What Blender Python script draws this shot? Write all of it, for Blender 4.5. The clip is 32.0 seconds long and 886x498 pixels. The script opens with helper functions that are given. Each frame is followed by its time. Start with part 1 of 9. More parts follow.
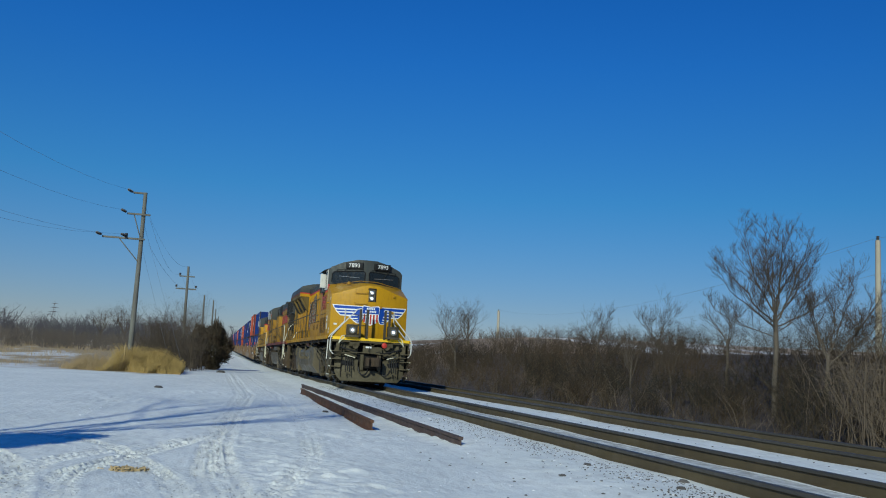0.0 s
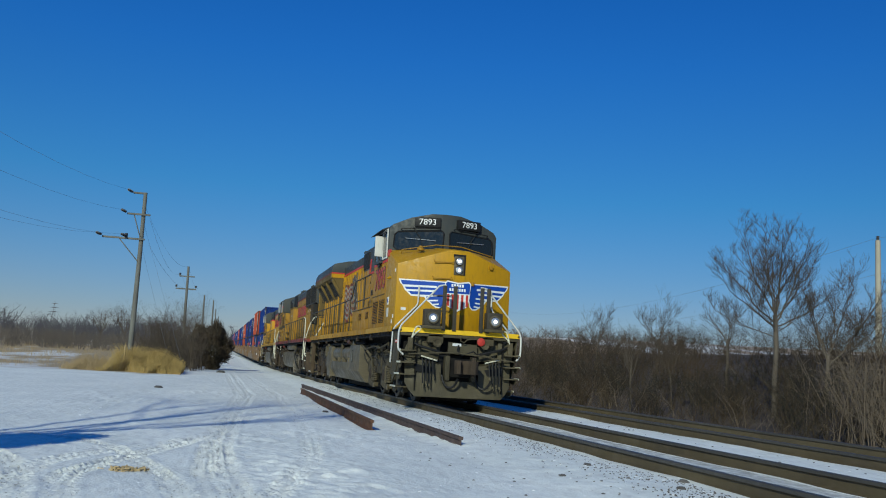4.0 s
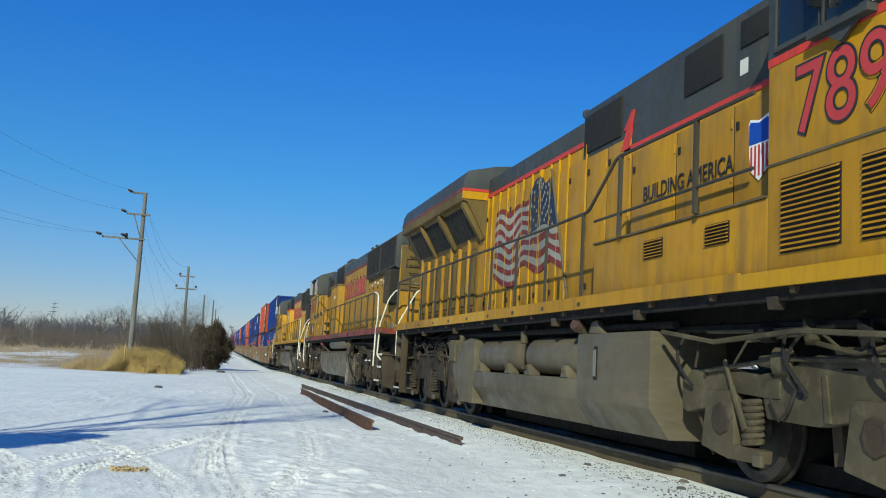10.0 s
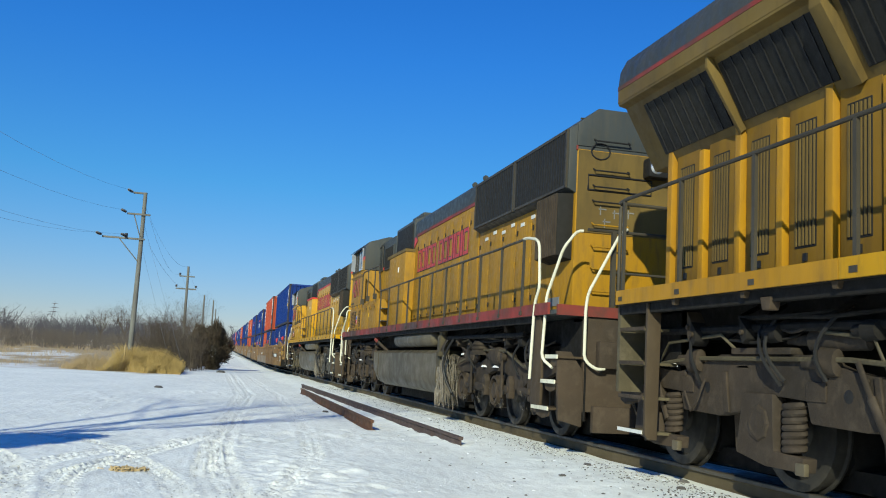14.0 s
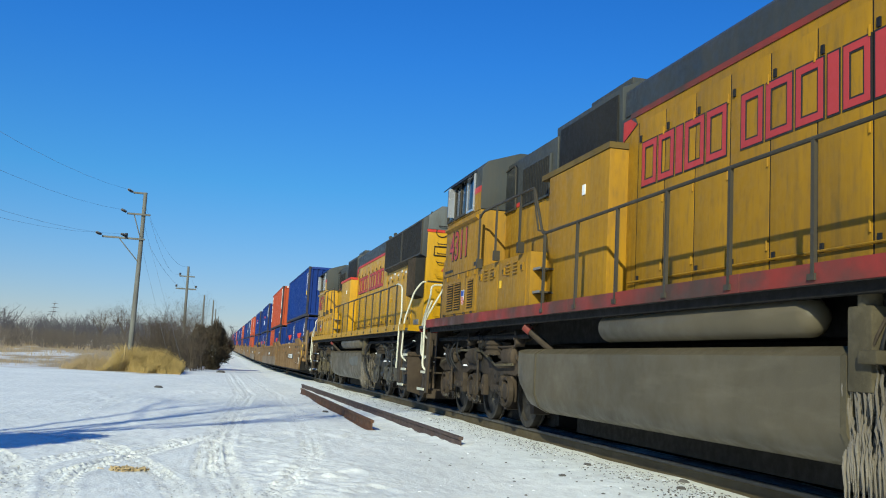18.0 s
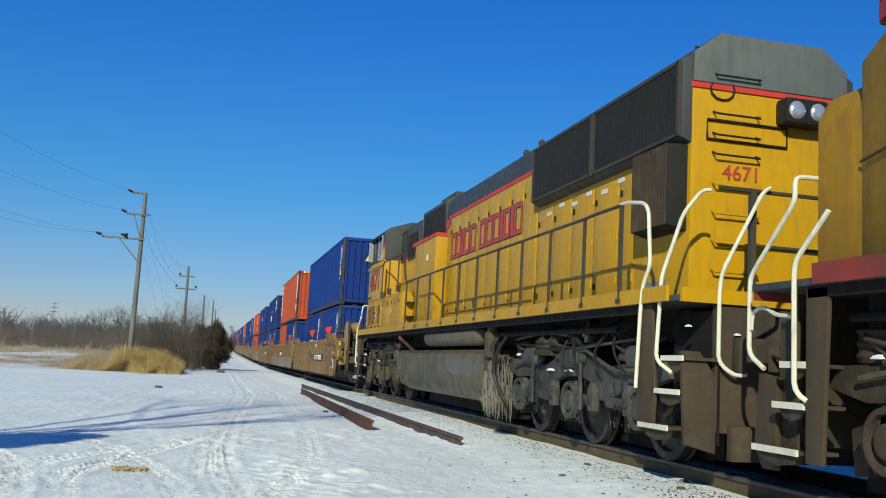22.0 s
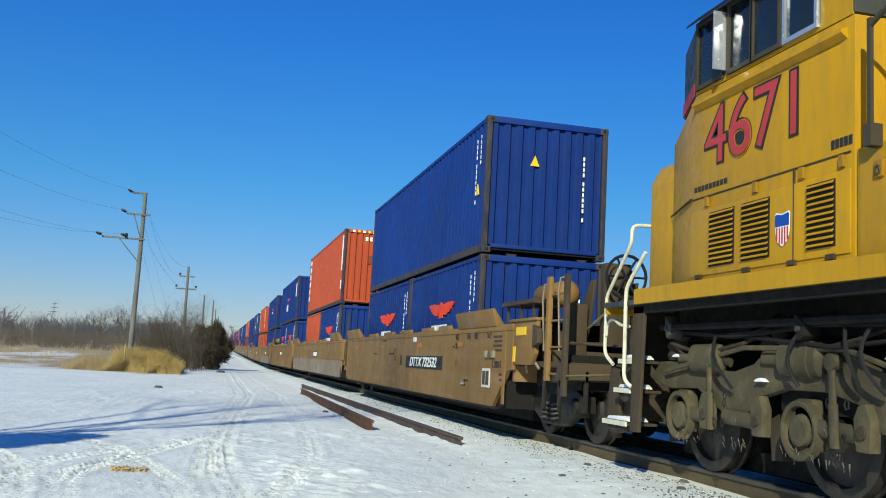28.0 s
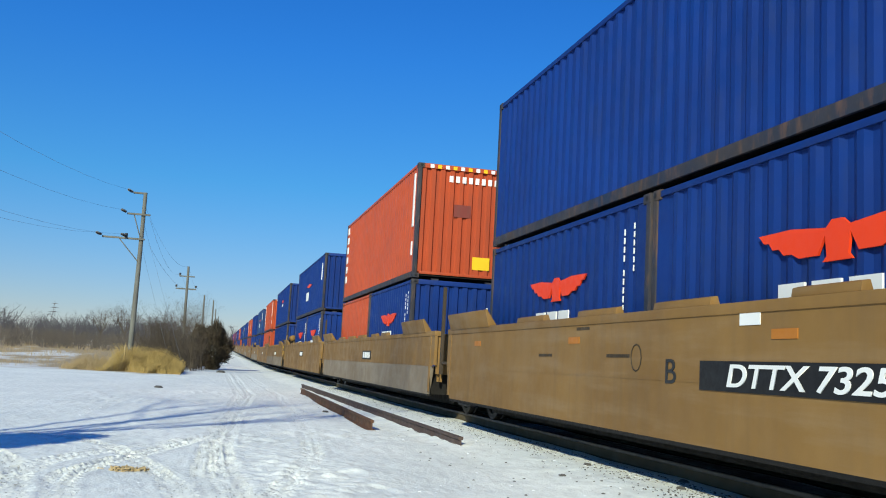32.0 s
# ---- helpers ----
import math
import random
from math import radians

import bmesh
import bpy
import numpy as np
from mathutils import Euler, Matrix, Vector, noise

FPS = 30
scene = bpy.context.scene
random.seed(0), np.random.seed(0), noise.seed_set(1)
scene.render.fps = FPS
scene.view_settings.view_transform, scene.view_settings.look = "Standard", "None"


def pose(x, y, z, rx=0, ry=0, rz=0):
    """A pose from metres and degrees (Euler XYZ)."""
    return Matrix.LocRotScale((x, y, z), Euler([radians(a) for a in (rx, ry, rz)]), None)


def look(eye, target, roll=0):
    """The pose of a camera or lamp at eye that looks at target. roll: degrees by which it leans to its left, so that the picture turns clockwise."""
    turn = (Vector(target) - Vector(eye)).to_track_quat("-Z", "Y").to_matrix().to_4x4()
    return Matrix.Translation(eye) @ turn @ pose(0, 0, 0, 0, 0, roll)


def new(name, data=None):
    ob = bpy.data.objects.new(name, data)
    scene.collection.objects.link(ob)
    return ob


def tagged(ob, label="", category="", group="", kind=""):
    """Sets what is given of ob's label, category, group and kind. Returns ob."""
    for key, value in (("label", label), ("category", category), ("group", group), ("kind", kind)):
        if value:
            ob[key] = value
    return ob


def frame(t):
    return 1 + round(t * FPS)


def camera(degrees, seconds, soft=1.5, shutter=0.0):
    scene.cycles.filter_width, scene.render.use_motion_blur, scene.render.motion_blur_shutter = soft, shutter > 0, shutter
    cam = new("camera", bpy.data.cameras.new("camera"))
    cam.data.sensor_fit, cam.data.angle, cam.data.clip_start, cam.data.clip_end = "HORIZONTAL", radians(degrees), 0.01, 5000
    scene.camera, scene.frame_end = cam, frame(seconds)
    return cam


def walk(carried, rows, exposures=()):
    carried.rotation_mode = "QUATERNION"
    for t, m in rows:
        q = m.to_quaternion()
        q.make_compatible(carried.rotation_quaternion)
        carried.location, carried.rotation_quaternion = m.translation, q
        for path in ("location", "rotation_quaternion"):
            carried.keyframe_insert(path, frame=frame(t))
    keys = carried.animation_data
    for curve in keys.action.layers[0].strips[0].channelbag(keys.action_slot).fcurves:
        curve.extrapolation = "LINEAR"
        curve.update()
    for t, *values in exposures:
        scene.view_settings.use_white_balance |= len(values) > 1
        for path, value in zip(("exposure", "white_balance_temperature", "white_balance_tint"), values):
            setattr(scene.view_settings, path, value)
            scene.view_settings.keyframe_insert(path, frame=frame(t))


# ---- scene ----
# Camera: fixed on a tripod, a little over a metre above the snow.
cam = camera(51.13, 32.0, soft=1.05)
EYE_Z = 0.93
YAW, PITCH, LEAN = radians(13.802), radians(7.146), 3.181
aim = Vector((math.sin(YAW) * math.cos(PITCH), math.cos(YAW) * math.cos(PITCH), math.sin(PITCH)))
view = look((0, 0, EYE_Z), Vector((0, 0, EYE_Z)) + aim * 10, LEAN)
walk(cam, [(0, view), (32.0, view)], [(0, -0.55, 6050, 9), (5.5, -0.45, 6100, 9), (8.0, -0.24, 6250, 9), (10.0, -0.02, 6400, 9), (12.0, 0.06, 6500, 9), (14.0, 0.10, 6500, 9), (20.0, 0.07, 6500, 9), (22.0, -0.06, 6500, 9), (24.5, -0.06, 6500, 9), (28.0, 0.05, 6500, 9), (30.0, 0.11, 6500, 9), (32.0, 0.11, 6500, 9)])

# Sky and sun: clear winter day, sun behind and to the left of the camera.
SUN_EL, SUN_DIR = radians(26), Vector((0.5, 0.866))
world = bpy.data.worlds.new("sky")
scene.world = world
world.use_nodes = True
wn = world.node_tree
sky = wn.nodes.new("ShaderNodeTexSky")
sky.sky_type = "NISHITA"
sky.sun_disc = False
sky.sun_elevation = SUN_EL
sky.sun_rotation = radians(210)
sky.air_density, sky.dust_density, sky.ozone_density, sky.altitude = 1.0, 0.1, 2.0, 200
deep = wn.nodes.new("ShaderNodeMix")  # the crisp, saturated blue of a dry winter sky
deep.data_type, deep.blend_type = "RGBA", "MULTIPLY"
deep.inputs[0].default_value = 1.0
up = wn.nodes.new("ShaderNodeTexCoord")
up_z = wn.nodes.new("ShaderNodeSeparateXYZ")
tint = wn.nodes.new("ShaderNodeValToRGB")  # paler towards the horizon
tint.color_ramp.elements[0].position, tint.color_ramp.elements[0].color = 0.0, (0.54, 0.55, 0.72, 1)
tint.color_ramp.elements[1].position, tint.color_ramp.elements[1].color = 0.45, (0.10, 0.60, 1.36, 1)
for at, hue in ((0.07, (0.42, 0.58, 0.84, 1)), (0.18, (0.225, 0.66, 1.02, 1)), (0.317, (0.145, 0.64, 1.27, 1))):
    tint.color_ramp.elements.new(at).color = hue
wn.links.new(up.outputs["Generated"], up_z.inputs[0])
wn.links.new(up_z.outputs[2], tint.inputs[0])
across = wn.nodes.new("ShaderNodeMapRange")  # and a little deeper away from the sun's side
across.inputs[1].default_value, across.inputs[2].default_value = -0.5, 0.8
across.inputs[3].default_value, across.inputs[4].default_value = 1.12, 0.88
sided = wn.nodes.new("ShaderNodeVectorMath")
sided.operation = "SCALE"
wn.links.new(up_z.outputs[0], across.inputs[0])
wn.links.new(tint.outputs[0], sided.inputs[0])
wn.links.new(across.outputs[0], sided.inputs["Scale"])
wn.links.new(sided.outputs[0], deep.inputs[7])
wn.links.new(sky.outputs[0], deep.inputs[6])
wn.links.new(deep.outputs[2], wn.nodes["Background"].inputs[0])
wn.nodes["Background"].inputs[1].default_value = 0.1
sun = new("sun", bpy.data.lights.new("sun", "SUN"))
sun.data.energy, sun.data.angle, sun.data.color = 5.0, radians(0.53), (0.95, 0.965, 0.75)
sun.matrix_basis = look((-50, -86.6, 55), (-50 + SUN_DIR.x * math.cos(SUN_EL), -86.6 + SUN_DIR.y * math.cos(SUN_EL), 55 - math.sin(SUN_EL)))


# ---- materials ----
def nodes_of(name):
    m = bpy.data.materials.new(name)
    m.use_nodes = True
    return m, m.node_tree, m.node_tree.nodes["Principled BSDF"]


def add(nt, kind, **props):
    n = nt.nodes.new(kind)
    for k, v in props.items():
        n.inputs[k].default_value = v
    return n


def mixed(nt, fac, a, b):
    """Colour mix; each of a, b is a colour or a socket."""
    n = nt.nodes.new("ShaderNodeMix")
    n.data_type = "RGBA"
    for sock, v in ((n.inputs[0], fac), (n.inputs[6], a), (n.inputs[7], b)):
        if isinstance(v, (tuple, float, int)):
            sock.default_value = (*v, 1) if isinstance(v, tuple) else v
        else:
            nt.links.new(v, sock)
    return n.outputs[2]


def noise_at(nt, scale, stretch=(1, 1, 1), detail=5, lo=0.35, hi=0.65, rough=0.6):
    """A noise mask from 0 to 1 in the object's space."""
    tc = nt.nodes.new("ShaderNodeTexCoord")
    mp = nt.nodes.new("ShaderNodeMapping")
    mp.inputs["Scale"].default_value = stretch
    nz = add(nt, "ShaderNodeTexNoise", Scale=scale, Detail=detail, Roughness=rough)
    rp = nt.nodes.new("ShaderNodeMapRange")
    rp.inputs[1].default_value, rp.inputs[2].default_value = lo, hi
    nt.links.new(tc.outputs["Object"], mp.inputs[0])
    nt.links.new(mp.outputs[0], nz.inputs["Vector"])
    nt.links.new(nz.outputs[0], rp.inputs[0])
    return rp.outputs[0]


def surface(name, base, second=None, dirt=None, rough=0.5, metal=0.0, big=0.6, fine=14.0, streak=(1, 1, 0.25), dirt_amount=0.6, bump=0.15, bump_scale=60.0, coat=0.0, vary=0.0, wash=None, wash_amount=0.5):
    """A painted or raw surface: two tones at a large scale, grime in streaks, runs of washed-down dirt, fine grain in gloss and relief."""
    m, nt, bs = nodes_of(name)
    second = second or tuple(c * 0.82 for c in base)
    col = mixed(nt, noise_at(nt, big), base, second)
    if dirt:
        mask = noise_at(nt, fine, streak, 6, 0.5, 0.78)
        amt = nt.nodes.new("ShaderNodeMath")
        amt.operation = "MULTIPLY"
        amt.inputs[1].default_value = dirt_amount
        nt.links.new(mask, amt.inputs[0])
        col = mixed(nt, amt.outputs[0], col, dirt)
    if wash:
        runs = nt.nodes.new("ShaderNodeMath")
        runs.operation = "MULTIPLY"
        nt.links.new(noise_at(nt, 4.0, (1.6, 1.6, 0.10), 5, 0.44, 0.74), runs.inputs[0])
        nt.links.new(noise_at(nt, 0.55, (1, 1, 0.8), 4, 0.30, 0.72), runs.inputs[1])
        amount = nt.nodes.new("ShaderNodeMath")
        amount.operation = "MULTIPLY"
        amount.inputs[1].default_value = wash_amount
        nt.links.new(runs.outputs[0], amount.inputs[0])
        col = mixed(nt, amount.outputs[0], col, wash)
    if vary:
        oi = nt.nodes.new("ShaderNodeObjectInfo")
        hs = add(nt, "ShaderNodeHueSaturation")
        mr = nt.nodes.new("ShaderNodeMapRange")
        mr.inputs[3].default_value, mr.inputs[4].default_value = 1 - vary, 1 + vary
        nt.links.new(oi.outputs["Random"], mr.inputs[0])
        nt.links.new(mr.outputs[0], hs.inputs["Value"])
        nt.links.new(col, hs.inputs["Color"])
        col = hs.outputs[0]
    nt.links.new(col, bs.inputs["Base Color"])
    rr = nt.nodes.new("ShaderNodeMapRange")
    rr.inputs[3].default_value, rr.inputs[4].default_value = max(0.05, rough - 0.12), min(1, rough + 0.15)
    nt.links.new(noise_at(nt, fine * 0.7, (1, 1, 1), 4), rr.inputs[0])
    nt.links.new(rr.outputs[0], bs.inputs["Roughness"])
    bs.inputs["Metallic"].default_value = metal
    bs.inputs["Coat Weight"].default_value = coat
    bs.inputs["Specular IOR Level"].default_value = 0.5 if rough < 0.35 or metal else 0.2
    if bump:
        bp = add(nt, "ShaderNodeBump", Strength=bump, Distance=0.01)
        nt.links.new(noise_at(nt, bump_scale, (1, 1, 1), 4, 0.2, 0.8), bp.inputs["Height"])
        nt.links.new(bp.outputs[0], bs.inputs["Normal"])
    return m


def glow(name, colour, strength):
    m, nt, bs = nodes_of(name)
    bs.inputs["Base Color"].default_value = (*colour, 1)
    bs.inputs["Emission Color"].default_value = (*colour, 1)
    bs.inputs["Emission Strength"].default_value = strength
    return m


YELLOW = surface("yellow_paint", (0.46, 0.242, 0.005), (0.415, 0.213, 0.006), (0.16, 0.10, 0.02), rough=0.42, dirt_amount=0.45, bump=0.06, wash=(0.24, 0.13, 0.015), wash_amount=0.35)
YELLOW_CLEAN = surface("clean_yellow_paint", (0.50, 0.264, 0.005), (0.44, 0.226, 0.006), (0.20, 0.13, 0.03), rough=0.4, dirt_amount=0.4, bump=0.05, wash=(0.24, 0.15, 0.03), wash_amount=0.7)
YELLOW_DULL = surface("dusty_yellow_paint", (0.36, 0.182, 0.007), (0.295, 0.15, 0.010), (0.12, 0.08, 0.03), rough=0.55, dirt_amount=0.6, bump=0.06, wash=(0.11, 0.078, 0.028), wash_amount=0.95)
# soot, and on the radiator flare also the shade of its underside
SOOT_AND_SHADE = surface("soot_and_shade_yellow", (0.15, 0.10, 0.028), (0.10, 0.066, 0.022), (0.05, 0.04, 0.02), rough=0.65, fine=5, bump=0.08)
STEP_BROWN = surface("rusty_brown_steel", (0.068, 0.048, 0.028), (0.048, 0.034, 0.021), (0.09, 0.065, 0.04), rough=0.7, fine=6, streak=(1, 1, 0.4), bump=0.2)
TRUCK_DARK = surface("oily_dark_steel", (0.022, 0.019, 0.016), (0.013, 0.012, 0.011), (0.06, 0.05, 0.04), rough=0.45, fine=7, streak=(1, 1, 1), bump=0.2)
YELLOW_SOOT = surface("sooty_yellow_paint", (0.415, 0.208, 0.009), (0.34, 0.168, 0.011), (0.12, 0.075, 0.025), rough=0.55, big=0.9, fine=5, streak=(1, 1, 0.3), dirt_amount=0.6, bump=0.06, wash=(0.13, 0.085, 0.03), wash_amount=0.95)
GREY = surface("grey_paint", (0.052, 0.058, 0.057), (0.038, 0.042, 0.041), (0.065, 0.057, 0.040), rough=0.5, bump=0.06, wash=(0.085, 0.075, 0.052), wash_amount=0.7)
# the roof grey lightened, chiefly for sun on a hood's end face
GREY_PALE = surface("lightened_grey_paint", (0.125, 0.135, 0.130), (0.095, 0.102, 0.098), (0.085, 0.075, 0.055), rough=0.5, bump=0.06, wash=(0.07, 0.066, 0.052), wash_amount=0.8)
RED = surface("red_paint", (0.55, 0.045, 0.03), (0.42, 0.04, 0.03), (0.12, 0.05, 0.04), rough=0.5, bump=0.03)
RED_DIRTY = surface("grimy_red_paint", (0.27, 0.034, 0.026), (0.075, 0.042, 0.032), (0.06, 0.045, 0.035), rough=0.6, big=0.9, fine=4, streak=(1, 0.6, 1), dirt_amount=0.9, bump=0.06)
PINK = surface("faded_red_lettering", (0.44, 0.048, 0.048), (0.36, 0.042, 0.042), rough=0.5, bump=0.02)
BLACK = surface("black_paint", (0.012, 0.012, 0.013), (0.02, 0.019, 0.018), rough=0.55, bump=0.05)
MESH = surface("dark_screen", (0.014, 0.014, 0.013), (0.024, 0.022, 0.018), rough=0.7, bump=0.5, bump_scale=120)
PILOT = surface("dusty_pilot_steel", (0.090, 0.077, 0.047), (0.066, 0.056, 0.034), (0.13, 0.112, 0.072), rough=0.7, big=1.2, fine=4, streak=(1, 1, 0.4), bump=0.12, bump_scale=30)
UNDER = surface("road_grime_steel", (0.112, 0.092, 0.053), (0.050, 0.041, 0.025), (0.17, 0.142, 0.088), rough=0.75, fine=5, streak=(1, 1, 1), bump=0.35, bump_scale=35)
TRUCK_GREY = surface("grey_dusted_steel", (0.082, 0.078, 0.068), (0.034, 0.033, 0.029), (0.15, 0.142, 0.125), rough=0.6, fine=6, streak=(1, 1, 1), bump=0.3, bump_scale=35)
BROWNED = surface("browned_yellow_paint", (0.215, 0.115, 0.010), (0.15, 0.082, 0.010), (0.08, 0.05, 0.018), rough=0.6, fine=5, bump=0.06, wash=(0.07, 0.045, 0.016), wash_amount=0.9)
UNDER_BROWN = surface("brown_brake_dust", (0.066, 0.047, 0.031), (0.030, 0.024, 0.018), (0.10, 0.076, 0.054), rough=0.8, fine=6, streak=(1, 1, 1), bump=0.4, bump_scale=35)
# near-black: puts the shade under the train into the colour; also for open gaps
SHADOW = surface("shade_and_gap_black", (0.010, 0.009, 0.008), (0.016, 0.014, 0.012), rough=0.8, bump=0.2)
TANK = surface("dusty_grey_tank", (0.112, 0.092, 0.058), (0.080, 0.067, 0.043), (0.155, 0.130, 0.086), rough=0.45, fine=4, streak=(0.3, 0.3, 1.5), bump=0.08)
WHITE = surface("white_paint", (0.62, 0.62, 0.57), (0.54, 0.52, 0.47), (0.3, 0.27, 0.22), rough=0.45, dirt_amount=0.4, bump=0.03)
CREAM = surface("cream_handrail_paint", (0.66, 0.64, 0.50), (0.58, 0.55, 0.42), (0.25, 0.2, 0.14), rough=0.45, dirt_amount=0.5, bump=0.03)
GREYRAIL = surface("grey_handrail_paint", (0.058, 0.050, 0.036), (0.042, 0.036, 0.026), rough=0.55, bump=0.05)
LOGO_BLUE = surface("blue_emblem", (0.012, 0.065, 0.36), (0.012, 0.055, 0.30), rough=0.45, bump=0.02)
WHEEL = surface("wheel_steel", (0.028, 0.024, 0.019), (0.018, 0.016, 0.013), (0.06, 0.047, 0.032), rough=0.65, metal=0.1, fine=8, streak=(1, 1, 1), bump=0.1)
GLASS = surface("tinted_glass", (0.012, 0.015, 0.018), (0.010, 0.012, 0.014), rough=0.12, bump=0.0)
LAMP = glow("headlight_glow", (1.0, 0.93, 0.76), 2)
SIGN_ORANGE = surface("dull_orange_reflector", (0.42, 0.15, 0.02), (0.34, 0.12, 0.02), rough=0.5, bump=0.02)
LENS = surface("lamp_lens", (0.55, 0.56, 0.58), (0.4, 0.42, 0.45), rough=0.15, metal=0.6, bump=0)
WELL = surface("brown_car_paint", (0.240, 0.133, 0.040), (0.185, 0.100, 0.031), (0.27, 0.18, 0.095), rough=0.6, fine=3, streak=(1, 0.18, 1.6), dirt_amount=0.65, bump=0.06, wash=(0.12, 0.08, 0.045), wash_amount=0.6)
WELL_PALE = surface("dusty_brown_car_paint", (0.24, 0.19, 0.135), (0.2, 0.15, 0.1), (0.30, 0.26, 0.2), rough=0.65, fine=3, streak=(1, 0.25, 1), dirt_amount=0.5, bump=0.06)
BLUE = surface("blue_container_paint", (0.005, 0.031, 0.175), (0.005, 0.025, 0.140), (0.022, 0.032, 0.06), rough=0.55, fine=5, dirt_amount=0.35, bump=0.05, vary=0.12)
BLUE_OLD = surface("weathered_blue_container_paint", (0.014, 0.055, 0.18), (0.018, 0.045, 0.14), (0.06, 0.06, 0.06), rough=0.5, fine=5, dirt_amount=0.6, bump=0.05, vary=0.12)
ORANGE = surface("orange_container_paint", (0.44, 0.072, 0.024), (0.38, 0.064, 0.024), (0.22, 0.06, 0.035), rough=0.5, fine=5, dirt_amount=0.5, bump=0.05, vary=0.1)
MAROON = surface("maroon_container_paint", (0.20, 0.045, 0.035), (0.16, 0.04, 0.03), (0.12, 0.06, 0.045), rough=0.5, fine=5, dirt_amount=0.5, bump=0.05, vary=0.15)
CORNER = surface("worn_corner_steel", (0.018, 0.028, 0.052), (0.056, 0.044, 0.037), (0.20, 0.10, 0.05), rough=0.6, fine=9, bump=0.1)
EMBLEM_RED = surface("red_emblem", (0.85, 0.060, 0.012), (0.76, 0.05, 0.012), rough=0.5, bump=0.02)
FLAG_RED = surface("faded_flag_red", (0.19, 0.026, 0.022), (0.11, 0.024, 0.020), (0.14, 0.08, 0.05), rough=0.6, fine=5, bump=0.02)
FLAG_WHITE = surface("faded_flag_white", (0.32, 0.31, 0.27), (0.17, 0.18, 0.16), (0.2, 0.15, 0.09), rough=0.6, fine=5, bump=0.02)
FLAG_BLUE = surface("faded_flag_blue", (0.012, 0.022, 0.045), (0.03, 0.036, 0.045), rough=0.6, bump=0.02)
LETTER = surface("white_lettering", (0.78, 0.78, 0.76), (0.7, 0.7, 0.68), rough=0.5, bump=0.02)
DARK_LETTER = surface("black_lettering", (0.02, 0.02, 0.02), (0.03, 0.03, 0.03), rough=0.5, bump=0.02)
SIGN_YELLOW = surface("yellow_label", (0.8, 0.5, 0.02), (0.75, 0.46, 0.02), rough=0.5, bump=0.02)
RUST = surface("rusted_rail", (0.115, 0.054, 0.028), (0.066, 0.040, 0.028), (0.17, 0.076, 0.033), rough=0.8, fine=9, streak=(1, 0.4, 1), bump=0.25)
RUST_DARK = surface("weathered_rail", (0.085, 0.058, 0.05), (0.065, 0.045, 0.04), (0.14, 0.09, 0.06), rough=0.7, fine=9, streak=(1, 0.4, 1), bump=0.2)
RAIL = surface("track_rail_web", (0.10, 0.078, 0.042), (0.075, 0.058, 0.034), (0.13, 0.10, 0.06), rough=0.75, fine=7, streak=(1, 0.3, 1), bump=0.2)
RAILTOP = surface("rail_running_head", (0.085, 0.074, 0.058), (0.065, 0.058, 0.048), rough=0.5, metal=0.3, bump=0.05)
STONE = surface("ballast_stone", (0.13, 0.12, 0.11), (0.07, 0.065, 0.06), rough=0.9, bump=0.3, vary=0.3)
GRIT = surface("grey_slush_grit", (0.24, 0.22, 0.19), (0.13, 0.115, 0.10), rough=0.95, bump=0.2)
BARK = surface("grey_bark", (0.115, 0.095, 0.075), (0.085, 0.07, 0.055), (0.16, 0.14, 0.11), rough=0.9, fine=20, bump=0.6, bump_scale=40)
TWIG = surface("brown_twig", (0.040, 0.033, 0.022), (0.096, 0.064, 0.038), (0.11, 0.095, 0.07), rough=0.9, big=0.35, fine=0.7, streak=(1, 1, 0.7), dirt_amount=0.7, bump=0)
SCRUB = surface("grey_scrub_twig", (0.105, 0.082, 0.060), (0.065, 0.052, 0.040), rough=0.9, big=0.4, bump=0)
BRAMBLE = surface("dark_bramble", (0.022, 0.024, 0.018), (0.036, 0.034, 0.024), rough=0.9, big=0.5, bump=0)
TREE_TWIG = surface("grey_brown_twig", (0.105, 0.083, 0.062), (0.075, 0.058, 0.043), rough=0.9, big=0.4, bump=0)
# distance haze is put into these two colours: paler twigs, bluish woods
TWIG_FAR = surface("haze_paled_twig", (0.175, 0.145, 0.12), (0.125, 0.105, 0.088), rough=0.95, big=0.1, bump=0)
WOODS = surface("painted_haze_woods", (0.125, 0.118, 0.125), (0.095, 0.092, 0.105), rough=0.95, big=0.03, bump=0)
TWIG_PALE = surface("pale_twig", (0.21, 0.165, 0.12), (0.155, 0.12, 0.085), rough=0.9, big=0.3, bump=0)
GRASS = surface("dry_grass", (0.50, 0.36, 0.135), (0.38, 0.27, 0.10), rough=0.85, big=0.5, bump=0)
GRASS_DULL = surface("dull_dry_grass", (0.44, 0.33, 0.17), (0.34, 0.25, 0.14), rough=0.9, big=0.2, bump=0)
CEDAR = surface("brownish_evergreen", (0.098, 0.070, 0.044), (0.052, 0.045, 0.030), rough=0.9, big=1.2, bump=0)
POLE = surface("weathered_pole_timber", (0.165, 0.165, 0.145), (0.115, 0.112, 0.098), (0.09, 0.08, 0.07), rough=0.85, fine=10, streak=(1, 1, 0.05), bump=0.3)
POLE_PALE = surface("pale_pole_timber", (0.42, 0.38, 0.30), (0.36, 0.32, 0.25), rough=0.85, bump=0.3)
CERAMIC = surface("dark_insulator", (0.035, 0.03, 0.03), (0.05, 0.045, 0.04), rough=0.3, bump=0)
WIRE = surface("wire", (0.22, 0.25, 0.30), rough=0.6, bump=0)
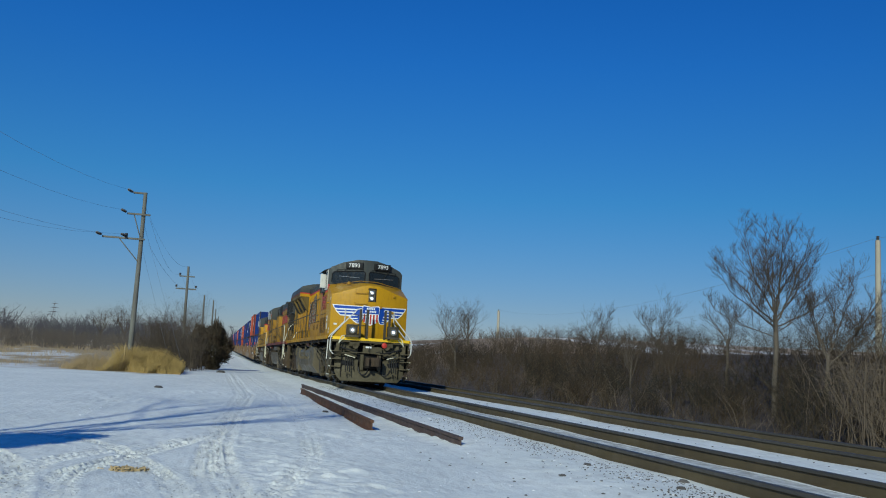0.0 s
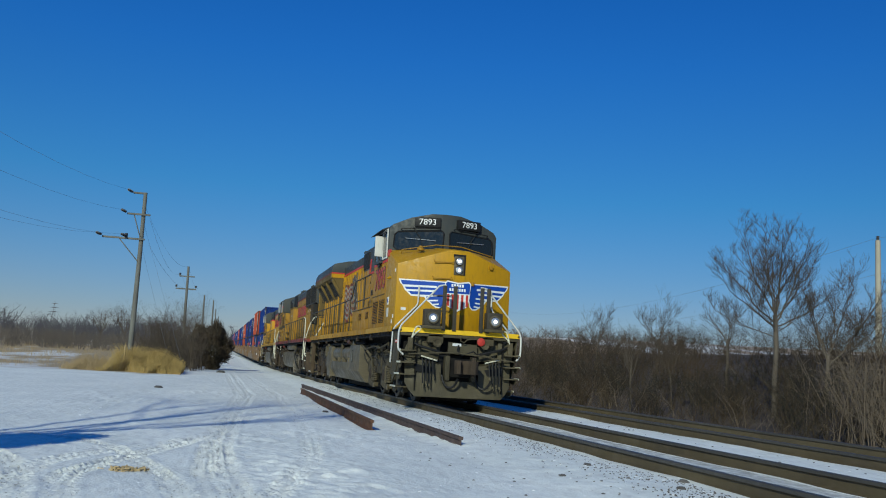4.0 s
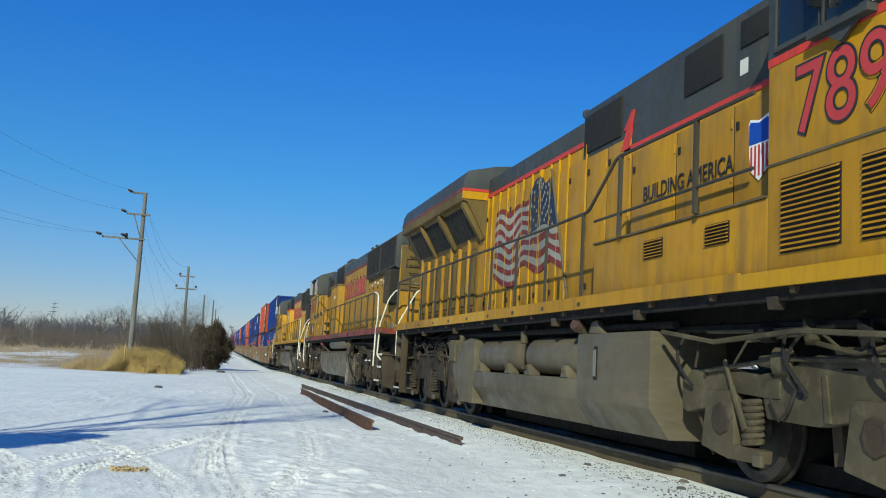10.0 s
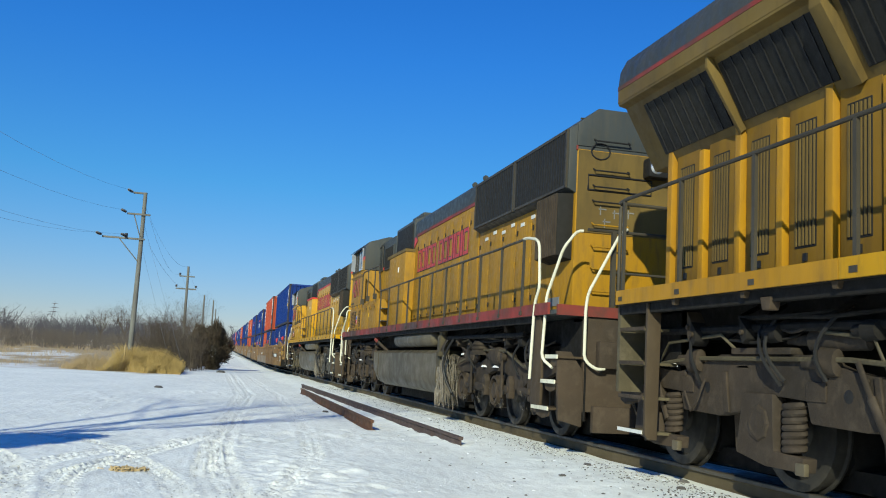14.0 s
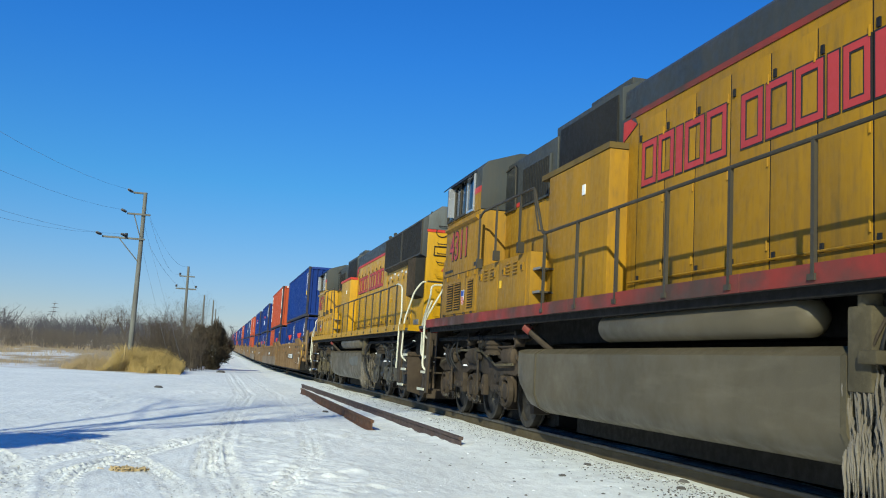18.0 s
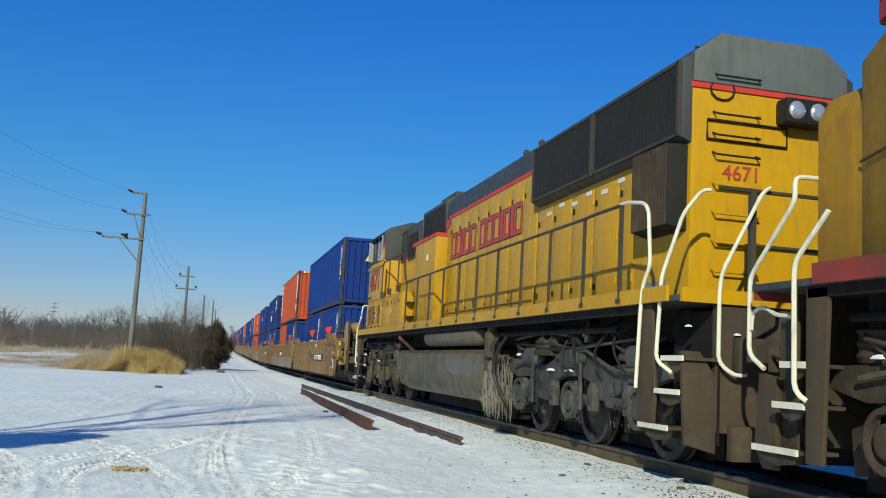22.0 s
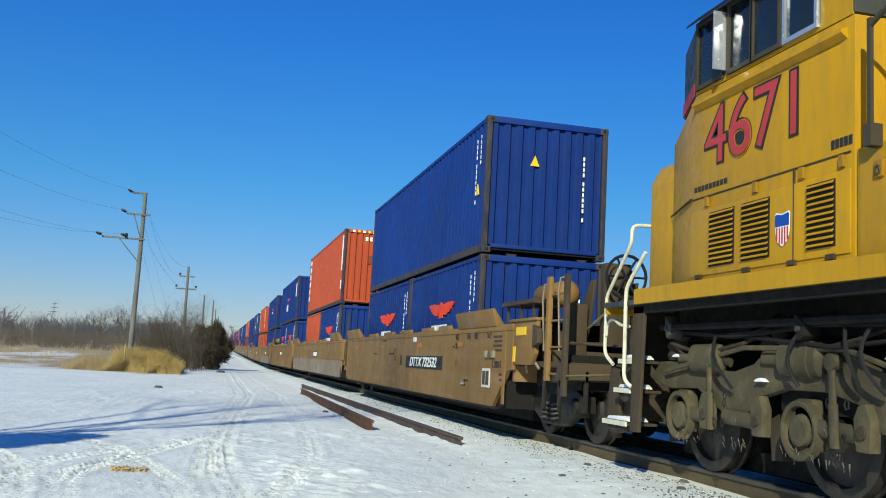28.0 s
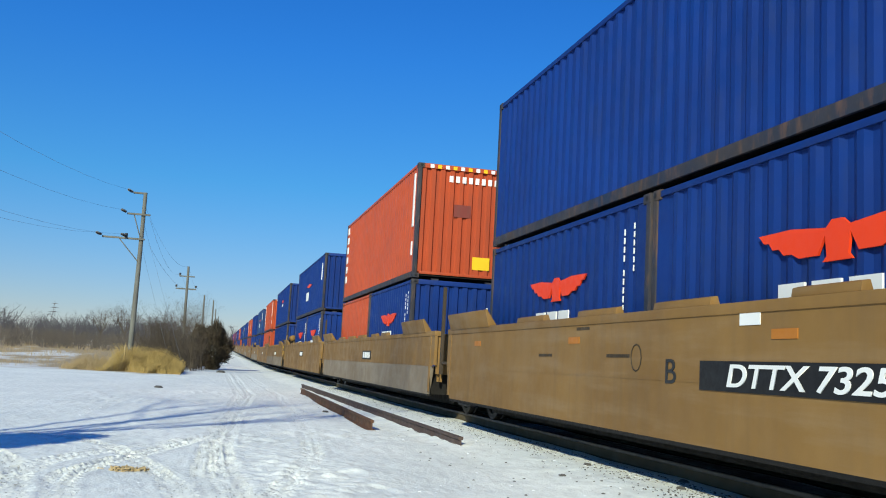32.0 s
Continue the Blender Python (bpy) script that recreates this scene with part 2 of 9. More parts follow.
ICE = surface("dirty_ice", (0.30, 0.26, 0.20), (0.12, 0.10, 0.075), rough=0.18, fine=9, streak=(1, 1, 0.3), bump=0.3)
ICE.node_tree.nodes["Principled BSDF"].inputs["Transmission Weight"].default_value = 0.25


def snow_ground():
    """Snow on the lot and track bed, dry field and leaf litter beyond, by place, with uneven borders."""
    m, nt, bs = nodes_of("snow_ground")
    tc = nt.nodes.new("ShaderNodeTexCoord")
    sep = nt.nodes.new("ShaderNodeSeparateXYZ")
    nt.links.new(tc.outputs["Object"], sep.inputs[0])

    def step(sock, a, b):
        r = nt.nodes.new("ShaderNodeMapRange")
        r.inputs[1].default_value, r.inputs[2].default_value = a, b
        nt.links.new(sock, r.inputs[0])
        return r.outputs[0]

    def calc(op, a, b):
        n = nt.nodes.new("ShaderNodeMath")
        n.operation = op
        for i, v in ((0, a), (1, b)):
            if isinstance(v, (int, float)):
                n.inputs[i].default_value = v
            else:
                nt.links.new(v, n.inputs[i])
        return n.outputs[0]

    wob = noise_at(nt, 0.35, (1, 1, 1), 4, 0.3, 0.7)
    # compact snow with grey slush and grit
    snow = mixed(nt, noise_at(nt, 0.8, (1, 0.5, 1), 6), (0.87, 0.88, 0.83), (0.76, 0.78, 0.74))
    snow = mixed(nt, calc("MULTIPLY", noise_at(nt, 7.0, (1, 0.45, 1), 7, 0.45, 0.72), 0.5), snow, (0.52, 0.51, 0.49))
    snow = mixed(nt, calc("MULTIPLY", noise_at(nt, 38.0, (1, 1, 1), 3, 0.68, 0.74), 0.55), snow, (0.22, 0.19, 0.16))
    litter = mixed(nt, noise_at(nt, 1.5), (0.085, 0.062, 0.042), (0.05, 0.038, 0.028))
    field = mixed(nt, noise_at(nt, 0.22, (0.6, 0.22, 1), 6, 0.53, 0.60), (0.40, 0.30, 0.17), (0.80, 0.79, 0.77))
    field = mixed(nt, calc("MULTIPLY", noise_at(nt, 2.5, (1, 1, 1), 5), 0.4), field, (0.24, 0.18, 0.10))
    # borders: litter beyond the second track, field beyond the lot on the other side
    xr = calc("ADD", sep.outputs[0], calc("MULTIPLY", wob, 1.0))
    far = step(calc("ADD", sep.outputs[1], calc("MULTIPLY", wob, 6.0)), 50.0, 53.0)
    left = calc("SUBTRACT", 1.0, step(calc("ADD", sep.outputs[0], calc("MULTIPLY", wob, 1.5)), -2.2, -1.0))
    col = mixed(nt, calc("MULTIPLY", far, left), snow, field)
    # snow between the rails is darkened for the shade under the train
    gauge = calc("LESS_THAN", calc("ABSOLUTE", calc("SUBTRACT", sep.outputs[0], 5.955), 0.0), 0.62)
    col = mixed(nt, calc("MULTIPLY", gauge, calc("MULTIPLY", noise_at(nt, 9.0, (1, 0.5, 1), 5, 0.3, 0.6), 0.6)), col, (0.16, 0.14, 0.12))
    hill = mixed(nt, noise_at(nt, 0.12, (1, 0.25, 1), 5, 0.5, 0.58), (0.30, 0.21, 0.13), (0.80, 0.80, 0.79))
    litter = mixed(nt, step(sep.outputs[1], 70.0, 95.0), litter, hill)
    col = mixed(nt, step(xr, 12.0, 12.8), col, litter)
    nt.links.new(col, bs.inputs["Base Color"])
    bs.inputs["Roughness"].default_value = 0.75
    b1 = add(nt, "ShaderNodeBump", Strength=0.35, Distance=0.05)
    nt.links.new(noise_at(nt, 3.2, (1.0, 0.45, 1), 6, 0.2, 0.8), b1.inputs["Height"])
    b2 = add(nt, "ShaderNodeBump", Strength=0.30, Distance=0.02)
    nt.links.new(noise_at(nt, 22.0, (1, 0.6, 1), 5, 0.2, 0.8), b2.inputs["Height"])
    nt.links.new(b1.outputs[0], b2.inputs["Normal"])
    nt.links.new(b2.outputs[0], bs.inputs["Normal"])
    return m


SNOW = snow_ground()
SNOW_LUMP = surface("snow_crust", (0.80, 0.80, 0.81), (0.74, 0.74, 0.75), rough=0.8, bump=0.3)


# ---- mesh helpers ----
class Geo:
    """Collects faces of simple solids and turns them into one mesh."""

    def __init__(self):
        self.v, self.f = [], []

    def add(self, verts, faces):
        k = len(self.v)
        self.v += [tuple(p) for p in verts]
        self.f += [tuple(i + k for i in f) for f in faces]
        return self

    def box(self, x0, x1, y0, y1, z0, z1):
        return self.add([(x, y, z) for z in (z0, z1) for x, y in ((x0, y0), (x1, y0), (x1, y1), (x0, y1))],
                        [(3, 2, 1, 0), (4, 5, 6, 7), (0, 1, 5, 4), (1, 2, 6, 5), (2, 3, 7, 6), (3, 0, 4, 7)])

    def prism(self, pts, a, b, axis="y"):
        """Extrudes a closed outline: (x, z) along y, (y, z) along x, or (x, y) along z."""
        n = len(pts)
        put = {"y": lambda p, c: (p[0], c, p[1]), "x": lambda p, c: (c, p[0], p[1]), "z": lambda p, c: (p[0], p[1], c)}[axis]
        vs = [put(p, a) for p in pts] + [put(p, b) for p in pts]
        return self.add(vs, [tuple(range(n - 1, -1, -1)), tuple(range(n, 2 * n))] + [(i, (i + 1) % n, (i + 1) % n + n, i + n) for i in range(n)])

    def ring(self, c, d, r, n):
        d = Vector(d).normalized()
        u = d.orthogonal().normalized()
        w = d.cross(u)
        return [tuple(Vector(c) + u * (math.cos(2 * math.pi * i / n) * r) + w * (math.sin(2 * math.pi * i / n) * r)) for i in range(n)]

    def cyl(self, p, q, r, n=10, r2=None):
        d = Vector(q) - Vector(p)
        vs = self.ring(p, d, r, n) + self.ring(q, d, r if r2 is None else r2, n)
        return self.add(vs, [tuple(range(n - 1, -1, -1)), tuple(range(n, 2 * n))] + [(i, (i + 1) % n, (i + 1) % n + n, i + n) for i in range(n)])

    def tube(self, pts, r, n=6):
        """A round bar through the points, with bent joints."""
        pts = [Vector(p) for p in pts]
        vs, fs = [], []
        u = None
        for i, p in enumerate(pts):
            d = (pts[min(i + 1, len(pts) - 1)] - pts[max(i - 1, 0)]).normalized()
            u = d.orthogonal().normalized() if u is None else (u - d * u.dot(d)).normalized()
            w = d.cross(u)
            rr = r[i] if isinstance(r, (list, tuple)) else r
            vs += [tuple(p + u * (math.cos(2 * math.pi * k / n) * rr) + w * (math.sin(2 * math.pi * k / n) * rr)) for k in range(n)]
        for i in range(len(pts) - 1):
            fs += [(i * n + k, i * n + (k + 1) % n, (i + 1) * n + (k + 1) % n, (i + 1) * n + k) for k in range(n)]
        fs += [tuple(range(n - 1, -1, -1)), tuple(range((len(pts) - 1) * n, len(pts) * n))]
        return self.add(vs, fs)

    def lathe(self, c, prof, axis="y", n=20):
        """Turns (along, radius) pairs round an axis through c."""
        vs, fs = [], []
        for a, r in prof:
            for k in range(n):
                s, t = math.cos(2 * math.pi * k / n) * r, math.sin(2 * math.pi * k / n) * r
                vs.append({"y": (c[0] + s, c[1] + a, c[2] + t), "x": (c[0] + a, c[1] + s, c[2] + t), "z": (c[0] + s, c[1] + t, c[2] + a)}[axis])
        for i in range(len(prof) - 1):
            fs += [(i * n + k, i * n + (k + 1) % n, (i + 1) * n + (k + 1) % n, (i + 1) * n + k) for k in range(n)]
        fs += [tuple(range(n - 1, -1, -1)), tuple(range((len(prof) - 1) * n, len(prof) * n))]
        return self.add(vs, fs)

    def mesh(self, name, mat, bevel=0.0, smooth=40):
        me = bpy.data.meshes.new(name)
        me.from_pydata(self.v, [], self.f)
        if bevel or len(self.f) < 6000:
            bm = bmesh.new()
            bm.from_mesh(me)
            bmesh.ops.recalc_face_normals(bm, faces=bm.faces)
            if bevel:
                edges = [e for e in bm.edges if len(e.link_faces) == 2 and e.calc_face_angle(0) > 0.5]
                bmesh.ops.bevel(bm, geom=edges, offset=bevel, segments=2, profile=0.6, affect="EDGES", clamp_overlap=True)
            bm.to_mesh(me)
            bm.free()
        me.materials.append(mat)
        if smooth:
            me.polygons.foreach_set("use_smooth", [True] * len(me.polygons))
            me.set_sharp_from_angle(angle=radians(smooth))
        me.update()
        return me


def part(name, geo, mat, parent=None, label="", bevel=0.0, smooth=40):
    ob = new(name, geo.mesh(name, mat, bevel, smooth) if isinstance(geo, Geo) else geo)
    if parent:
        ob.parent = parent
    return tagged(ob, label)


def thing(name, label, category, group=""):
    return tagged(new(name), label, category, group)


def bend(pts, reach=0.07):
    """Rounds the corners of a bent bar."""
    pts = [Vector(p) for p in pts]
    out = [pts[0]]
    for a, b, c in zip(pts, pts[1:], pts[2:]):
        p = b + (a - b).normalized() * min(reach, 0.45 * (a - b).length)
        q = b + (c - b).normalized() * min(reach, 0.45 * (c - b).length)
        out += [p, p * 0.42 + b * 0.36 + q * 0.22, p * 0.22 + b * 0.36 + q * 0.42, q]
    return out + [pts[-1]]


NEAR_SIDE = Matrix(((0, 0, -1, 0), (-1, 0, 0, 0), (0, 1, 0, 0), (0, 0, 0, 1)))
FRONT_SIDE = Matrix(((1, 0, 0, 0), (0, 0, -1, 0), (0, 1, 0, 0), (0, 0, 0, 1)))


def lettering(name, words, size, place, mat, parent, turn=NEAR_SIDE, stretch=1.0, label="", upright=False, slant=0.0, weight=0.0):
    """Flat raised writing with Blender's own font, centred on its place."""
    cu = bpy.data.curves.new(name, "FONT")
    cu.body = "\n".join(words) if upright else words
    cu.size, cu.extrude, cu.align_x, cu.align_y = size, 0.004, "CENTER", "CENTER"
    cu.space_line, cu.shear, cu.offset = 0.8, slant, weight
    cu.materials.append(mat)
    ob = new(name, cu)
    ob.parent = parent
    ob.matrix_basis = Matrix.Translation(place) @ turn @ Matrix.Diagonal((stretch, 1, 1, 1))
    return tagged(ob, label)


# ---- the line of the track ----
TRACK_X, SECOND_X = 5.955, 9.85


def drift(y):
    return 0.0 if y < 45 else 2.2e-4 * (y - 45) ** 2 if y < 73 else 0.1725 + 0.0123 * (y - 73)


def rise(y):
    return 0.0 if y < 70 else 1e-4 * (y - 70) ** 2 if y < 110 else 0.16 + 0.008 * (y - 110)


def on_track(y):
    d = 0.5
    return Matrix.Translation((TRACK_X + drift(y), y, rise(y))) @ Euler((math.atan(rise(y + d) - rise(y - d)), 0, -math.atan(drift(y + d) - drift(y - d)))).to_matrix().to_4x4()


# distance run by the train at each second
RUN = [(0, -22.65), (1.75, -17.03), (3.5, -11.4), (5.5, -4.95), (7, 0.0), (9, 6.51), (11, 12.88), (13, 19.27), (14.5, 23.97), (16.5, 30.16), (18, 34.96), (20, 41.40),
       (22, 47.80), (24, 53.99), (25.5, 58.61), (27.5, 65.18), (29, 70.05), (30.5, 74.89), (32, 79.71)]
RIDES = []  # (thing, its distance along the train, its height over the rail)
WHEELS = []  # (wheelset, its place on its thing)

# ---- ground ----
GROUND_Z = -0.27


def ground_height(x, y):
    """Height of the snow, the track bed, the bank and the field."""
    z = GROUND_Z + rise(y)
    bed = max(0.0, 1 - max(0.0, abs(x - drift(y) - 7.9) - 3.6) / 0.9)
    z += 0.10 * bed
    bank = max(0.0, x - 12.6 - drift(y))
    z += -0.35 * min(1, bank / 1.2) + 0.27 * min(max(0.0, bank - 1.2), 10.5) + 0.016 * max(0.0, bank - 11.7) + 3.0 * min(1.0, max(0.0, (y - 85) / 40)) * min(1.0, max(0.0, bank - 14) / 18)
    if y > 54 and x < -3:
        z += 0.018 * min(y - 54, 60) * min(1, (-3 - x) / 5)
    if y > 48 and x < -1.5:
        z += 0.12 * math.sin(x * 0.21) * math.sin(y * 0.13) * min(1, (y - 48) / 8)
    z += 0.03 * noise.noise((x * 0.5, y * 0.22, 3.1)) + 0.012 * noise.noise((x * 1.9, y * 1.1, 7.7))
    return z


# tyre tracks on the lot: (points along the wheel's way, half width, strength)
RUTS = [(((-0.05, 5.0), (-0.11, 8.1), (-0.25, 9.3), (-0.45, 10.1), (-1.0, 12.0), (-1.5, 12.8), (-4.0, 15.0)), 0.13, 1.0), (((0.45, 5.0), (0.36, 8.1), (0.26, 10.1), (0.26, 12.5), (0.54, 18.0), (1.3, 28.0), (1.6, 60.0)), 0.15, 1.0),
        (((0.20, 5.0), (0.12, 8.1), (0.05, 9.6), (0.10, 12.0), (0.36, 18.0), (1.0, 28.0), (1.2, 60.0)), 0.12, 0.7), (((-0.95, 5.0), (-1.04, 7.9), (-1.17, 8.9), (-1.18, 9.5), (-0.9, 10.6), (-0.4, 12.2), (0.1, 14.0)), 0.13, 0.9),
        (((0.3, 5.0), (0.62, 8.1), (1.02, 9.8), (1.38, 11.8), (1.62, 14.7), (1.81, 18.7), (2.2, 28.0), (2.3, 60.0)), 0.14, 0.55), (((-1.3, 5.0), (-1.41, 7.9), (-1.47, 8.5), (-1.67, 9.6), (-2.0, 10.8), (-2.9, 12.5)), 0.13, 1.0),
        (((-2.4, 5.0), (-1.64, 8.8), (-1.55, 10.2), (-1.0, 11.8), (-0.48, 12.4), (0.5, 15.5), (0.9, 19.0)), 0.16, 0.5)]


def rut_depth(x, y):
    """Pressed tyre tracks: rows of tread blocks between two raised edges."""
    d = 0.0
    for line, w, deep in RUTS:
        for (xa, ya), (xb, yb) in zip(line, line[1:]):
            if ya <= y < yb:
                off = x - (xa + (xb - xa) * (y - ya) / (yb - ya))
                a = abs(off)
                if a < w:
                    rib = math.cos(off / w * math.pi * 2.5)
                    lug = math.sin(y * 42 + a * 26)
                    keep = 0.35 + 0.65 * min(1, max(0, 0.6 + 1.6 * noise.noise((x * 1.3, y * 0.7, 4.4))))
                    d += deep * keep * (-0.012 + 0.040 * max(-0.5, rib) * (1 if lug > -0.2 else -0.7))
                elif a < w + 0.09:
                    d += deep * 0.006 * math.sin((a - w) / 0.09 * math.pi)
    return d


def spread(*runs):
    out = []
    for a, b, step in runs:
        n = max(1, round((b - a) / step))
        out += [a + (b - a) * i / n for i in range(n)]
    return out + [runs[-1][1]]


def build_ground():
    xs = spread((-900, -100, 80), (-100, -20, 8), (-20, -3.2, 0.8), (-3.2, 2.6, 0.034), (2.6, 4.2, 0.1), (4.2, 12, 0.3), (12, 30, 0.9), (30, 100, 7), (100, 900, 80))
    ys = spread((-500, -20, 48), (-20, 6, 2), (6, 7.6, 0.4), (7.6, 13.5, 0.036), (13.5, 19, 0.09), (19, 32, 0.25), (32, 70, 1.0), (70, 160, 3), (160, 400, 15), (400, 1800, 140))
    vs = []
    for y in ys:
        for x in xs:
            z = ground_height(x, y)
            if -4.2 < x < 5 and 5 < y < 60:
                z += rut_depth(x, y)
                if y < 30:
                    crust = min(1.0, max(0.05, 0.35 + 1.5 * noise.noise((x * 0.45, y * 0.3, 8.8))))
                    z += crust ** 1.5 * (0.045 * max(0, noise.noise((x * 2.6, y * 3.2, 1.3)) - 0.1) + 0.028 * max(-0.2, noise.noise((x * 8, y * 9, 2.3))))
                    z += 0.05 * max(0, noise.noise((x * 0.9 + y * 0.2, y * 0.35, 5.3)) - 0.18) * max(0.0, noise.noise((x * 4.5, y * 6, 6.1)))
                    z += 0.016 * max(0, noise.noise((x * 1.1 - y * 0.5, y * 2.6, 9.3)) - 0.25)
            vs.append((x, y, z))
    n = len(xs)
    fs = [(j * n + i, j * n + i + 1, (j + 1) * n + i + 1, (j + 1) * n + i) for j in range(len(ys) - 1) for i in range(n - 1)]
    me = bpy.data.meshes.new("ground")
    me.from_pydata(vs, [], fs)
    me.materials.append(SNOW)
    me.polygons.foreach_set("use_smooth", [True] * len(fs))
    tagged(new("ground", me), "snow-covered gravel lot with tyre tracks beside the railway", "ground", kind="structure")


build_ground()


# ---- tracks ----
def rail_outline(s=1.0):
    return [(-0.07 * s, 0), (0.07 * s, 0), (0.07 * s, 0.012 * s), (0.012 * s, 0.03 * s), (0.009 * s, 0.135 * s), (0.036 * s, 0.148 * s), (0.036 * s, 0.178 * s), (0.028 * s, 0.186 * s),
            (-0.028 * s, 0.186 * s), (-0.036 * s, 0.178 * s), (-0.036 * s, 0.148 * s), (-0.009 * s, 0.135 * s), (-0.012 * s, 0.03 * s), (-0.07 * s, 0.012 * s)]


def long_rail(x, name, parent):
    """A running rail along the line of the track: web and foot, and the head as a part of its own."""
    ys = [-60 + 6 * i for i in range(22)] + [72 + 12 * i for i in range(45)]
    for nm, pts, mat in (("web", [p for p in rail_outline() if p[1] < 0.16], RAIL), ("head", [(-0.037, 0.146), (0.037, 0.146), (0.037, 0.178), (0.028, 0.187), (-0.028, 0.187), (-0.037, 0.178)], RAILTOP)):
        g = Geo()
        n = len(pts)
        for y in ys:
            g.v += [(x + drift(y) + px, y, rise(y) - 0.187 + pz) for px, pz in pts]
        for j in range(len(ys) - 1):
            g.f += [(j * n + i, j * n + (i + 1) % n, (j + 1) * n + (i + 1) % n, (j + 1) * n + i) for i in range(n)]
        part(nm, g, mat, parent, smooth=30)


def build_track(cx, name, label):
    tr = tagged(thing(name, label, "railway track"), kind="structure")
    for s in (-0.7525, 0.7525):
        rail = tagged(new("rail"), "brown steel rail with a polished head")
        rail.parent = tr
        long_rail(cx + s, "rail", rail)
    return tr


build_track(TRACK_X, "track_1", "main line track half buried in snow, under the train")
build_track(SECOND_X, "track_2", "empty second track with snow against its rails")


# ---- locomotives (x: across, negative towards the camera's side; y: back along the train; z: up from the rail) ----
def wheelset(parent, y, name="wheelset", r=0.53):
    g = Geo()
    for s in (-1, 1):
        c = 0.75 * s
        g.lathe((0, 0, 0), [(c + s * 0.07, 0.06), (c + s * 0.075, 0.14), (c + s * 0.03, 0.17), (c + s * 0.015, r - 0.12), (c + s * 0.07, r - 0.10), (c + s * 0.07, r - 0.01), (c + s * 0.065, r),
                            (c - s * 0.045, r), (c - s * 0.055, r + 0.028), (c - s * 0.075, r + 0.028), (c - s * 0.08, r - 0.06), (c - s * 0.02, r - 0.12), (c - s * 0.03, 0.12), (c - s * 0.03, 0.08)], "x", 28)
    g.cyl((-0.74, 0, 0), (0.74, 0, 0), 0.085, 12)
    if r > 0.5:
        part("traction_motor", Geo().prism([(y - 0.50, 0.30), (y - 0.42, 0.18), (y + 0.42, 0.18), (y + 0.86, 0.34), (y + 0.90, 0.80), (y + 0.3, 0.98), (y - 0.45, 0.92)], -0.62, 0.62, "x"), SHADOW, parent, bevel=0.03)
    ws = part(name, g, WHEEL, parent, "steel wheelset with worn treads")
    ws.location = (0, y, r)
    WHEELS.append((ws, (0, y, r)))
    return ws


def coil(g, x, y, z0, z1, r=0.085, turns=4):
    n = 10 * turns
    g.tube([(x + r * math.cos(2 * math.pi * i * turns / n), y + r * math.sin(2 * math.pi * i * turns / n), z0 + (z1 - z0) * i / n) for i in range(n + 1)], 0.017, 5)


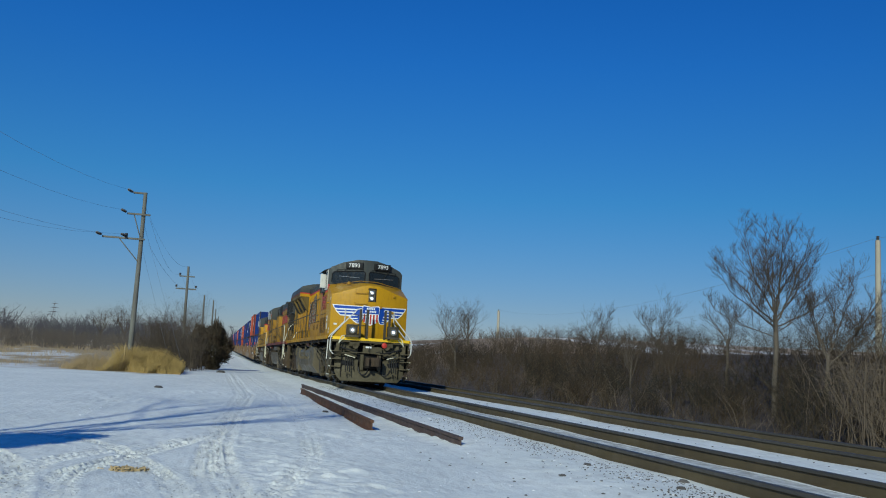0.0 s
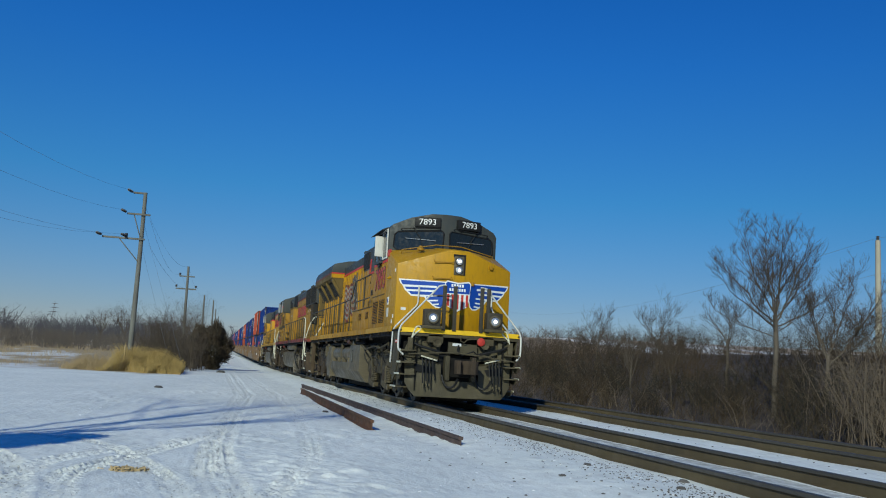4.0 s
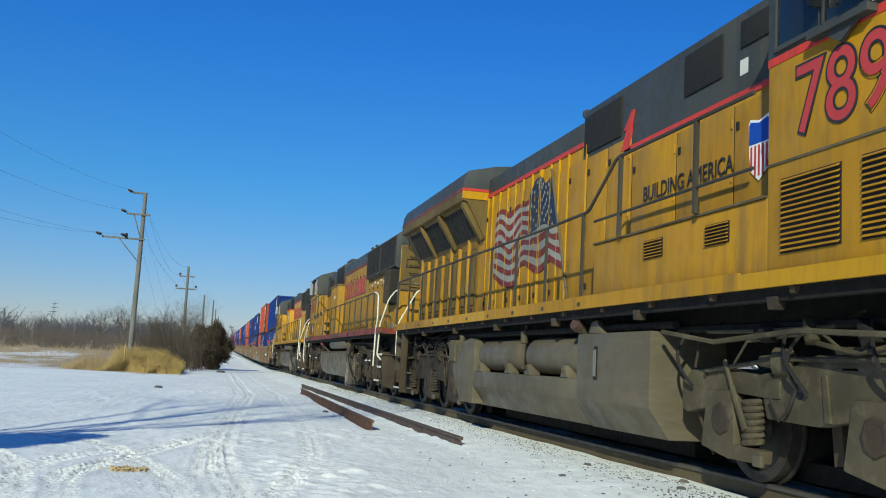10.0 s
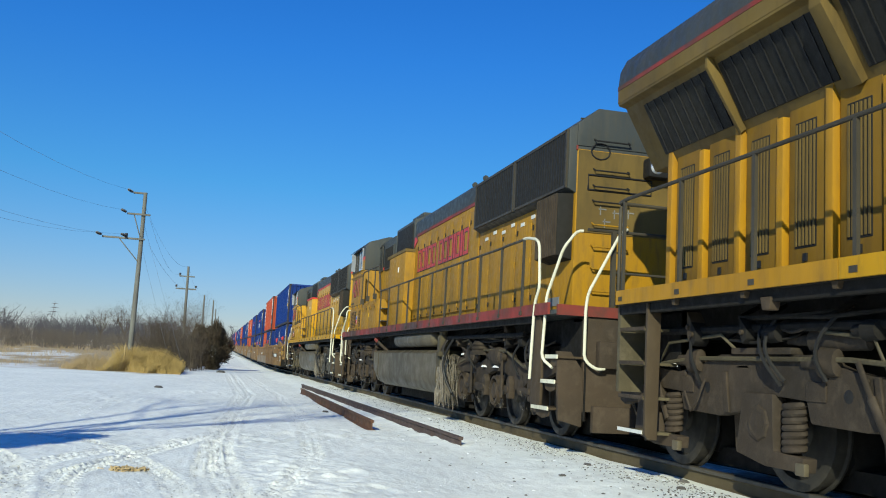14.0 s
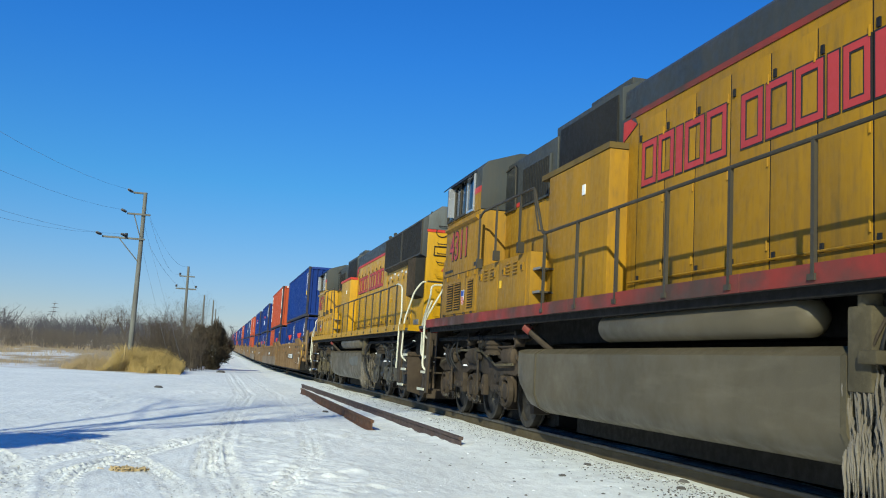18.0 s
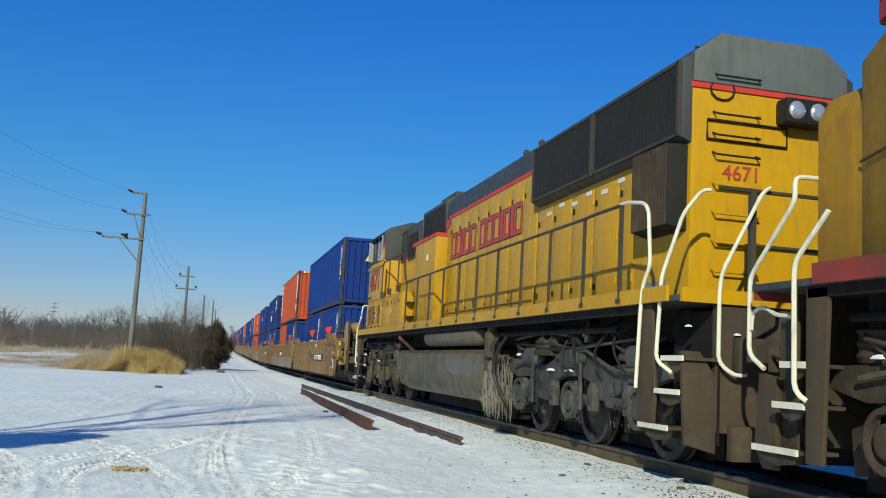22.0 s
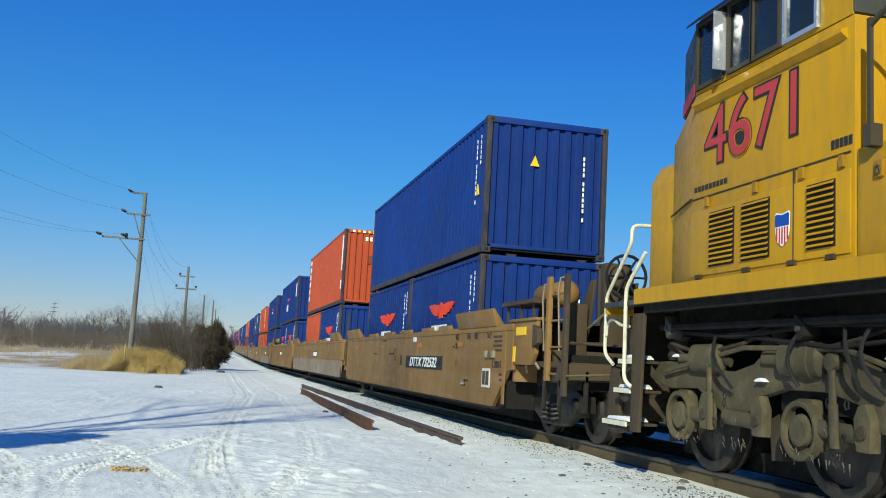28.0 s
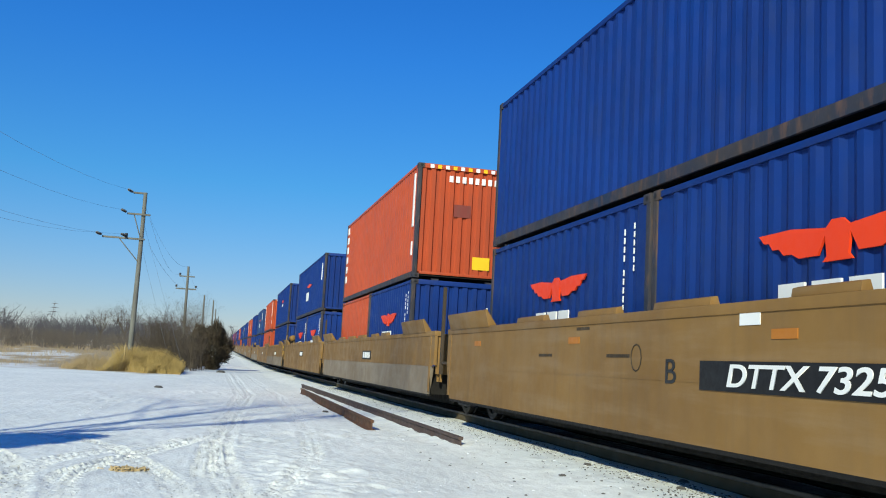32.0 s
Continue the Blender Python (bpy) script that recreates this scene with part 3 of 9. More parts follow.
def truck(parent, yc, half, mat, icy=False, ge=True):
    """Six-wheel truck: side frames, journal boxes, springs, brake gear and pipes on the near side, a plainer far side."""
    for s in (-1, 1):
        out = 1.36 * s
        inn = 1.16 * s
        if ge:
            low = []
            for k in (1, 0, -1):
                a = k * half
                low += [(a + 0.72, 0.60), (a + 0.34, 0.66), (a + 0.28, 0.82), (a - 0.24, 0.82), (a - 0.62, 0.80), (a - 0.68, 0.62)]
            prof = [(-2.92, 0.66), (-2.92, 0.90), (-2.72, 1.03), (-2.1, 1.05), (-1.55, 1.00), (-1.15, 1.06), (-0.72, 1.18), (0.72, 1.18), (1.15, 1.06), (1.55, 1.00), (2.1, 1.05), (2.72, 1.03), (2.92, 0.90), (2.92, 0.64)] + [q for q in low if abs(q[0]) < 2.88]
        else:
            prof = [(-2.9, 0.70), (-2.85, 0.98), (-1.9, 1.06), (-1.4, 0.96), (-0.6, 1.10), (0.6, 1.10), (1.4, 0.96), (1.9, 1.06), (2.85, 0.98), (2.9, 0.70), (2.3, 0.62), (1.7, 0.74), (0.9, 0.54), (0.35, 0.70), (-0.35, 0.70), (-0.9, 0.54), (-1.7, 0.74), (-2.3, 0.62)]
        sf = part("side_frame", Geo().prism([(yc + a, b) for a, b in prof], inn, out, "x"), mat, parent, bevel=0.02)
        if s < 0:
            for d in (-half * 0.55, half * 0.45):
                # black disc paints the dark inside of a hole
                part("lightening_hole", Geo().lathe((0, yc + d, 0.86), [(-1.362, 0.055), (-1.366, 0.05)], "x", 12), BLACK, sf)
                part("wear_plate", Geo().box(-1.385, -1.355, yc + d + 0.26, yc + d + 0.52, 0.80, 0.96), mat, sf, bevel=0.012)
                part("frame_rib", Geo().prism([(yc + d - 0.42, 0.64), (yc + d - 0.34, 0.64), (yc + d - 0.30, 1.02), (yc + d - 0.36, 1.02)], -1.40, -1.355, "x"), mat, sf, bevel=0.01)
            part("spring_seat", Geo().box(-1.43, -1.20, yc - 0.46, yc + 0.46, 1.18, 1.24), mat, sf, bevel=0.015)
            for d in (-2.45, -1.35, 1.35, 2.45):
                part("frame_bolt", Geo().cyl((-1.355, yc + d, 0.98), (-1.39, yc + d, 0.98), 0.028, 8), UNDER_BROWN, sf)
            for d in (-1.7, 0.35, 1.8):
                part("snow_clump", Geo().prism([(yc + d - 0.16, 1.05), (yc + d + 0.12, 1.05), (yc + d + 0.05, 1.085), (yc + d - 0.10, 1.09)], -1.36, -1.22, "x"), SNOW_LUMP, sf, bevel=0.01)
        for k in (-1, 0, 1):
            ya = yc + k * half
            g = Geo().prism([(ya + 0.36, 0.30), (ya - 0.10, 0.22), (ya - 0.62, 0.22), (ya - 0.64, 0.34), (ya - 0.22, 0.36), (ya - 0.20, 0.84), (ya + 0.26, 0.84)], 1.18 * s, 1.43 * s, "x")
            jb = part("journal_box", g, mat, parent, bevel=0.02)
            part("cap", Geo().lathe((0, ya, 0.58), [(1.425 * s, 0.165), (1.46 * s, 0.15), (1.47 * s, 0.12), (1.465 * s, 0.10), (1.475 * s, 0.03)], "x", 8), UNDER_BROWN, jb, smooth=0)
            part("saddle_bolt", Geo().box(min(1.38 * s, 1.47 * s), max(1.38 * s, 1.47 * s), ya - 0.68, ya - 0.56, 0.20, 0.30), TANK, jb, bevel=0.012)
            if s < 0:
                sp = Geo()
                n = 84
                sp.tube([(-1.30 + 0.12 * math.cos(2 * math.pi * i * 7 / n), ya - 0.42 + 0.12 * math.sin(2 * math.pi * i * 7 / n), 0.36 + 0.42 * i / n) for i in range(n + 1)], 0.030, 6)
                part("coil_spring", sp, mat, parent)
    for d in (-half * 0.5, half * 0.5):
        part("brake_cylinder", Geo().lathe((-1.38, yc + d + 0.25, 1.12 if ge else 0.98), [(-0.26, 0.03), (-0.24, 0.11), (-0.04, 0.125), (0.0, 0.06), (0.2, 0.05), (0.22, 0.02)], "y", 14), mat, parent)
        part("damper", Geo().cyl((-1.44, yc + d * 1.6, 0.50), (-1.44, yc + d * 1.6 + 0.22, 0.86), 0.042, 10).cyl((-1.44, yc + d * 1.6 + 0.22, 0.86), (-1.44, yc + d * 1.6 + 0.36, 1.12), 0.03, 10), mat, parent)
        part("brake_shoe", Geo().prism([(yc + d - 0.30, 0.30), (yc + d - 0.18, 0.28), (yc + d - 0.14, 0.62), (yc + d - 0.26, 0.70)], -0.9, -0.7, "x"), UNDER_BROWN, parent)
    part("brake_rod", Geo().tube([(-1.42, yc - 2.5, 1.05), (-1.42, yc - 1.2, 1.14), (-1.42, yc + 1.2, 1.14), (-1.42, yc + 2.4, 1.02)], 0.022), UNDER, parent)
    for d in (-1, 1):
        part("sand_pipe", Geo().tube([(-1.2, yc + d * 2.75, 1.3), (-1.3, yc + d * 2.8, 0.8), (-1.0, yc + d * 2.62, 0.2)], 0.022), UNDER_BROWN, parent)
    part("slack_adjuster", Geo().lathe((-1.30, yc - 0.95, 1.30), [(-0.42, 0.03), (-0.40, 0.085), (0.30, 0.095), (0.34, 0.05), (0.62, 0.035)], "y", 14), mat, parent)
    part("safety_chain", Geo().tube([(-1.45, yc + 0.9, 0.95), (-1.5, yc + 1.0, 0.72), (-1.47, yc + 1.15, 0.62), (-1.45, yc + 1.3, 0.8)], 0.018), UNDER_BROWN, parent)
    part("air_pipe", Geo().tube([(-1.35, yc - 1.6, 1.0), (-1.47, yc - 1.5, 1.3), (-1.45, yc - 0.9, 1.36), (-1.2, yc - 0.6, 1.4)], 0.018), UNDER, parent)
    part("air_pipe", Geo().tube([(-1.35, yc + 0.4, 1.2), (-1.47, yc + 0.6, 1.36), (-1.40, yc + 1.7, 1.30), (-1.3, yc + 2.0, 1.1)], 0.018), UNDER, parent)
    part("bolster", Geo().box(-1.1, 1.1, yc - 0.5, yc + 0.5, 0.75, 1.25).box(-1.1, 1.1, yc - 2.3, yc - 1.0, 0.7, 1.0).box(-1.1, 1.1, yc + 1.0, yc + 2.3, 0.7, 1.0), SHADOW, parent)
    # dark slab added low between the wheels to hide bluish snow beyond
    part("rigging_blocker", Geo().box(-0.58, 0.58, yc - 2.7, yc + 2.7, 0.06, 0.24).box(-0.62, 0.62, yc - 2.95, yc - 2.62, 0.10, 0.5).box(-0.62, 0.62, yc + 2.62, yc + 2.95, 0.10, 0.5), SHADOW, parent)
    for k in (-1, 0, 1):
        wheelset(parent, yc + k * half)
    if icy:
        for k in range(9):
            y = yc - 2.4 + random.random() * 4.8
            z = random.choice((1.02, 1.1, 0.82, 0.5))
            part("snow_clump", Geo().lathe((-1.38, y, z), [(0, 0.06 + random.random() * 0.03), (0.025, 0.05), (0.045, 0.015)], "z", 8), SNOW_LUMP, parent)


def radial_truck(parent, yc, half, mat):
    """Six-wheel radial truck: arched frame over steering arms, drum brake cylinders, upright dampers, chains and frozen slush."""
    rnd = random.Random(int(yc * 10))
    for s in (-1, 1):
        prof = [(-2.75, 0.92), (-2.6, 1.10), (-2.0, 1.12), (-1.5, 1.06), (-1.1, 1.02), (-0.75, 1.10), (-0.55, 1.24), (0.55, 1.24), (0.75, 1.10), (1.1, 1.02), (1.5, 1.06), (2.0, 1.12), (2.6, 1.10), (2.75, 0.92), (2.3, 0.82), (1.75, 0.84), (1.45, 0.70), (1.2, 0.60), (0.9, 0.60), (0.65, 0.80), (0.3, 0.88), (-0.3, 0.88),
                (-0.65, 0.80), (-0.9, 0.60), (-1.2, 0.60), (-1.45, 0.70), (-1.75, 0.84), (-2.3, 0.82)]
        part("side_frame", Geo().prism([(yc + a, b) for a, b in prof], 1.14 * s, 1.32 * s, "x"), mat, parent, bevel=0.03)
        for k in (-1, 0, 1):
            ya = yc + k * half
            g = Geo().prism([(ya - 0.15, 0.40), (ya + 0.15, 0.40), (ya + 0.17, 0.56), (ya + 0.11, 0.82), (ya - 0.11, 0.82), (ya - 0.17, 0.56)], 1.14 * s, 1.34 * s, "x")
            jb = part("journal_box", g, mat, parent, bevel=0.03)
            part("yoke", Geo().lathe((0, ya, 0.56), [(1.30 * s, 0.20), (1.30 * s, 0.245), (1.44 * s, 0.245), (1.45 * s, 0.225), (1.44 * s, 0.20), (1.34 * s, 0.195)], "x", 22), mat, jb)
            part("cap", Geo().lathe((0, ya, 0.56), [(1.36 * s, 0.14), (1.43 * s, 0.13), (1.445 * s, 0.10), (1.44 * s, 0.08), (1.45 * s, 0.03)], "x", 16), mat, jb)
    part("bolster", Geo().box(-1.1, 1.1, yc - 0.5, yc + 0.5, 0.7, 1.15).box(-1.1, 1.1, yc - 2.3, yc - 1.0, 0.7, 1.0).box(-1.1, 1.1, yc + 1.0, yc + 2.3, 0.7, 1.0), SHADOW, parent)
    for d in (-1.45, -0.42, 0.95, 1.85):
        y = yc + d
        part("steering_arm", Geo().cyl((-1.36, y - 0.34, 0.58), (-1.36, y + 0.24, 0.60), 0.07, 12), mat, parent)
        part("arm_bracket", Geo().prism([(y - 0.45, 0.46), (y - 0.30, 0.46), (y - 0.27, 0.70), (y - 0.32, 0.80), (y - 0.40, 0.82), (y - 0.46, 0.70)], -1.46, -1.28, "x"), mat, parent, bevel=0.015)
        part("bolt", Geo().lathe((0, y - 0.37, 0.60), [(-1.46, 0.055), (-1.50, 0.05), (-1.505, 0.02)], "x", 10), UNDER_BROWN, parent)
    for d in (-2.05, 0.05, 1.55):
        y = yc + d
        dr = part("brake_cylinder", Geo().lathe((-1.36, y, 1.14), [(-0.34, 0.03), (-0.33, 0.10), (-0.29, 0.14), (-0.20, 0.145), (-0.19, 0.155), (-0.15, 0.155), (-0.14, 0.145), (0.22, 0.14), (0.26, 0.10), (0.28, 0.05), (0.52, 0.045)], "y", 18), mat, parent)
        part("rod_end", Geo().cyl((-1.36, y - 0.34, 1.14), (-1.36, y - 0.46, 1.10), 0.045, 8), UNDER_BROWN, dr)
    for d in (-0.48, 1.35):
        y = yc + d
        dm = part("damper", Geo().cyl((-1.46, y, 0.46), (-1.46, y + 0.02, 0.80), 0.052, 12).cyl((-1.46, y + 0.02, 0.78), (-1.46, y + 0.04, 1.10), 0.040, 12), mat, parent)
        part("boss", Geo().lathe((0, y + 0.04, 1.12), [(-1.36, 0.07), (-1.50, 0.07), (-1.51, 0.04)], "x", 12), mat, dm)
    for d in (-1.55, 0.55, 2.3):
        part("rubber_spring", Geo().lathe((-1.15, yc + d, 1.12), [(z, 0.19 if int(z / 0.05 + 0.5) % 2 else 0.155) for z in (0.0, 0.05, 0.10, 0.15, 0.20, 0.25)], "z", 14), UNDER_BROWN, parent)
    for d in (-1.72, -0.62, 1.1):
        y = yc + d
        chain = None
        for q in range(7):
            f = q / 6
            c = Vector((-1.46, y + 0.22 * f, 0.80 - 0.45 * math.sin(f * math.pi) ** 0.8))
            link = Geo().tube([c + Vector((0, 0.028 * math.cos(a * 1.26), 0.04 * math.sin(a * 1.26))) for a in range(6)], 0.009, 4)
            ob = part("link" if chain else "safety_chain", link, TRUCK_DARK, chain or parent)
            chain = chain or ob
    part("brake_rod", Geo().tube([(-1.44, yc - 2.4, 1.00), (-1.46, yc - 1.5, 0.98), (-1.44, yc - 0.6, 1.22), (-1.44, yc + 0.8, 1.24), (-1.44, yc + 2.3, 1.0)], 0.024, 6), UNDER, parent)
    for k, (a, b, z) in enumerate(((-2.5, -1.2, 1.28), (-0.9, 0.6, 1.30), (0.7, 2.4, 1.28))):
        part("air_pipe", Geo().tube([(-1.2, yc + a, z + 0.08), (-1.42, yc + a + 0.15, z), (-1.44, yc + 0.5 * (a + b), z - 0.10), (-1.40, yc + b - 0.15, z + 0.02), (-1.2, yc + b, z + 0.1)], 0.020, 6), UNDER_BROWN, parent)
    for d in (-2.62, -1.3, 0.7, 2.62):
        part("brake_shoe", Geo().prism([(yc + d - 0.10, 0.26), (yc + d + 0.06, 0.24), (yc + d + 0.10, 0.60), (yc + d - 0.04, 0.66)], -0.95, -0.68, "x"), UNDER_BROWN, parent)
    # slab added here too, shutting off the view under the frame
    part("rigging_blocker", Geo().box(-0.58, 0.58, yc - 2.7, yc + 2.7, 0.06, 0.24).box(-0.62, 0.62, yc - 2.95, yc - 2.62, 0.10, 0.5).box(-0.62, 0.62, yc + 2.62, yc + 2.95, 0.10, 0.5), SHADOW, parent)
    for k in (-1, 0, 1):
        wheelset(parent, yc + k * half)
    # slush frozen to ledges and hanging in drips
    for q in range(6):
        y, z, a = yc + rnd.uniform(-2.3, 2.3), rnd.choice((1.20, 1.15, 0.94)), rnd.uniform(0.05, 0.12)
        part("snow_clump", Geo().prism([(y - a, z), (y + a, z), (y + a * 0.5, z + 0.025), (y - a * 0.2, z + 0.035), (y - a * 0.8, z + 0.012)], -1.42, -1.28, "x"), SNOW_LUMP, parent, bevel=0.008)
    drips = Geo()
    for q in range(70):
        c = rnd.choice((-1.45, -0.42, 0.0, 0.95, 1.85, -2.0, 2.0))
        y, z, ln = yc + c + rnd.gauss(0, 0.10), rnd.choice((0.38, 0.42, 0.36, 0.60)), rnd.uniform(0.03, 0.10)
        drips.cyl((-1.38 - rnd.uniform(0, 0.09), y, z), (-1.40, y, z - ln), 0.0055, 5, 0.001)
    tagged(part("ice_fringe", drips, ICE, parent), kind="stuff")


def clutter(parent, y0, y1, seed, mats, x=-1.20):
    """Pipes, brackets, valves and hoses hung under the sill over a truck."""
    rnd = random.Random(seed)
    for k in range(4):
        a, b = sorted((rnd.uniform(y0, y1), rnd.uniform(y0, y1)))
        b = max(b, a + 0.8)
        z = rnd.uniform(1.30, 1.52)
        part("air_pipe", Geo().tube(bend([(x + 0.25, a, z + 0.14), (x, a + 0.06, z), (x - 0.04, 0.5 * (a + b), z - rnd.uniform(0.0, 0.12)), (x, b - 0.06, z), (x + 0.25, b, z + 0.12)]), rnd.uniform(0.012, 0.024), 6), rnd.choice(mats), parent)
    for k in range(4):
        y, z, w = rnd.uniform(y0, y1), rnd.uniform(1.26, 1.42), rnd.uniform(0.04, 0.08)
        h = rnd.uniform(0.08, 0.16)
        bx = part("bracket", Geo().prism([(y - w, z), (y - w, z + h), (y + w, z + h + 0.10), (y + w * 0.8, z + 0.03), (y + w * 0.2, z - 0.05)], x - 0.10, x + 0.06, "x"), rnd.choice(mats), parent, bevel=0.012)
        part("bolt", Geo().cyl((x - 0.10, y, z + h * 0.6), (x - 0.125, y, z + h * 0.6), 0.024, 8), mats[0], bx)
    for k in range(4):
        y, z = rnd.uniform(y0, y1), rnd.uniform(1.36, 1.5)
        part("hose", Geo().tube([(x - 0.02 - 0.10 * math.sin(q * 0.45), y + 0.16 * math.sin(q * 0.3 + k), z - 0.075 * q) for q in range(8)], 0.017, 6), BLACK, parent)
    for k in range(2):
        y = rnd.uniform(y0 + 0.4, y1 - 0.4)
        part("valve", Geo().lathe((x - 0.02, y, 1.36), [(-0.16, 0.03), (-0.15, 0.075), (0.0, 0.085), (0.02, 0.055), (0.13, 0.05), (0.14, 0.02)], "y", 12), rnd.choice(mats), parent)


def narrowed(build, parent, *rest):
    """Builds a truck and draws its outer gear in to its true width over the journals."""
    before = set(parent.children_recursive)
    build(parent, *rest)
    for ob in set(parent.children_recursive) - before:
        if ob.type == "MESH" and not ob.name.startswith("wheelset"):
            for v in ob.data.vertices:
                a = abs(v.co.x)
                if a > 0.95:
                    v.co.x = math.copysign(0.95 + (a - 0.95) * SQUEEZE, v.co.x)


SQUEEZE = 0.55


def louvre(parent, y0, y1, z0, z1, n, x=-1.503, mat=None):
    """A grille of slats in a recessed dark panel."""
    lv = part("louvre", Geo().box(x - 0.004, x + 0.012, y0, y1, z0, z1), BLACK, parent, "dark louvred vent")
    h = (z1 - z0) / n
    me = None
    for i in range(n):
        z = z0 + h * (i + 0.5)
        g = Geo().prism([(x - 0.006, z + h * 0.30), (x - 0.028, z - h * 0.18), (x - 0.02, z - h * 0.22), (x - 0.002, z + 0.24 * h)], y0 + 0.01, y1 - 0.01)
        part("slat", g, mat or YELLOW_SOOT, lv)
    return lv


def handrail(parent, pts, posts, mat=None, r=0.021, foot=1.70, label=""):
    hr = part("handrail", Geo().tube(bend(pts), r, 8), mat or GREYRAIL, parent, label)
    for x, y, z in posts:
        part("stanchion", Geo().box(x - 0.016, x + 0.016, y - 0.021, y + 0.021, foot, z).box(x - 0.03, x + 0.03, y - 0.045, y + 0.045, foot, foot + 0.05), mat or GREYRAIL, hr)
    return hr


def doors(parent, ys, z0, z1, x, mat):
    """Hood doors: thin raised sheets with hinges and latches."""
    for a, b in zip(ys, ys[1:]):
        part("door_seam", Geo().box(x - 0.008, x + 0.004, b - 0.009, b + 0.009, z0, z1), SHADOW, parent)
        d = part("hood_door", Geo().box(x - 0.012, x + 0.004, a + 0.012, b - 0.012, z0, z1), mat, parent, bevel=0.004)
        for z in (z0 + (z1 - z0) * 0.12, z0 + (z1 - z0) * 0.5, z0 + (z1 - z0) * 0.88):
            part("hinge", Geo().cyl((x - 0.02, a + 0.03, z - 0.05), (x - 0.02, a + 0.03, z + 0.05), 0.012, 6), mat, d)
        for z in (z0 + 0.10, z1 - 0.26):
            part("latch", Geo().box(x - 0.030, x - 0.01, b - 0.10, b - 0.06, z, z + 0.08), BLACK, d)


def steps(parent, y0, y1, out, mat, first=0.36, n=4, rise_=0.36):
    """Stairwell: a near-black sheet for the shade behind, posts at both sides and treads with pale edges."""
    s = -1 if out < 0 else 1
    part("stairwell_shade", Geo().box(out - s * 0.42, out - s * 0.40, y0, y1, 0.3, 1.62), SHADOW, parent)
    for y in (y0,):
        part("step_post", Geo().prism([(out, 1.70), (out, 0.34), (out - s * 0.04, 0.28), (out - s * 0.14, 0.28), (out - s * 0.16, 1.70)], y - 0.03, y + 0.02), STEP_BROWN, parent, "rusty brown upright step side", bevel=0.008)
    for i in range(n):
        z = first + rise_ * i
        st = part("step", Geo().box(out, out - s * 0.38, y0 + 0.03, y1 - 0.04, z - 0.03, z), mat, parent)
        part("edge", Geo().box(out - s * 0.0, out + s * 0.012, y0 + 0.03, y1 - 0.04, z - 0.025, z + 0.012), WHITE if i == 0 else UNDER_BROWN, st, "pale worn step edge" if i == 0 else "")


def coupler(parent, y, d):
    """Knuckle coupler, draft box and hoses; d is the way it points."""
    c = part("coupler", Geo().box(-0.11, 0.11, y, y + d * 0.42, 0.76, 0.98).prism([(-0.16, y + d * 0.36), (0.20, y + d * 0.36), (0.30, y + d * 0.46), (0.31, y + d * 0.58), (0.22, y + d * 0.68), (0.10, y + d * 0.70), (0.06, y + d * 0.58), (-0.04, y + d * 0.50), (-0.12, y + d * 0.54), (-0.15, y + d * 0.70), (-0.24, y + d * 0.70), (-0.27, y + d * 0.52)], 0.74, 1.06, "z").cyl((0.19, y + d * 0.56, 0.68), (0.19, y + d * 0.56, 1.14), 0.045, 10), UNDER_BROWN, parent, "rusty knuckle coupler", bevel=0.02)
    # near-black, with the shade of the coupler opening in its colour
    part("draft_box", Geo().box(-0.30, 0.30, y - d * 0.12, y + d * 0.06, 0.66, 1.10), SHADOW, parent, bevel=0.02)
    for k, x in enumerate((-0.45, 0.38)):
        part("air_hose", Geo().tube([(x + 0.17 * (1 - math.cos(q * 0.36)), y + d * (0.08 + 0.03 * q), 0.70 - 0.30 * math.sin(q * 0.36)) for q in range(9)], 0.03, 8), BLACK, parent, "black rubber brake hose")


def bars(parent, y0, y1, z0, z1, x, mat, n, edge=None, gap=0.28, name="bar", skip=()):
    """A row of plain upright bars in place of a name."""
    w = (y1 - y0) / n
    for i in range(n):
        if i in skip:
            continue
        a, b = y0 + w * i + w * gap / 2, y0 + w * (i + 1) - w * gap / 2
        if edge:
            part(name, Geo().box(x - 0.002, x + 0.004, a - 0.022, b + 0.022, z0 - 0.022, z1 + 0.022), edge, parent)
        part(name, Geo().box(x - 0.006, x + 0.002, a, b, z0, z1), mat, parent)


def emblem_shield(parent, at, w, h, turn):
    """Plain shield: blue chief over red and white stripes."""
    def put(nm, pts, mat, up):
        g = Geo().prism(pts, -0.002, 0.003 + up, "z")
        ob = part(nm, g, mat, parent, smooth=0)
        ob.matrix_basis = Matrix.Translation(at) @ turn
    o = [(-0.5, 0.42), (-0.42, 0.5), (0, 0.44), (0.42, 0.5), (0.5, 0.42), (0.46, -0.1), (0.36, -0.36), (0, -0.52), (-0.36, -0.36), (-0.46, -0.1)]
    put("shield", [(a * w, b * h) for a, b in o], LETTER, 0.0)
    for i in range(5):
        a = -0.40 + i * 0.18
        lo = -0.34 if i in (0, 4) else -0.44
        put("stripe", [((a - 0.0) * w, 0.05 * h), ((a + 0.09) * w, 0.05 * h), ((a + 0.09) * w, lo * h), (a * w, lo * h)], RED, 0.002)
    put("chief", [(-0.46 * w, 0.08 * h), (0.46 * w, 0.08 * h), (0.47 * w, 0.40 * h), (0.40 * w, 0.45 * h), (0, 0.40 * h), (-0.40 * w, 0.45 * h), (-0.47 * w, 0.40 * h)], LOGO_BLUE, 0.003)


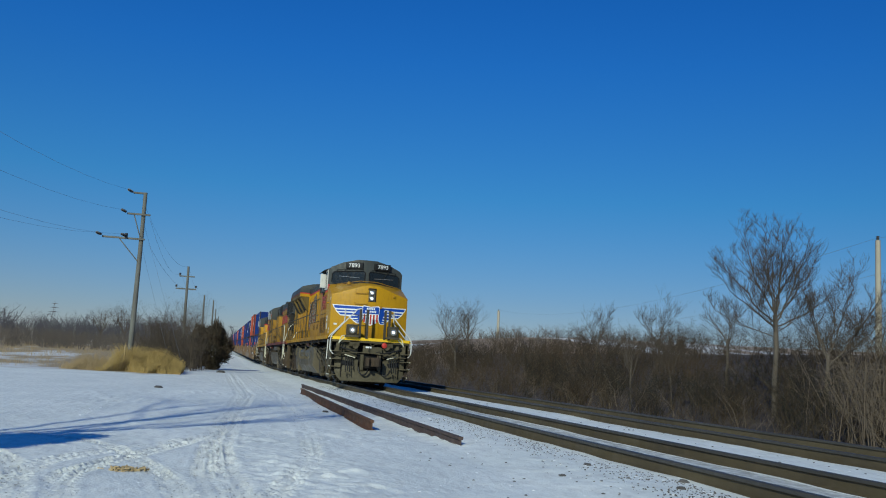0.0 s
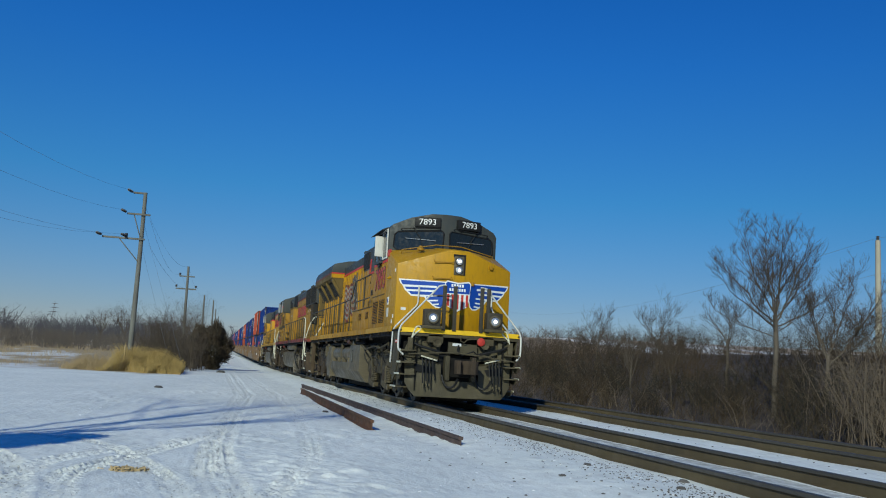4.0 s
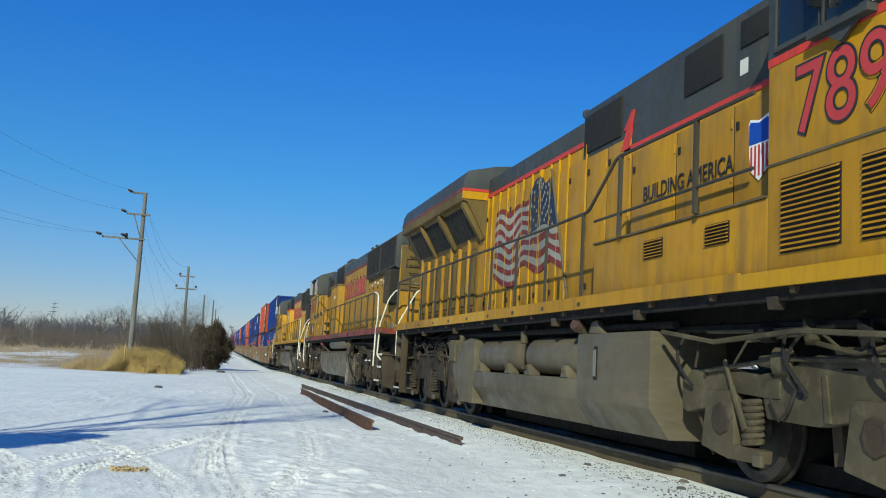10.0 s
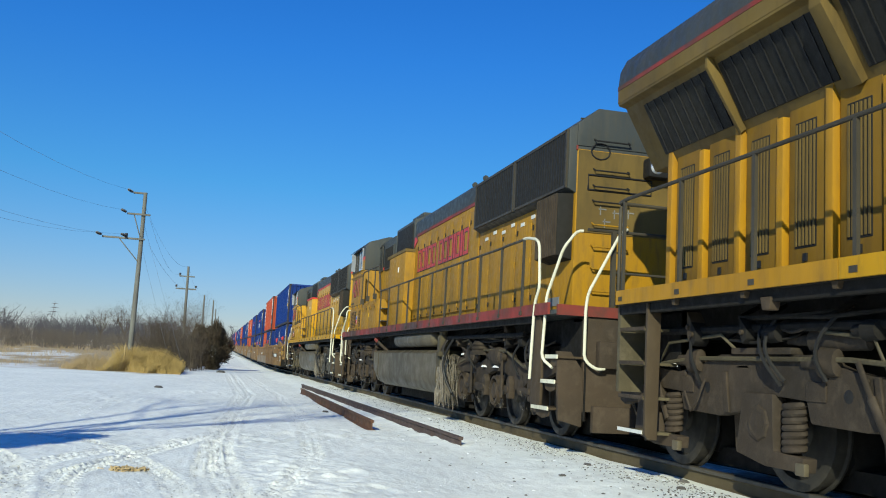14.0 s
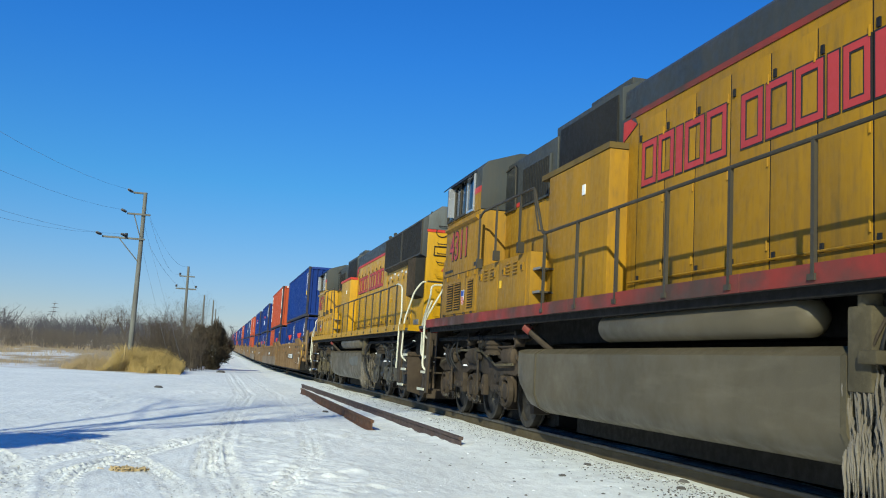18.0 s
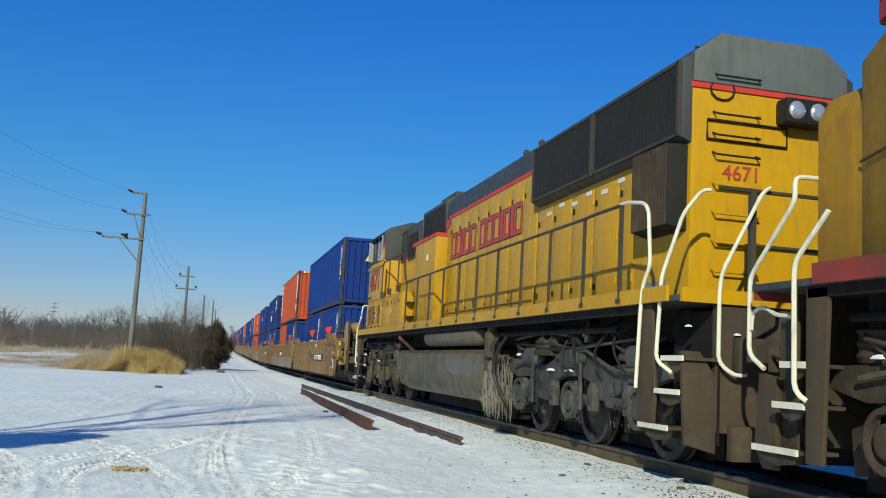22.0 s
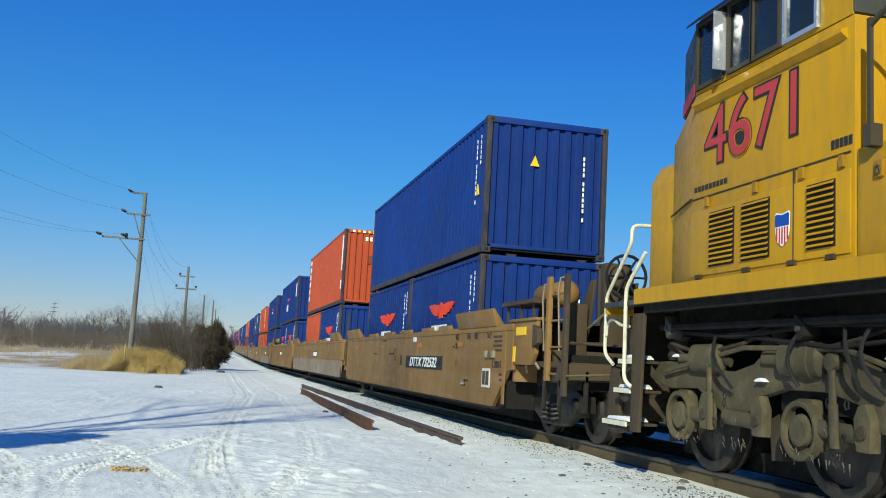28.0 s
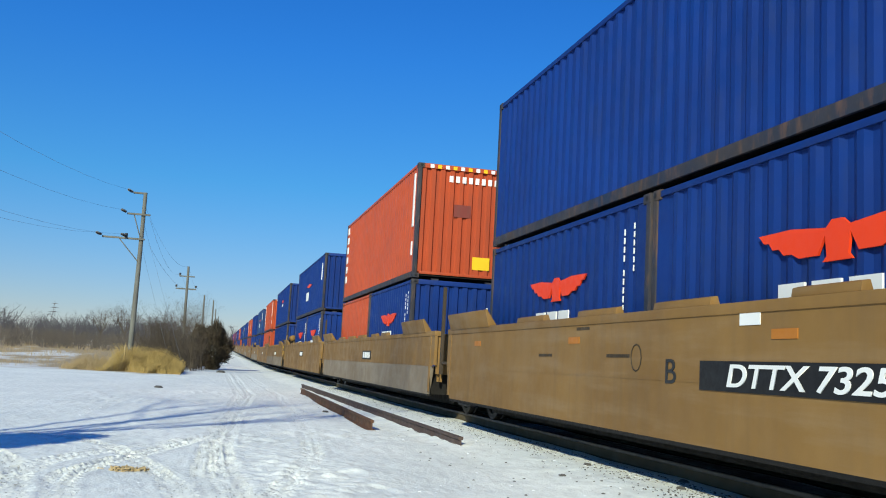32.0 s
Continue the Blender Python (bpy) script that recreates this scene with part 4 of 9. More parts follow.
def lead_locomotive():
    L = thing("lead_locomotive", "yellow and grey diesel locomotive leading the train, headlights lit", "locomotive")
    Y, G = YELLOW, GREY
    # underframe, sill and deck, near-black for the shade below the stripe
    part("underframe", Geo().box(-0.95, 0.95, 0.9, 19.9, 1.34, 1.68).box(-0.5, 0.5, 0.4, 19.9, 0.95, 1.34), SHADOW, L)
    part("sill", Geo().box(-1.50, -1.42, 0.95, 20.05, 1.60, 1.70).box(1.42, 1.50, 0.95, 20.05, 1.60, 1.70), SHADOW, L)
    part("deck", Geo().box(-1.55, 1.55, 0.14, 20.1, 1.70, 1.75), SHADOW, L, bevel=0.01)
    for k in range(15):
        part("sill_hook", Geo().prism([(1.6 + 1.22 * k, 1.70), (1.68 + 1.22 * k, 1.70), (1.66 + 1.22 * k, 1.645), (1.62 + 1.22 * k, 1.645)], -1.55, -1.50, "x"), STEP_BROWN, L)
    for i in range(5):
        a = 1.0 + 3.8 * i
        part("sill_stripe", Geo().box(-1.585, -1.555, a, a + 3.79, 1.705, 1.86 if i else 1.84), YELLOW_SOOT if i in (1, 2, 4) else Y, L, "bright yellow stripe along the sill")
    for y in (4.4, 6.9, 9.4, 12.0, 14.6, 17.2):
        part("jacking_pad", Geo().prism([(y - 0.08, 1.64), (y + 0.08, 1.64), (y + 0.05, 1.53), (y - 0.05, 1.53)], -1.52, -1.42, "x"), UNDER_BROWN, L, bevel=0.01)
    # nose
    def fy(x):
        return 0.65 if abs(x) < 0.25 else 0.65 + (abs(x) - 0.25) / 1.25 * 0.39
    g = Geo()
    fr = [(-1.5, 1.75), (-1.5, 3.42), (-0.25, 3.82), (0.25, 3.82), (1.5, 3.42), (1.5, 1.75), (0.25, 1.75), (-0.25, 1.75)]
    vs = [(x, fy(x), z) for x, z in fr] + [(-1.5, 2.46, 1.75), (-1.5, 2.46, 3.90), (-0.25, 2.3, 4.06), (0.25, 2.3, 4.06), (1.5, 2.46, 3.90), (1.5, 2.46, 1.75)]
    g.add(vs, [(0, 1, 2, 7), (7, 2, 3, 6), (6, 3, 4, 5), (0, 8, 9, 1), (1, 9, 10, 2), (2, 10, 11, 3), (3, 11, 12, 4), (4, 12, 13, 5), (9, 8, 13, 12, 11, 10), (0, 7, 6, 5, 13, 8)])
    nose = part("nose", g, Y, L, "yellow nose with a winged emblem", bevel=0.03)

    def plate(nm, pts, mat, off, parent=nose, label=""):
        gg = Geo()
        n = len(pts)
        gg.add([(x, fy(x) - off, z) for x, z in pts] + [(x, fy(x) + 0.01, z) for x, z in pts], [tuple(range(n))] + [(i, i + n, (i + 1) % n + n, (i + 1) % n) for i in range(n)])
        return part(nm, gg, mat, parent, label, smooth=0)
    for s in (-1, 1):
        # three long feathers, then three short ones that curl under towards the shield
        outer = [(0.30, 3.01), (1.45, 3.04), (1.41, 2.93), (1.34, 2.86), (1.30, 2.77), (1.22, 2.70), (1.14, 2.62), (0.97, 2.61), (0.81, 2.60), (0.75, 2.51), (0.68, 2.47), (0.62, 2.41),
                 (0.52, 2.345), (0.41, 2.34), (0.34, 2.40), (0.30, 2.55)]
        plate("wing", [(s * a, b) for a, b in (outer if s < 0 else outer[::-1])], LETTER, 0.006, label="white-edged wing emblem")
        feathers = [[(0.31, 2.985), (1.40, 3.005), (1.385, 2.945), (1.34, 2.895), (0.31, 2.895)], [(0.31, 2.895), (0.52, 2.895), (0.52, 2.845), (1.30, 2.84), (1.25, 2.78), (0.31, 2.79)],
                    [(0.31, 2.79), (0.57, 2.79), (0.57, 2.735), (1.21, 2.735), (1.13, 2.655), (0.31, 2.665)], [(0.31, 2.665), (0.50, 2.665), (0.50, 2.62), (0.78, 2.62), (0.715, 2.535), (0.31, 2.56)],
                    [(0.33, 2.56), (0.48, 2.55), (0.48, 2.51), (0.68, 2.50), (0.61, 2.44), (0.34, 2.47)], [(0.34, 2.47), (0.45, 2.46), (0.46, 2.42), (0.58, 2.415), (0.50, 2.375), (0.42, 2.37), (0.37, 2.41)]]
        for f in feathers:
            plate("feather", [(s * a, b) for a, b in (f if s < 0 else f[::-1])], LOGO_BLUE, 0.010)
    emblem_shield(nose, (0.0, 0.638, 2.67), 0.68, 0.76, FRONT_SIDE)
    for z, n, w in ((2.93, 5, 0.34), (2.82, 7, 0.44)):
        for i in range(n):
            a = -w / 2 + w * i / n
            part("bar", Geo().box(a, a + w / n * 0.66, 0.622, 0.632, z - 0.035, z + 0.035), LETTER, nose)
    # headlights in the nose
    hb = part("headlight_housing", Geo().prism([(-0.13, 3.20), (0.13, 3.20), (0.13, 3.67), (-0.13, 3.67)], 0.615, 0.66), TANK, L, bevel=0.02)
    part("hood_recess", Geo().box(-0.15, 0.17, 0.636, 0.66, 3.64, 3.72).box(0.13, 0.17, 0.636, 0.66, 3.20, 3.66), BLACK, hb)
    for z in (3.32, 3.54):
        part("reflector", Geo().lathe((0.0, 0.615, z), [(0.0, 0.108), (-0.02, 0.10), (-0.025, 0.085)], "y", 18), BLACK, hb)
        part("lens", Geo().lathe((0.0, 0.592, z), [(0.0, 0.09), (-0.010, 0.07), (-0.014, 0.02)], "y", 14), LENS, hb, "silvery lamp lens")
        part("bulb", Geo().lathe((0.0, 0.578, z), [(0.0, 0.042), (-0.006, 0.02)], "y", 12), LAMP, hb, "lit headlight")
    # cab
    part("cab_side", Geo().box(-1.5, 1.5, 2.46, 4.5, 1.75, 3.66), YELLOW_SOOT, L, bevel=0.015)
    up = [(-1.5, 3.66), (-1.5, 4.50), (-1.40, 4.62), (-0.95, 4.82), (-0.4, 4.95), (0.4, 4.95), (0.95, 4.82), (1.40, 4.62), (1.5, 4.50), (1.5, 3.66)]
    gc = Geo()
    n = len(up)
    def cy(x):
        return 2.08 + 0.24 * abs(x)
    gc.add([(x, cy(x), z) for x, z in up] + [(0, cy(0), 4.95), (0, cy(0), 3.66)] + [(x, 4.52, z) for x, z in up],
           [(0, 1, 2, 3, 4, n, n + 1), (n + 1, n, 5, 6, 7, 8, 9), tuple(range(n + 2, 2 * n + 2))] + [(i, i + n + 2, i + n + 3, i + 1) for i in range(n - 1) if i != 4] + [(4, n + 6, n + 7, 5, n), (9, 2 * n + 1, n + 2, 0, n + 1)])
    cab = part("cab_roof", gc, G, L, "grey cab top with dark windows", bevel=0.02)
    part("cab_stripe", Geo().box(-1.506, -1.49, 2.46, 4.5, 3.60, 3.67), RED, cab, "thin red stripe under the cab windows")
    part("corner_stripe", Geo().box(-1.512, -1.46, 2.2, 2.47, 3.72, 3.90), RED, cab)
    for s in (-1, 1):
        pts = [(s * 0.10, 3.96), (s * 1.30, 3.93), (s * 1.38, 4.02), (s * 1.36, 4.34), (s * 1.28, 4.42), (s * 0.14, 4.50), (s * 0.08, 4.44)]
        n = len(pts)
        gg = Geo()
        m = len(pts)
        gg.add([(x, cy(x) - 0.012, z) for x, z in pts] + [(x, cy(x) + 0.03, z) for x, z in pts], [tuple(range(m)), tuple(range(2 * m - 1, m - 1, -1))] + [(i, i + m, (i + 1) % m + m, (i + 1) % m) for i in range(m)])
        part("windshield", gg, GLASS, cab, "dark tinted windscreen")
        part("gasket", Geo().tube([(x, cy(x) - 0.012, z) for x, z in pts + pts[:1]], 0.02, 5), BLACK, cab)
        part("wiper", Geo().tube([(s * 0.9, cy(0.9) - 0.06, 4.56), (s * 0.72, cy(0.72) - 0.06, 4.3), (s * 0.62, cy(0.62) - 0.06, 4.05)], 0.012, 5), BLACK, cab)
        part("wiper_blade", Geo().tube([(s * 0.3, cy(0.3) - 0.05, 4.22), (s * 1.1, cy(1.1) - 0.05, 4.25)], 0.008, 5), LENS, cab)
        part("grab_bar", Geo().tube([(s * 0.2, cy(0.2), 4.56), (s * 0.2, cy(0.2) - 0.10, 4.56), (s * 1.2, cy(1.2) - 0.10, 4.50), (s * 1.2, cy(1.2), 4.48)], 0.013, 5), BLACK, cab)
        turn = Matrix.Rotation(s * math.atan(0.24), 4, "Z")
        nb = part("number_board", Geo().prism([(-0.35, 4.575), (0.35, 4.575), (0.35, 4.84), (-0.35, 4.84)], -0.10, 0.08), BLACK, cab, "black number board with white numerals", bevel=0.025)
        nb.matrix_basis = Matrix.Translation((s * 0.56 + 0.05, cy(0.58), 0)) @ turn
        lettering("board_number", "7893", 0.225, (0, -0.105, 4.705), LETTER, nb, FRONT_SIDE, 1.05, "white numerals")
    part("horn", Geo().lathe((0.5, 3.6, 5.02), [(-0.25, 0.06), (-0.05, 0.03), (0.15, 0.025)], "y", 10).box(0.35, 0.65, 3.6, 3.75, 4.93, 5.02), G, cab)
    part("antenna_dome", Geo().lathe((-0.15, 3.3, 4.95), [(0, 0.22), (0.05, 0.2), (0.09, 0.08)], "z", 14), G, cab)
    part("nose_rail", Geo().tube([(-1.25, 1.9, 3.78), (-1.25, 1.9, 3.88), (-0.35, 1.75, 4.06), (0.35, 1.75, 4.06), (1.25, 1.9, 3.88), (1.25, 1.9, 3.78)], 0.014, 5), YELLOW_DULL, nose)
    part("bell_cover", Geo().lathe((-0.75, 1.85, 3.90), [(0, 0.10), (0.05, 0.09), (0.07, 0.05), (0.12, 0.04)], "z", 12), YELLOW_DULL, nose)
    # side windows of the cab
    for a, b in ((2.60, 3.16), (3.22, 3.74), (3.80, 4.36)):
        part("side_window", Geo().box(-1.515, -1.49, a, b, 3.74, 4.46), GLASS, cab, "dark cab window", bevel=0.006)
        part("window_frame", Geo().box(-1.53, -1.50, a - 0.04, a, 3.70, 4.50).box(-1.53, -1.50, b, b + 0.03, 3.70, 4.50).box(-1.53, -1.50, a, b, 3.70, 3.74).box(-1.53, -1.50, a, b, 4.46, 4.50), WHITE if a < 3 else G, cab)
    part("wind_deflector", Geo().box(-1.74, -1.53, 3.20, 3.215, 3.80, 4.36), WHITE, cab, "white wind deflector pane", bevel=0.004)
    part("mirror", Geo().box(-1.66, -1.54, 3.74, 3.76, 3.86, 4.30), GLASS, cab)
    part("sun_visor", Geo().prism([(-1.5, 4.52), (-1.66, 4.47), (-1.66, 4.485), (-1.5, 4.55)], 2.6, 4.45), G, cab)
    part("armrest", Geo().box(-1.60, -1.50, 3.15, 3.85, 3.62, 3.68).prism([(3.3, 3.62), (3.7, 3.62), (3.5, 3.5)], -1.56, -1.53, "x"), G, cab)
    lettering("road_number", "7893", 0.82, (-1.5055, 3.36, 3.17), DARK_LETTER, L, NEAR_SIDE, 0.94, weight=0.022)
    lettering("road_number", "7893", 0.82, (-1.5075, 3.36, 3.17), PINK, L, NEAR_SIDE, 0.94, "faded red road number with dark edges")
    part("belt_strip", Geo().box(-1.512, -1.498, 2.6, 4.5, 2.73, 2.75), UNDER, L)
    for a, b in ((2.55, 3.32), (3.55, 4.30)):
        louvre(L, a, b, 1.98, 2.60, 14)
    part("notice", Geo().box(-1.508, -1.498, 1.95, 2.14, 2.42, 2.62), LETTER, L, "white round-marked notice").location.x = 0
    part("roundel", Geo().lathe((0, 2.045, 2.53), [(-1.51, 0.06), (-1.512, 0.055)], "x", 14), LOGO_BLUE, L)
    part("notice", Geo().box(-1.508, -1.498, 1.92, 2.16, 2.10, 2.34), WHITE, L, "small white notice plate")
    for y, z in ((1.2, 3.22), (1.22, 2.05), (1.35, 1.92)):
        part("notice", Geo().box(-1.507, -1.498, y, y + 0.10, z, z + 0.09), LETTER, L)
    for y in (1.82, 2.02):
        part("eye_bolt", Geo().cyl((-1.50, y, 3.12), (-1.56, y, 3.12), 0.03, 8), Y, L)
    # hood
    part("hood", Geo().box(-0.96, 0.96, 4.5, 20.0, 1.75, 3.80).box(-0.95, 0.95, 9.6, 20.0, 3.80, 4.20), YELLOW_SOOT, L, bevel=0.012)
    roof = [(-0.96, 3.80), (-0.96, 4.66), (-0.62, 4.84), (0.62, 4.84), (0.96, 4.66), (0.96, 3.80)]
    part("equipment_roof", Geo().prism(roof, 4.6, 9.9), G, L, "grey roof of the equipment cab", bevel=0.015)
    roof2 = [(-0.955, 4.18), (-0.955, 4.52), (-0.62, 4.70), (0.62, 4.70), (0.955, 4.52), (0.955, 4.18)]
    part("engine_roof", Geo().prism(roof2, 9.9, 14.6), G, L, bevel=0.015)
    part("roof_hatch", Geo().box(-0.6, 0.6, 10.6, 12.2, 4.68, 4.78), G, L, bevel=0.02)
    part("roof_hatch", Geo().box(-0.5, 0.5, 12.4, 13.4, 4.68, 4.76), G, L, bevel=0.02)
    part("lifting_lug", Geo().lathe((-0.9, 9.95, 4.66), [(-0.02, 0.07), (0.02, 0.07)], "y", 10), G, L)
    part("stripe", Geo().box(-0.972, -0.955, 4.5, 8.5, 3.76, 3.83), RED, L, "thin red stripe")
    part("stripe", Geo().prism([(8.34, 3.80), (8.58, 3.80), (8.44, 4.06), (8.28, 4.06)], -0.978, -0.955, "x").prism([(8.30, 4.062), (8.52, 4.062), (8.30, 4.28), (8.22, 4.28)], -0.978, -0.955, "x"), RED, L, "red stepped flash")
    part("stripe", Geo().box(-0.968, -0.952, 9.9, 14.6, 4.16, 4.23), RED, L, "thin red stripe")
    part("air_screen", Geo().box(-0.985, -0.95, 8.62, 9.82, 4.02, 4.56), MESH, L, "dark air intake screen", bevel=0.01)
    part("air_screen", Geo().box(-0.98, -0.95, 6.15, 6.95, 4.08, 4.56), MESH, L, bevel=0.01)
    part("air_screen", Geo().box(-0.98, -0.95, 5.2, 5.8, 4.28, 4.56), MESH, L, bevel=0.01)
    part("notice", Geo().box(-0.965, -0.95, 5.68, 5.82, 4.0, 4.16), WHITE, L)
    doors(L, [4.62, 5.9, 7.1, 8.25], 2.25, 3.70, -0.96, YELLOW_SOOT)
    doors(L, [8.3, 9.0, 9.7, 10.4, 11.1, 11.8, 12.5, 13.2, 13.9, 14.6], 1.98, 3.95, -0.96, YELLOW_SOOT)
    lettering("slogan", "BUILDING AMERICA", 0.26, (-0.985, 6.89, 3.11), DARK_LETTER, L, NEAR_SIDE, 0.86, "dark slogan lettering")
    emblem_shield(L, (-0.985, 5.43, 3.17), 0.36, 0.62, NEAR_SIDE)
    part("cabinet", Geo().box(-1.5, -0.95, 4.5, 8.12, 1.75, 2.48), YELLOW_SOOT, L, bevel=0.012)
    for y in (5.08, 6.35):
        louvre(L, y, y + 0.42, 2.17, 2.37, 6)
    part("cabinet_edge", Geo().box(-1.52, -0.95, 4.5, 8.13, 2.48, 2.50), UNDER, L)
    # vertical ribs along the engine doors, their sunlit edges put in a brighter yellow
    for y in (9.72, 10.40, 10.78, 11.14, 11.55, 11.62, 12.0, 12.46, 12.86, 13.30, 13.76, 14.2, 14.5):
        part("rib", Geo().box(-0.990, -0.955, y, y + 0.010, 1.95, 4.15), YELLOW_CLEAN, L)
    # flag on the hood: wavy stripes, canton and staff
    def along(pts, y):
        for (ya, za), (yb, zb) in zip(pts, pts[1:]):
            if ya <= y <= yb:
                return za + (zb - za) * (y - ya) / (yb - ya)
        return pts[0][1] if y < pts[0][0] else pts[-1][1]
    hem = [(10.50, 3.92), (11.12, 3.93), (11.50, 4.00), (11.84, 4.03), (12.0, 3.93), (12.16, 3.78), (12.44, 3.70), (13.0, 3.71), (13.45, 3.78), (13.95, 3.74)]
    foot = [(10.50, 2.44), (10.78, 2.52), (11.05, 2.62), (11.33, 2.49), (11.58, 2.45), (12.0, 2.57), (12.21, 2.66), (12.44, 2.65), (12.58, 2.48), (12.75, 2.33), (13.05, 2.32), (13.46, 2.40), (13.95, 2.58)]
    ys = [10.5 + 3.45 * k / 46 for k in range(47)]

    def flag_at(y, v):
        skew = 0.62 * v * max(0.0, 1 - (y - 10.5) / 1.2)  # the free edge hangs along the leaning staff
        mid = along(hem, y) * (1 - v) + along(foot, y) * v + 0.075 * math.sin(math.pi * min(1, v + 0.2)) * math.sin(y * 5.6 + 1.1 * v)
        return (y + 0.62 * max(0.0, 1 - (y - 10.5) / 1.2) - skew, mid)
    for i in range(13):
        use = [y for y in ys if not (i < 7 and y < 12.08)]
        top = [flag_at(y, i / 13) for y in use]
        low = [flag_at(y, (i + 0.99) / 13) for y in use]
        part("flag_stripe", Geo().prism(top + low[::-1], -0.9855, -0.965, "x"), FLAG_RED if i % 2 == 0 else FLAG_WHITE, L, smooth=0)
    use = [y for y in ys if y < 12.15]
    canton = part("flag_canton", Geo().prism([flag_at(y, 0) for y in use] + [flag_at(y, 7 / 13) for y in use[::-1]], -0.9862, -0.965, "x"), FLAG_BLUE, L, smooth=0)
    for r in range(7):
        for c in range(6 - r % 2):
            y, z = flag_at(10.72 + (c + 0.5 * (r % 2)) * 0.25, 0.045 + r * 0.074)
            part("star", Geo().prism([(y + 0.040 * (1 if q % 2 == 0 else 0.42) * math.sin(q * math.pi / 5), z + 0.040 * (1 if q % 2 == 0 else 0.42) * math.cos(q * math.pi / 5)) for q in range(10)], -0.9885, -0.98, "x"), FLAG_WHITE, canton, smooth=0)
    part("flag_staff", Geo().tube([(-0.985, 11.10, 4.06), (-0.985, 10.26, 1.99)], 0.022, 6), TANK, L, "grey painted flag staff")
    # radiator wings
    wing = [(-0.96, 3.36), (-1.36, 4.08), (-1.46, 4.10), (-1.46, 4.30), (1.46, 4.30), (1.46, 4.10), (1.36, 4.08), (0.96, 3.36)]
    # colour holds both the soot and the shade under the flare
    part("radiator_cab", Geo().prism(wing, 14.64, 20.36), SOOT_AND_SHADE, L, "flared radiator housing", bevel=0.012)
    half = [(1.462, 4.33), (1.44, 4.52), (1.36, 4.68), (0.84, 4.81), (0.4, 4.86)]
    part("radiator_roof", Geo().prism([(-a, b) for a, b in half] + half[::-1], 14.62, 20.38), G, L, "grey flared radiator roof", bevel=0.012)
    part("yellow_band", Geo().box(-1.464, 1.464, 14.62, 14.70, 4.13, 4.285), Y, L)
    part("side_band", Geo().box(-1.464, 1.464, 14.70, 20.365, 4.13, 4.285), SOOT_AND_SHADE, L, "sooty band under the radiator roof")
    part("stripe", Geo().box(-1.468, 1.468, 14.61, 14.70, 4.285, 4.335), RED, L, "thin red stripe")
    part("stripe", Geo().box(-1.468, 1.468, 14.70, 20.37, 4.285, 4.335), RED_DIRTY, L, "thin grimy red stripe")
    d = Vector((-0.40, 0, 0.74)).normalized()
    nrm = Vector((-0.74, 0, -0.40)).normalized()
    for a, b in ((15.0, 16.55), (16.9, 18.35), (18.45, 19.95)):
        base = Vector((-0.96, 0, 3.36))
        c0, c1 = base + d * 0.14 + nrm * 0.012, base + d * 0.76 + nrm * 0.012
        g = Geo().add([(c0.x, a, c0.z), (c1.x, a, c1.z), (c1.x, b, c1.z), (c0.x, b, c0.z), (c0.x + 0.04, a, c0.z), (c1.x + 0.04, a, c1.z), (c1.x + 0.04, b, c1.z), (c0.x + 0.04, b, c0.z)],
                      [(0, 1, 2, 3), (4, 7, 6, 5), (0, 4, 5, 1), (1, 5, 6, 2), (2, 6, 7, 3), (3, 7, 4, 0)])
        sc = part("radiator_screen", g, MESH, L, "dark slanted radiator screen")
        for k in range(9):
            y = a + (b - a) * (k + 0.5) / 9
            part("screen_rib", Geo().tube([(c0.x - 0.006, y, c0.z), (c1.x - 0.006, y, c1.z)], 0.008, 4), BLACK, sc)
    for y in (16.62, 18.37, 14.7):
        part("bracket", Geo().prism([(-0.97, 3.42), (-1.38, 4.10), (-1.43, 4.10), (-1.43, 3.98), (-1.04, 3.36)], y, y + (0.16 if y < 18 else 0.05)), SOOT_AND_SHADE, L, bevel=0.01)
    for k in range(7):
        y = 15.1 + k * 0.70
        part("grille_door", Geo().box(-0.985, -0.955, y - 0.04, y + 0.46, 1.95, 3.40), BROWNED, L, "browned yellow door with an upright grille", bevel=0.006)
        gr = part("radiator_grille", Geo().box(-0.990, -0.955, y + 0.07, y + 0.37, 2.12, 3.26), MESH, L, "upright dark grille", bevel=0.004)
        for q in range(6):
            part("slat", Geo().box(-1.002, -0.985, y + 0.085 + 0.05 * q, y + 0.105 + 0.05 * q, 2.14, 3.24), SOOT_AND_SHADE, gr)
        part("latch", Geo().box(-1.002, -0.98, y + 0.19, y + 0.24, 2.0, 2.07), BLACK, L)
        part("rib", Geo().box(-1.03, -0.955, y + 0.50, y + 0.60, 1.9, 3.36 if k % 2 else 3.5), YELLOW_SOOT, L, bevel=0.008)
    # rear end
    part("end_plate", Geo().box(-1.5, 1.5, 20.02, 20.10, 0.75, 1.72), UNDER, L, bevel=0.01)
    handrail(L, [(-1.55, 20.0, 1.75), (-1.55, 20.0, 2.86), (-0.5, 20.05, 2.86)], [(-0.9, 20.05, 2.86)], GREYRAIL)
    steps(L, 19.35, 20.0, -1.52, UNDER)
    # walkway rails
    ys = [8.35 + 1.28 * i for i in range(10)]
    handrail(L, [(-1.56, 4.62, 3.42), (-1.56, 7.4, 3.42), (-1.56, 8.2, 2.90)] + [(-1.56, y, 2.88) for y in ys[1:]] + [(-1.56, 20.0, 2.86)], [(-1.56, y, 2.88) for y in ys], foot=1.74)
    for y in (5.6, 7.3):
        part("stanchion", Geo().box(-1.58, -1.54, y - 0.025, y + 0.025, 2.50, 3.42), GREYRAIL, L)
